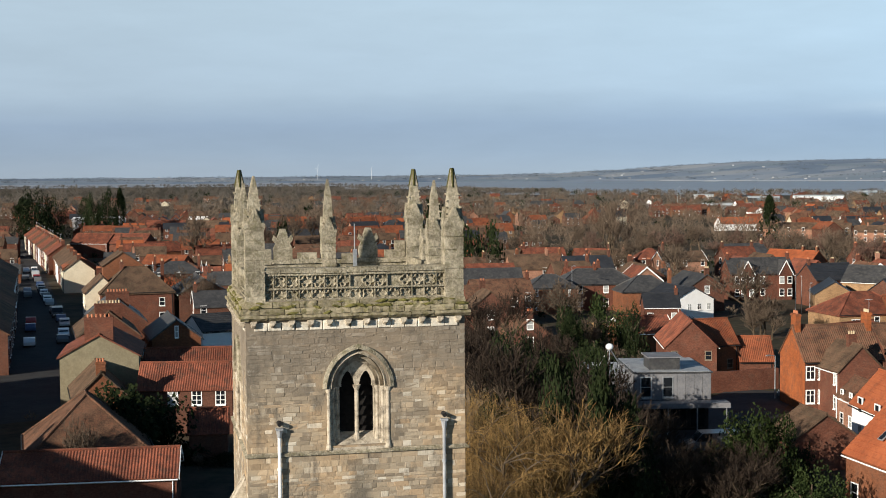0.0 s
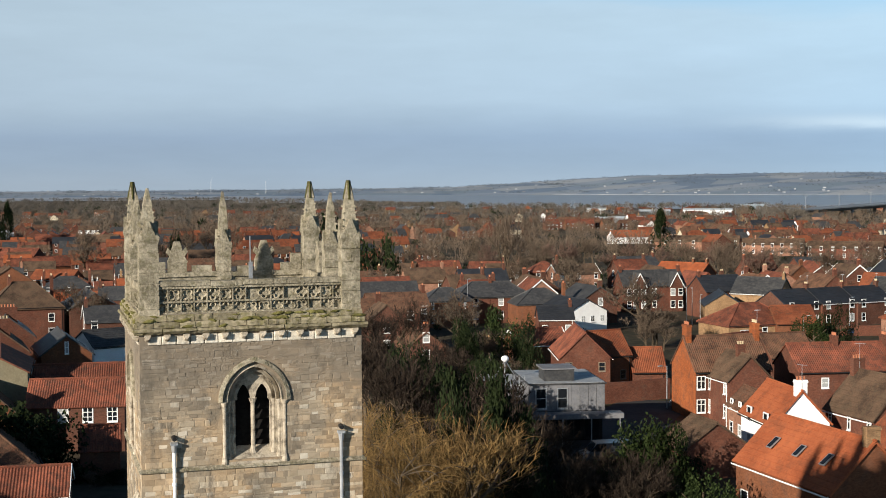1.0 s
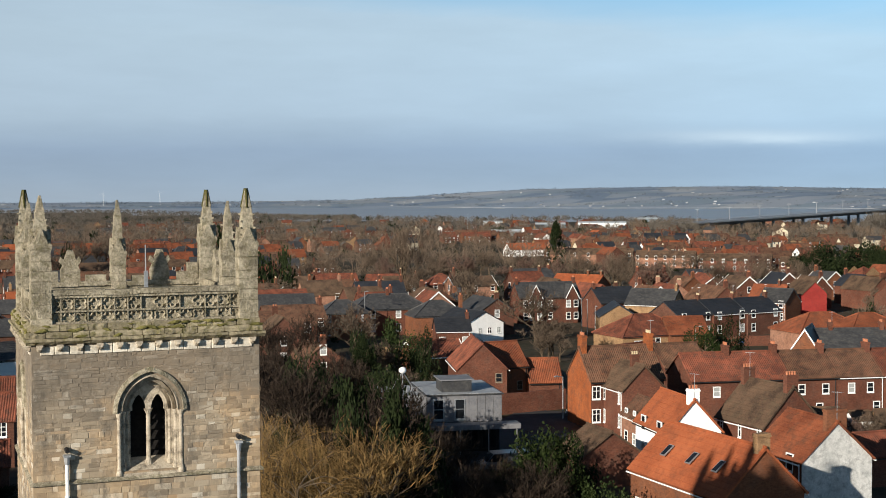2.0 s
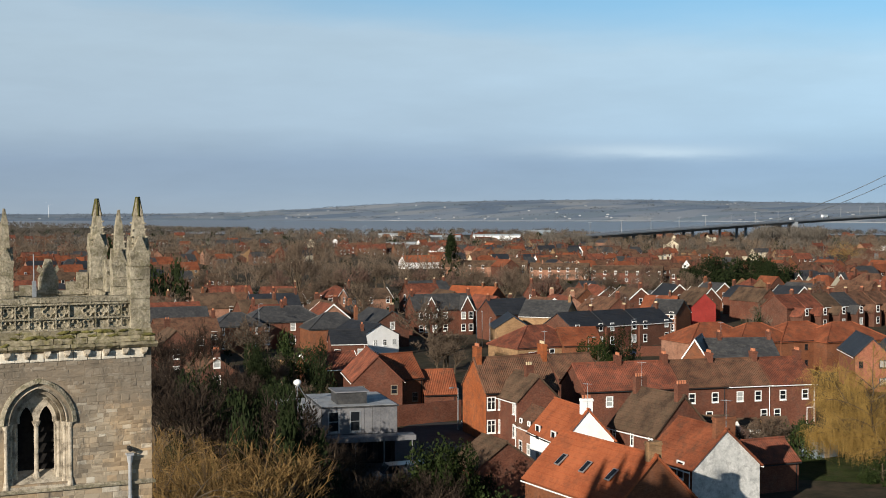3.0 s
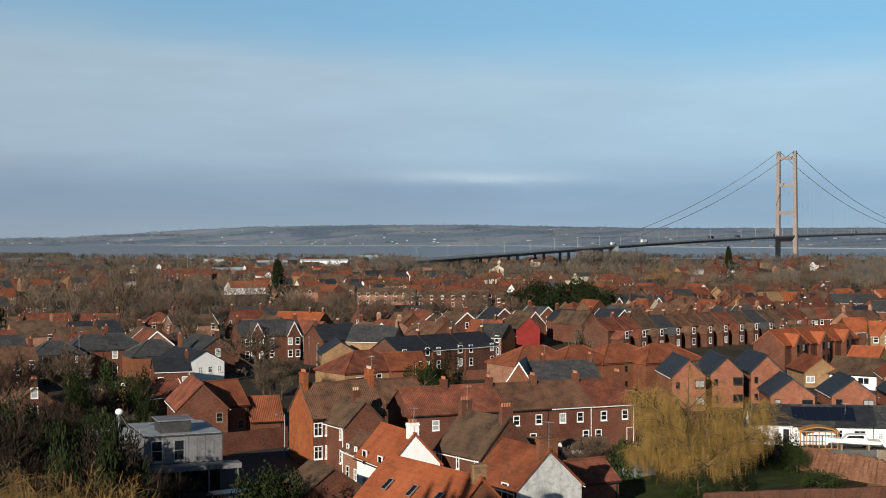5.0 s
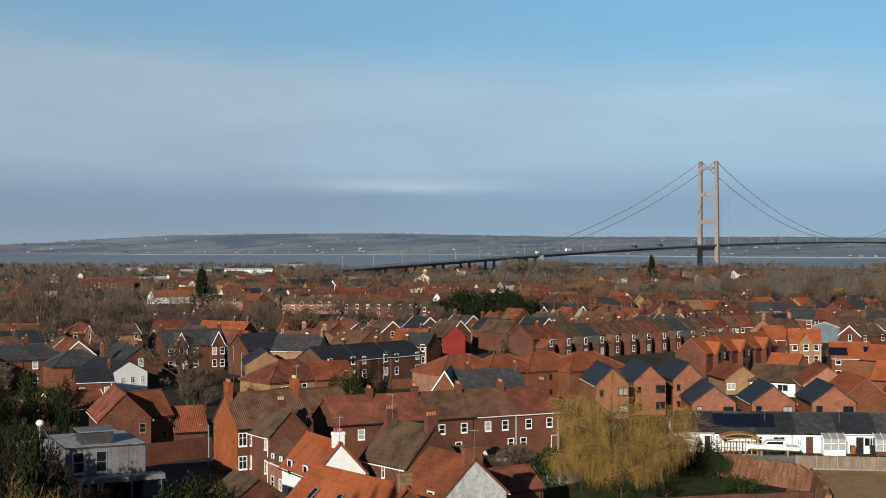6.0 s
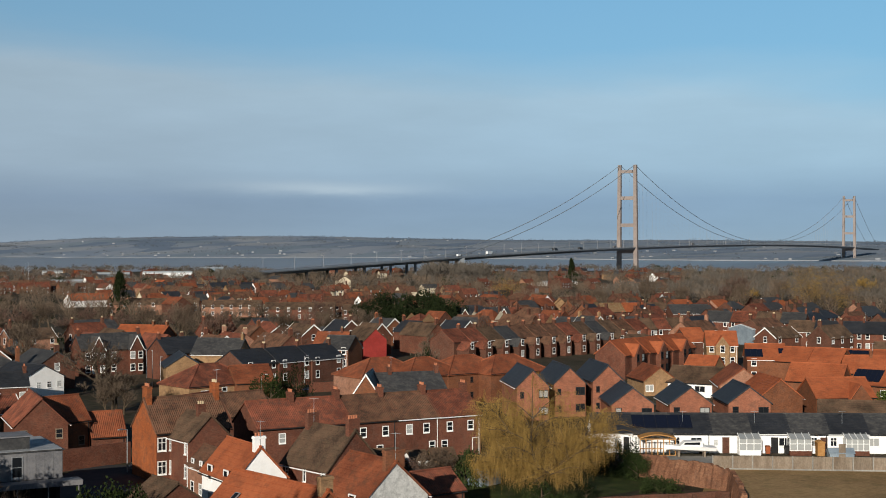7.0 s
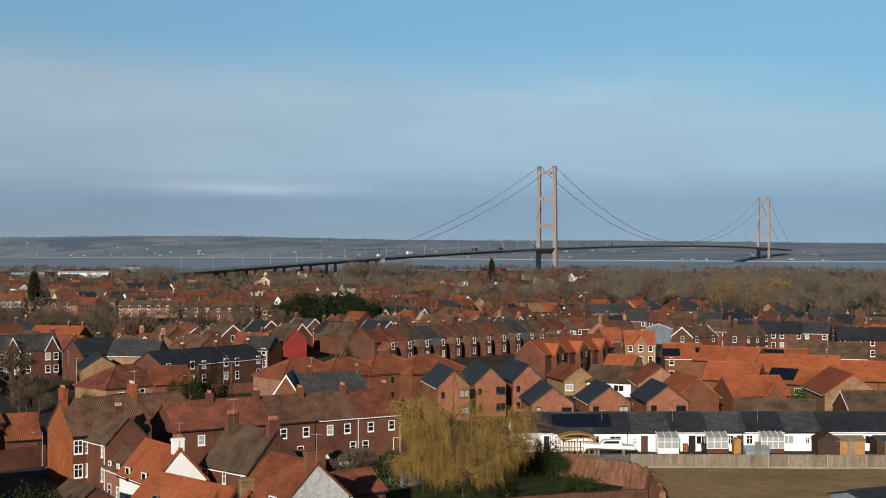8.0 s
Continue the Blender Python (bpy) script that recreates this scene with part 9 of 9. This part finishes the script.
bush(100.9, 214.5, 8.5, 2.2, 'evergreen', 'round', 46, leaves=900, label='dark evergreen garden shrub')
bare_tree(101.7, 216.5, 9.9, 1, 'twig', 49, 1)
bare_tree(47.6, 217.2, 7.3, 1, 'twig', 96, 1.3)
bare_tree(45.1, 212.4, 5.4, 3, 'twig', 143, 1)
bare_tree(116.0, 331.0, 12.9, 0, 'twig', 190, 1)
bare_tree(108.5, 301.2, 9.3, 1, 'twig_red', 237, 1)
bare_tree(144.3, 373.9, 8.7, 2, 'twig', 284, 1)
bare_tree(161.3, 388.4, 9.6, 2, 'twig', 331, 1)
bare_tree(99.3, 336.5, 11.5, 3, 'twig_red', 18, 1)
bare_tree(99.3, 347.1, 11.8, 1, 'twig', 65, 1)
bare_tree(98.5, 368.2, 11.9, 2, 'twig', 112, 1)
bare_tree(137.8, 288.5, 7.4, 1, 'twig', 159, 1)
bush(85.8, 129.8, 3.9, 2.6, 'evergreen', 'round', 59, leaves=5000, label='dark ivy and laurel bush')
bush(85.8, 125.7, 3.2, 1.9, 'leaf_green', 'round', 60, leaves=3000, label='green leafy garden shrub')
for x, y, r in ((165.0, 167.5, 2.6), (168.0, 166.5, 2.4), (171.0, 166.0, 2.6)):
    bush(x, y, 2.9, r, 'hedge_green', 'round', int(x), leaves=3000, label='bright green clipped garden hedge', name='hedge')
bush(82.3, 115.9, 2.1, 2.1, 'leaf_green', 'round', 61, leaves=3000, label='green shrub on a brick bank')
bush(67.9, 116.1, 2.4, 2.0, 'leaf_green', 'round', 62, leaves=3000, label='green leafy garden shrub')
bush(74.0, 117.5, 1.9, 1.1, 'evergreen', 'round', 63, leaves=3000, label='dark evergreen garden shrub')
bare_tree(63.4, 129.7, 4.6, 3, 'twig', 128, 1.2, label='bare brown garden shrubs')
bare_tree(60.8, 128.5, 4.3, 3, 'twig', 175, 1)
bush(66.1, 129.6, 4.1, 1.8, 'leaf_green', 'round', 66, leaves=900, label='green leafy garden shrub')
bare_tree(59.2, 127.9, 4.2, 1, 'twig_red', 269, 1)
weeping_willow(357.8, 401.2, 14.8, 12.5, 'twig_gold', 68, 1500, 'yellow weeping willow beyond the roofs')
weeping_willow(311.9, 571.2, 12.2, 8.3, 'twig_gold', 69, 900, 'yellow weeping willow among far trees')
bare_tree(336.0, 419.5, 15.7, 2, 'twig', 50, 1)
bare_tree(356.2, 452.3, 18.6, 1, 'twig_red', 97, 1)
bare_tree(327.4, 473.6, 16.2, 2, 'twig', 144, 1)
bare_tree(328.7, 449.2, 14.2, 1, 'twig', 191, 1)
bare_tree(291.6, 451.5, 13.4, 1, 'twig', 238, 1)
bare_tree(397.9, 491.3, 10.7, 0, 'twig_gold', 285, 1.2)
bare_tree(450.7, 531.7, 14.2, 2, 'twig', 332, 1.2)
bare_tree(406.9, 459.1, 14.1, 0, 'twig', 19, 1.2)
bare_tree(461.3, 497.8, 11.3, 2, 'twig_red', 66, 1.2)
bare_tree(511.6, 538.1, 15.3, 0, 'twig_gold', 113, 1.2)
bare_tree(465.1, 468.5, 14.8, 2, 'twig', 160, 1.2)
bare_tree(521.2, 503.0, 12.2, 0, 'twig', 207, 1.2)
bare_tree(471.0, 435.5, 12.2, 2, 'twig', 254, 1.2)
bare_tree(528.2, 468.6, 15.9, 0, 'twig', 301, 1.2)
bare_tree(470.9, 407.7, 15.5, 2, 'twig', 348, 1.2)
bare_tree(529.0, 439.6, 13.0, 0, 'twig', 35, 1.2)
bare_tree(587.6, 468.5, 10.2, 2, 'twig', 82, 1.2)
for k, (x, y, h, r) in enumerate(((-207.0, 618.0, 17.5, 7.5), (-199.6, 612.0, 21.5, 9.0), (-191.0, 615.0, 19.0, 6.0), (-184.0, 640.0, 17.0, 6.0), (-173.4, 617.0, 19.5, 4.8), (-167.3, 618.7, 22.0, 5.2), (-162.4, 622.0, 21.0, 5.0))):
    bush(x, y, h, r, "evergreen", "round" if k % 3 else "cone", 87 + k, leaves=3000, label="dark evergreen trees beyond the street", name="evergreen_tree")
bare_tree(-180.4, 634.8, 20.0, 0, 'twig', 51, 1)
bare_tree(-44.4, 438.9, 17.5, 0, 'twig', 98, 1)
bare_tree(-62.5, 436.7, 15.0, 1, 'twig', 145, 1)
bare_tree(-54.2, 467.5, 16.1, 2, 'twig', 192, 1)
bare_tree(-79.6, 393.4, 17.8, 1, 'twig', 239, 1)
bare_tree(-51.2, 243.2, 10.9, 1, 'twig', 286, 1)
bare_tree(-47.7, 238.7, 10.1, 0, 'twig', 333, 1)
bare_tree(-63.4, 396.4, 16.8, 1, 'twig', 20, 1)
bare_tree(-59.6, 456.9, 17.3, 0, 'twig', 67, 1)
bush(-10.6, 421.3, 19.4, 4.4, 'evergreen', 'round', 102, leaves=900, label='dark evergreen garden shrub')
bush(-56.7, 407.5, 14.7, 2.6, 'evergreen', 'round', 103, leaves=900, label='dark evergreen garden shrub')
bare_tree(-24.1, 128.8, 1.7, 3, 'twig_red', 208, 1)
bush(-22.2, 120.5, 1.2, 1.6, 'evergreen', 'round', 105, leaves=3000, label='dark evergreen garden shrub')
bare_tree(-31.3, 108.2, 7.3, 3, 'twig', 302, 0.6)
bare_tree(-23.8, 117.9, 1.8, 3, 'twig', 349, 1)
bush(11.3, 102.3, 5.8, 3.6, 'evergreen', 'round', 108, leaves=3000, label='dark evergreen shrub in shade')
bush(13.1, 99.9, 5.0, 3.6, 'evergreen', 'round', 109, leaves=3000, label='dark evergreen shrub in shade')
bush(15.7, 100.6, 4.6, 3.2, 'evergreen', 'round', 110, leaves=3000, label='dark evergreen shrub in shade')
bush(18.4, 101.2, 4.9, 3.4, 'evergreen', 'round', 111, leaves=3000, label='dark evergreen shrub in shade')
bush(9.5, 100.3, 7.5, 3.2, 'evergreen', 'round', 112, leaves=3000, label='dark evergreen shrub in shade')
bush(21.1, 98.5, 5.4, 3.2, 'evergreen', 'round', 113, leaves=3000, label='dark evergreen shrub in shade')
bare_tree(10.5, 101.3, 7.7, 3, 'twig_dark_shaded', 318, 1)
bare_tree(17.9, 101.3, 6.8, 3, 'twig_dark_shaded', 5, 1)
bare_tree(14.9, 97.4, 7.1, 3, 'twig_dark_shaded', 52, 1)
bare_tree(20.2, 96.4, 7.3, 3, 'twig_dark_shaded', 99, 1)
bare_tree(7.5, 96.1, 7.9, 3, 'twig_dark_shaded', 146, 1)

for k, (x, y, h, r) in enumerate(((8.2, 119.5, 9.6, 3.3), (11.8, 122.5, 9.2, 3.2), (5.2, 122.0, 10.5, 3.4), (9.6, 127.5, 9.0, 3.0), (13.2, 117.0, 6.4, 2.6))):
    bush(x, y, h, r, "evergreen", "round", 120 + k, leaves=5000, label="dark ivy-clad tree beside the office yard", name="evergreen_tree")
for k, (x, y, h) in enumerate(((4.0, 114.0, 13.5), (9.5, 112.0, 11.5), (0.5, 120.0, 14.0), (14.0, 109.0, 8.0))):
    bare_tree(x, y, h, (1, 3, 0, 1)[k], "twig_dark_shaded", 40 * k, 1.1)

# ---- the rest of the town, to the water ----
def blocked(x, y, r):
    return any((x - a) ** 2 + (y - b) ** 2 < (r + c) ** 2 for a, b, c in PLACED)


for k in range(60):
    f = k / 59
    PLACED.append((-44 - 178 * f, 158 + 540 * f, 9.0))
PLACED += [(20.0, 125.0, 9.0), (34.0, 150.0, 6.0), (100.0, 125.0, 12.0), (115.0, 118.0, 12.0), (130.0, 110.0, 12.0), (74.0, 128.0, 9.0)]
FAR_PARTS = {}


def far_house(x, y, yaw, L, W, eave, ridge, wall, roof, chim, rng, hip=False):
    """A house too far off to count, gathered with its like: walls, roof and stack in one sheet by material."""
    m = pose(x, y, ground_z(x, y), 0, 0, yaw)

    def add(mat, pts, faces):
        v, f = FAR_PARTS.setdefault(mat, ([], []))
        n = len(v)
        v.extend(tuple(m @ Vector(p)) for p in pts)
        f.extend(tuple(n + i for i in q) for q in faces)
    l, h = L / 2, W / 2
    add(wall, [(-l, -h, -2), (l, -h, -2), (l, h, -2), (-l, h, -2), (-l, -h, eave), (l, -h, eave), (l, h, eave), (-l, h, eave), (-l, 0, ridge), (l, 0, ridge)],
        [(0, 1, 5, 4), (2, 3, 7, 6), (1, 2, 6, 9, 5), (3, 0, 4, 8, 7)])
    o, e = 0.2, 0.3
    s = (ridge - eave) / h * e
    c = W / 2 if hip else -o
    add(roof, [(-l - o, -h - e, eave - s + 0.15), (l + o, -h - e, eave - s + 0.15), (l - c, 0, ridge + 0.15), (-l + c, 0, ridge + 0.15), (l + o, h + e, eave - s + 0.15), (-l - o, h + e, eave - s + 0.15)],
        [(0, 1, 2, 3), (4, 5, 3, 2)] + ([(1, 4, 2), (5, 0, 3)] if hip else []))
    for u in chim:
        a, b, z0, z1 = u * (L - 0.8), 0.0, ridge - 0.8, ridge + 1.3
        add("brick_dark", [(a + p, b + q, z) for z in (z0, z1) for p, q in ((-0.3, -0.5), (0.3, -0.5), (0.3, 0.5), (-0.3, 0.5))], [(0, 1, 5, 4), (1, 2, 6, 5), (2, 3, 7, 6), (3, 0, 4, 7), (4, 5, 6, 7)])
    n = max(2, round(L / 3))
    for k in range(n):
        for z in ((0.9, 3.5) if eave > 4 else (0.9,)):
            if rng.random() < 0.85:
                a = ((k + 0.5) / n - 0.5) * L
                add("white", [(a - 0.5, -h - 0.05, z), (a + 0.5, -h - 0.05, z), (a + 0.5, -h - 0.05, z + 1.3), (a - 0.5, -h - 0.05, z + 1.3)], [(0, 1, 2, 3)])
                add("glass", [(a - 0.38, -h - 0.07, z + 0.12), (a + 0.38, -h - 0.07, z + 0.12), (a + 0.38, -h - 0.07, z + 1.18), (a - 0.38, -h - 0.07, z + 1.18)], [(0, 1, 2, 3)])


def fill_town():
    rng = random.Random(42)
    roofs = ["pantile_red"] * 5 + ["pantile_orange"] * 2 + ["pantile_brown"] * 6 + ["tile_brown"] * 5 + ["slate"] * 4 + ["slate_dark"] * 2 + ["pantile_bright"]
    walls = ["brick_red"] * 5 + ["brick_dark"] * 5 + ["brick_orange"] * 2 + ["brick_buff", "brick_pink"]
    labels = {"pantile_red": "brick house with a red clay roof", "pantile_orange": "brick house with an orange clay roof", "pantile_brown": "brick house with a weathered brown roof",
              "tile_brown": "brick house with a brown tiled roof", "slate": "brick house with a grey slate roof", "slate_dark": "brick house with a dark slate roof", "pantile_bright": "brick house with a bright orange roof"}
    near_count = tree_count = 0
    for r in np.arange(200, 1560, 16.0):
        row = (15.0 + (r - 200) * 0.012) / r
        a = radians(-24)
        street = rng.choice(roofs)
        while a < radians(50):
            a += row * rng.uniform(0.7, 1.35)
            d = r + rng.uniform(-4, 4)
            x, y = d * math.sin(a), d * math.cos(a)
            deg = math.degrees(a)
            if blocked(x, y, 5.5) or (deg > 8 and r < 245) or (deg > 21 and r < 340):
                continue
            park = noise.noise((x * 0.006, y * 0.006, 5.0)) > (0.7 if deg < -1 and r < 620 else 0.2 if r < 700 else -0.02)
            wood = deg > 36 and r > 620
            flat = r > 1000 and deg < 33
            if park or wood or rng.random() > (0.86 if r < 700 else 0.54 if not flat else 0.28):
                if rng.random() < (0.8 if park or wood else 0.5):
                    if tree_count < 70 and r < 620:
                        tree_count += 1
                        bare_tree(x, y, rng.uniform(6, 11), 4 + rng.randrange(3), rng.choice(("twig", "twig", "twig_red")), rng.uniform(0, 360), rng.uniform(1.0, 1.4))
                    else:
                        SCRUB_AT.append((x, y, rng.uniform(6, 11)))
                continue
            yaw = 14 + (90 if noise.noise((x * 0.008, y * 0.008, 3.0)) > 0.15 else 0) + rng.uniform(-4, 4) + 18 * noise.noise((x * 0.004, y * 0.004, 1.0))
            L, W = rng.uniform(7, 13), rng.uniform(6.0, 7.6)
            low = rng.random() < 0.25
            ev, rd = (2.7, 4.9) if low else (4.8, rng.uniform(7.0, 7.9))
            if rng.random() < 0.45:
                street = rng.choice(roofs)
            wall = rng.choice(walls) if r < 420 or rng.random() > 0.08 else rng.choice(("render_white", "render_cream"))
            chim = rng.choice(((0.5,), (-0.5, 0.5), (-0.5,), ()))
            if near_count < 150 and r < 400:
                near_count += 1
                house(x, y, yaw, L, W, ev, rd, wall, street, labels[street].replace("brick house", "small brick house") if low else labels[street], ("t.t/t.t" if L < 10 else "t.t.t/t.t.t") if not low else "w.t", chim=chim, seed=rng.randrange(10 ** 6),
                      barge="white" if rng.random() < 0.2 else "", gutter=False, hip=rng.random() < 0.1, fine=False, left=".t./.t.", pots=rng.choice((2, 4)), chim_h=1.3)
            else:
                far_house(x, y, yaw, L, W, ev, rd, wall, street, chim, rng, rng.random() < 0.12)
                PLACED.append((x, y, 4.5))


def far_town():
    """All far houses in one object."""
    verts, faces, slots, index = [], [], [], []
    for k, (mat, (v, f)) in enumerate(FAR_PARTS.items()):
        n = len(verts)
        verts += v
        faces += [tuple(n + i for i in q) for q in f]
        index += [k] * len(f)
        slots.append(M[mat])
    me = bpy.data.meshes.new("far_town")
    me.from_pydata(verts, [], faces)
    for m in slots:
        me.materials.append(m)
    me.polygons.foreach_set("material_index", index)
    bm = bmesh.new()
    bm.from_mesh(me)
    bmesh.ops.recalc_face_normals(bm, faces=bm.faces)
    bm.to_mesh(me)
    bm.free()
    tagged(new("far_town", me), "far rows of brick houses with clay and slate roofs", "houses", kind="stuff")


SCRUB_AT = []


def tuft(verts, faces, base, h, w, blades, thin, rng):
    """A leafless crown: short fine strokes all through a rounded volume, on a stem."""
    n = len(verts)
    verts += [tuple(base + Vector((-0.012 * h, 0, 0))), tuple(base + Vector((0.012 * h, 0, 0))), tuple(base + Vector((0, 0, 0.6 * h)))]
    faces.append((n, n + 1, n + 2))
    for j in range(blades):
        b, c = rng.uniform(0, 2 * math.pi), rng.uniform(-0.8, 1)
        f = rng.random() ** 0.45
        q = math.sqrt(1 - c * c) * f
        p = base + Vector((math.cos(b) * w * q, math.sin(b) * w * q, h * (0.58 + 0.36 * c * f)))
        d = Vector((math.cos(b) * q + rng.uniform(-0.6, 0.6), math.sin(b) * q + rng.uniform(-0.6, 0.6), rng.uniform(0.2, 1.2))).normalized() * h * rng.uniform(0.10, 0.24)
        o = Vector((rng.uniform(-1, 1), rng.uniform(-1, 1), rng.uniform(-0.5, 0.5))).normalized() * thin * h
        n = len(verts)
        verts += [tuple(p - d), tuple(p + o), tuple(p + d), tuple(p - o)]
        faces.append((n, n + 1, n + 2, n + 3))


def scrub(name, count, r0, r1, h0, h1, az0, az1, mat, seed, label, thin=0.1, blades=34, spots=()):
    """Trees and shrubs too many to count: each a fan of fine limbs and twigs."""
    rng = random.Random(seed)
    verts, faces = [], []
    for k in range(count):
        a = radians(rng.uniform(az0, az1))
        d = rng.uniform(r0, min(r1, shore(math.degrees(a)) - 25))
        x, y = d * math.sin(a), d * math.cos(a)
        if blocked(x, y, 1.0):
            continue
        if noise.noise((x * 0.005, y * 0.005, 9.0)) < -0.18:
            continue
        h = rng.uniform(h0, h1) * (0.6 if d > 900 and 18.5 < math.degrees(a) < 25.4 else 1.0)
        tuft(verts, faces, Vector((x, y, ground_z(x, y) - 0.3)), h, h * rng.uniform(0.38, 0.62), blades, thin, rng)
    for x, y, h in spots:
        tuft(verts, faces, Vector((x, y, ground_z(x, y) - 0.3)), h, h * rng.uniform(0.3, 0.5), blades, thin, rng)
    me = raw_mesh(name, verts, faces, M[mat])
    return tagged(new(name, me), label, "trees", kind="stuff")


fill_town()
far_town()
scrub("garden_shrubs", 2600, 150, 900, 1.0, 3.0, -24, 50, "twig", 3, "brown winter shrubs and hedges between the houses", 0.035, 44)
scrub("garden_evergreens", 1000, 170, 1000, 1.0, 3.5, -24, 50, "evergreen", 4, "dark evergreen garden shrubs", 0.10, 34)
scrub("street_trees", 420, 420, 1100, 5, 9, -24, 50, "twig", 5, "bare brown trees between the roofs", 0.011, 110, SCRUB_AT)
scrub("far_woods", 4600, 1000, 2100, 6, 11, -26, 52, "twig_far", 8, "bare brown woods along the shore", 0.028, 46)
scrub("far_evergreens", 420, 900, 2000, 5, 10, -26, 52, "evergreen", 9, "dark evergreens among the bare woods", 0.06, 34)
scrub("western_woods", 2600, 2000, 3450, 6, 10, -24, 4, "twig_far", 16, "bare brown woods and hedges along the low shore", 0.034, 34)
scrub("shore_woods", 1250, 640, 1300, 6, 11, 33, 52, "twig_far", 12, "bare brown woods beyond the last houses", 0.014, 100)
scrub("approach_woods", 70, 1120, 1260, 9, 13, 16.6, 19.4, "twig_far", 15, "bare trees before the bridge approach", 0.014, 100)
scrub("anchorage_woods", 130, 1180, 1330, 13, 19, 25.2, 27.9, "twig_far", 14, "tall bare trees before the bridge anchorage", 0.014, 110)


def hill_woods():
    """Dark hedges and copses on the far hills."""
    rng = random.Random(21)
    verts, faces = [], []
    for k in range(16000):
        az = rng.uniform(-20, 52)
        s = far_shore(az)
        r = s + (4930 - s) * rng.random()
        x, y = r * math.sin(radians(az)), r * math.cos(radians(az))
        f = (r - s) / (4930 - s)
        # hedges and copses run along the slope
        if noise.noise((az * 0.55, r * 0.022, 4.0)) + 0.5 * noise.noise((az * 2.3, r * 0.05, 7.0)) < (0.22 if f < 0.85 else 0.05):
            continue
        h = rng.uniform(3.5, 7.5)
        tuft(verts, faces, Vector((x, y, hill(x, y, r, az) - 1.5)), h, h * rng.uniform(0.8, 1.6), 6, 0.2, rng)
    tagged(new("hill_woods", raw_mesh("hill_woods", verts, faces, M["haze_tinted_wood"])), "dark copses and hedges on the far hills", "trees", kind="stuff")


hill_woods()
tower_stones(TOWER)
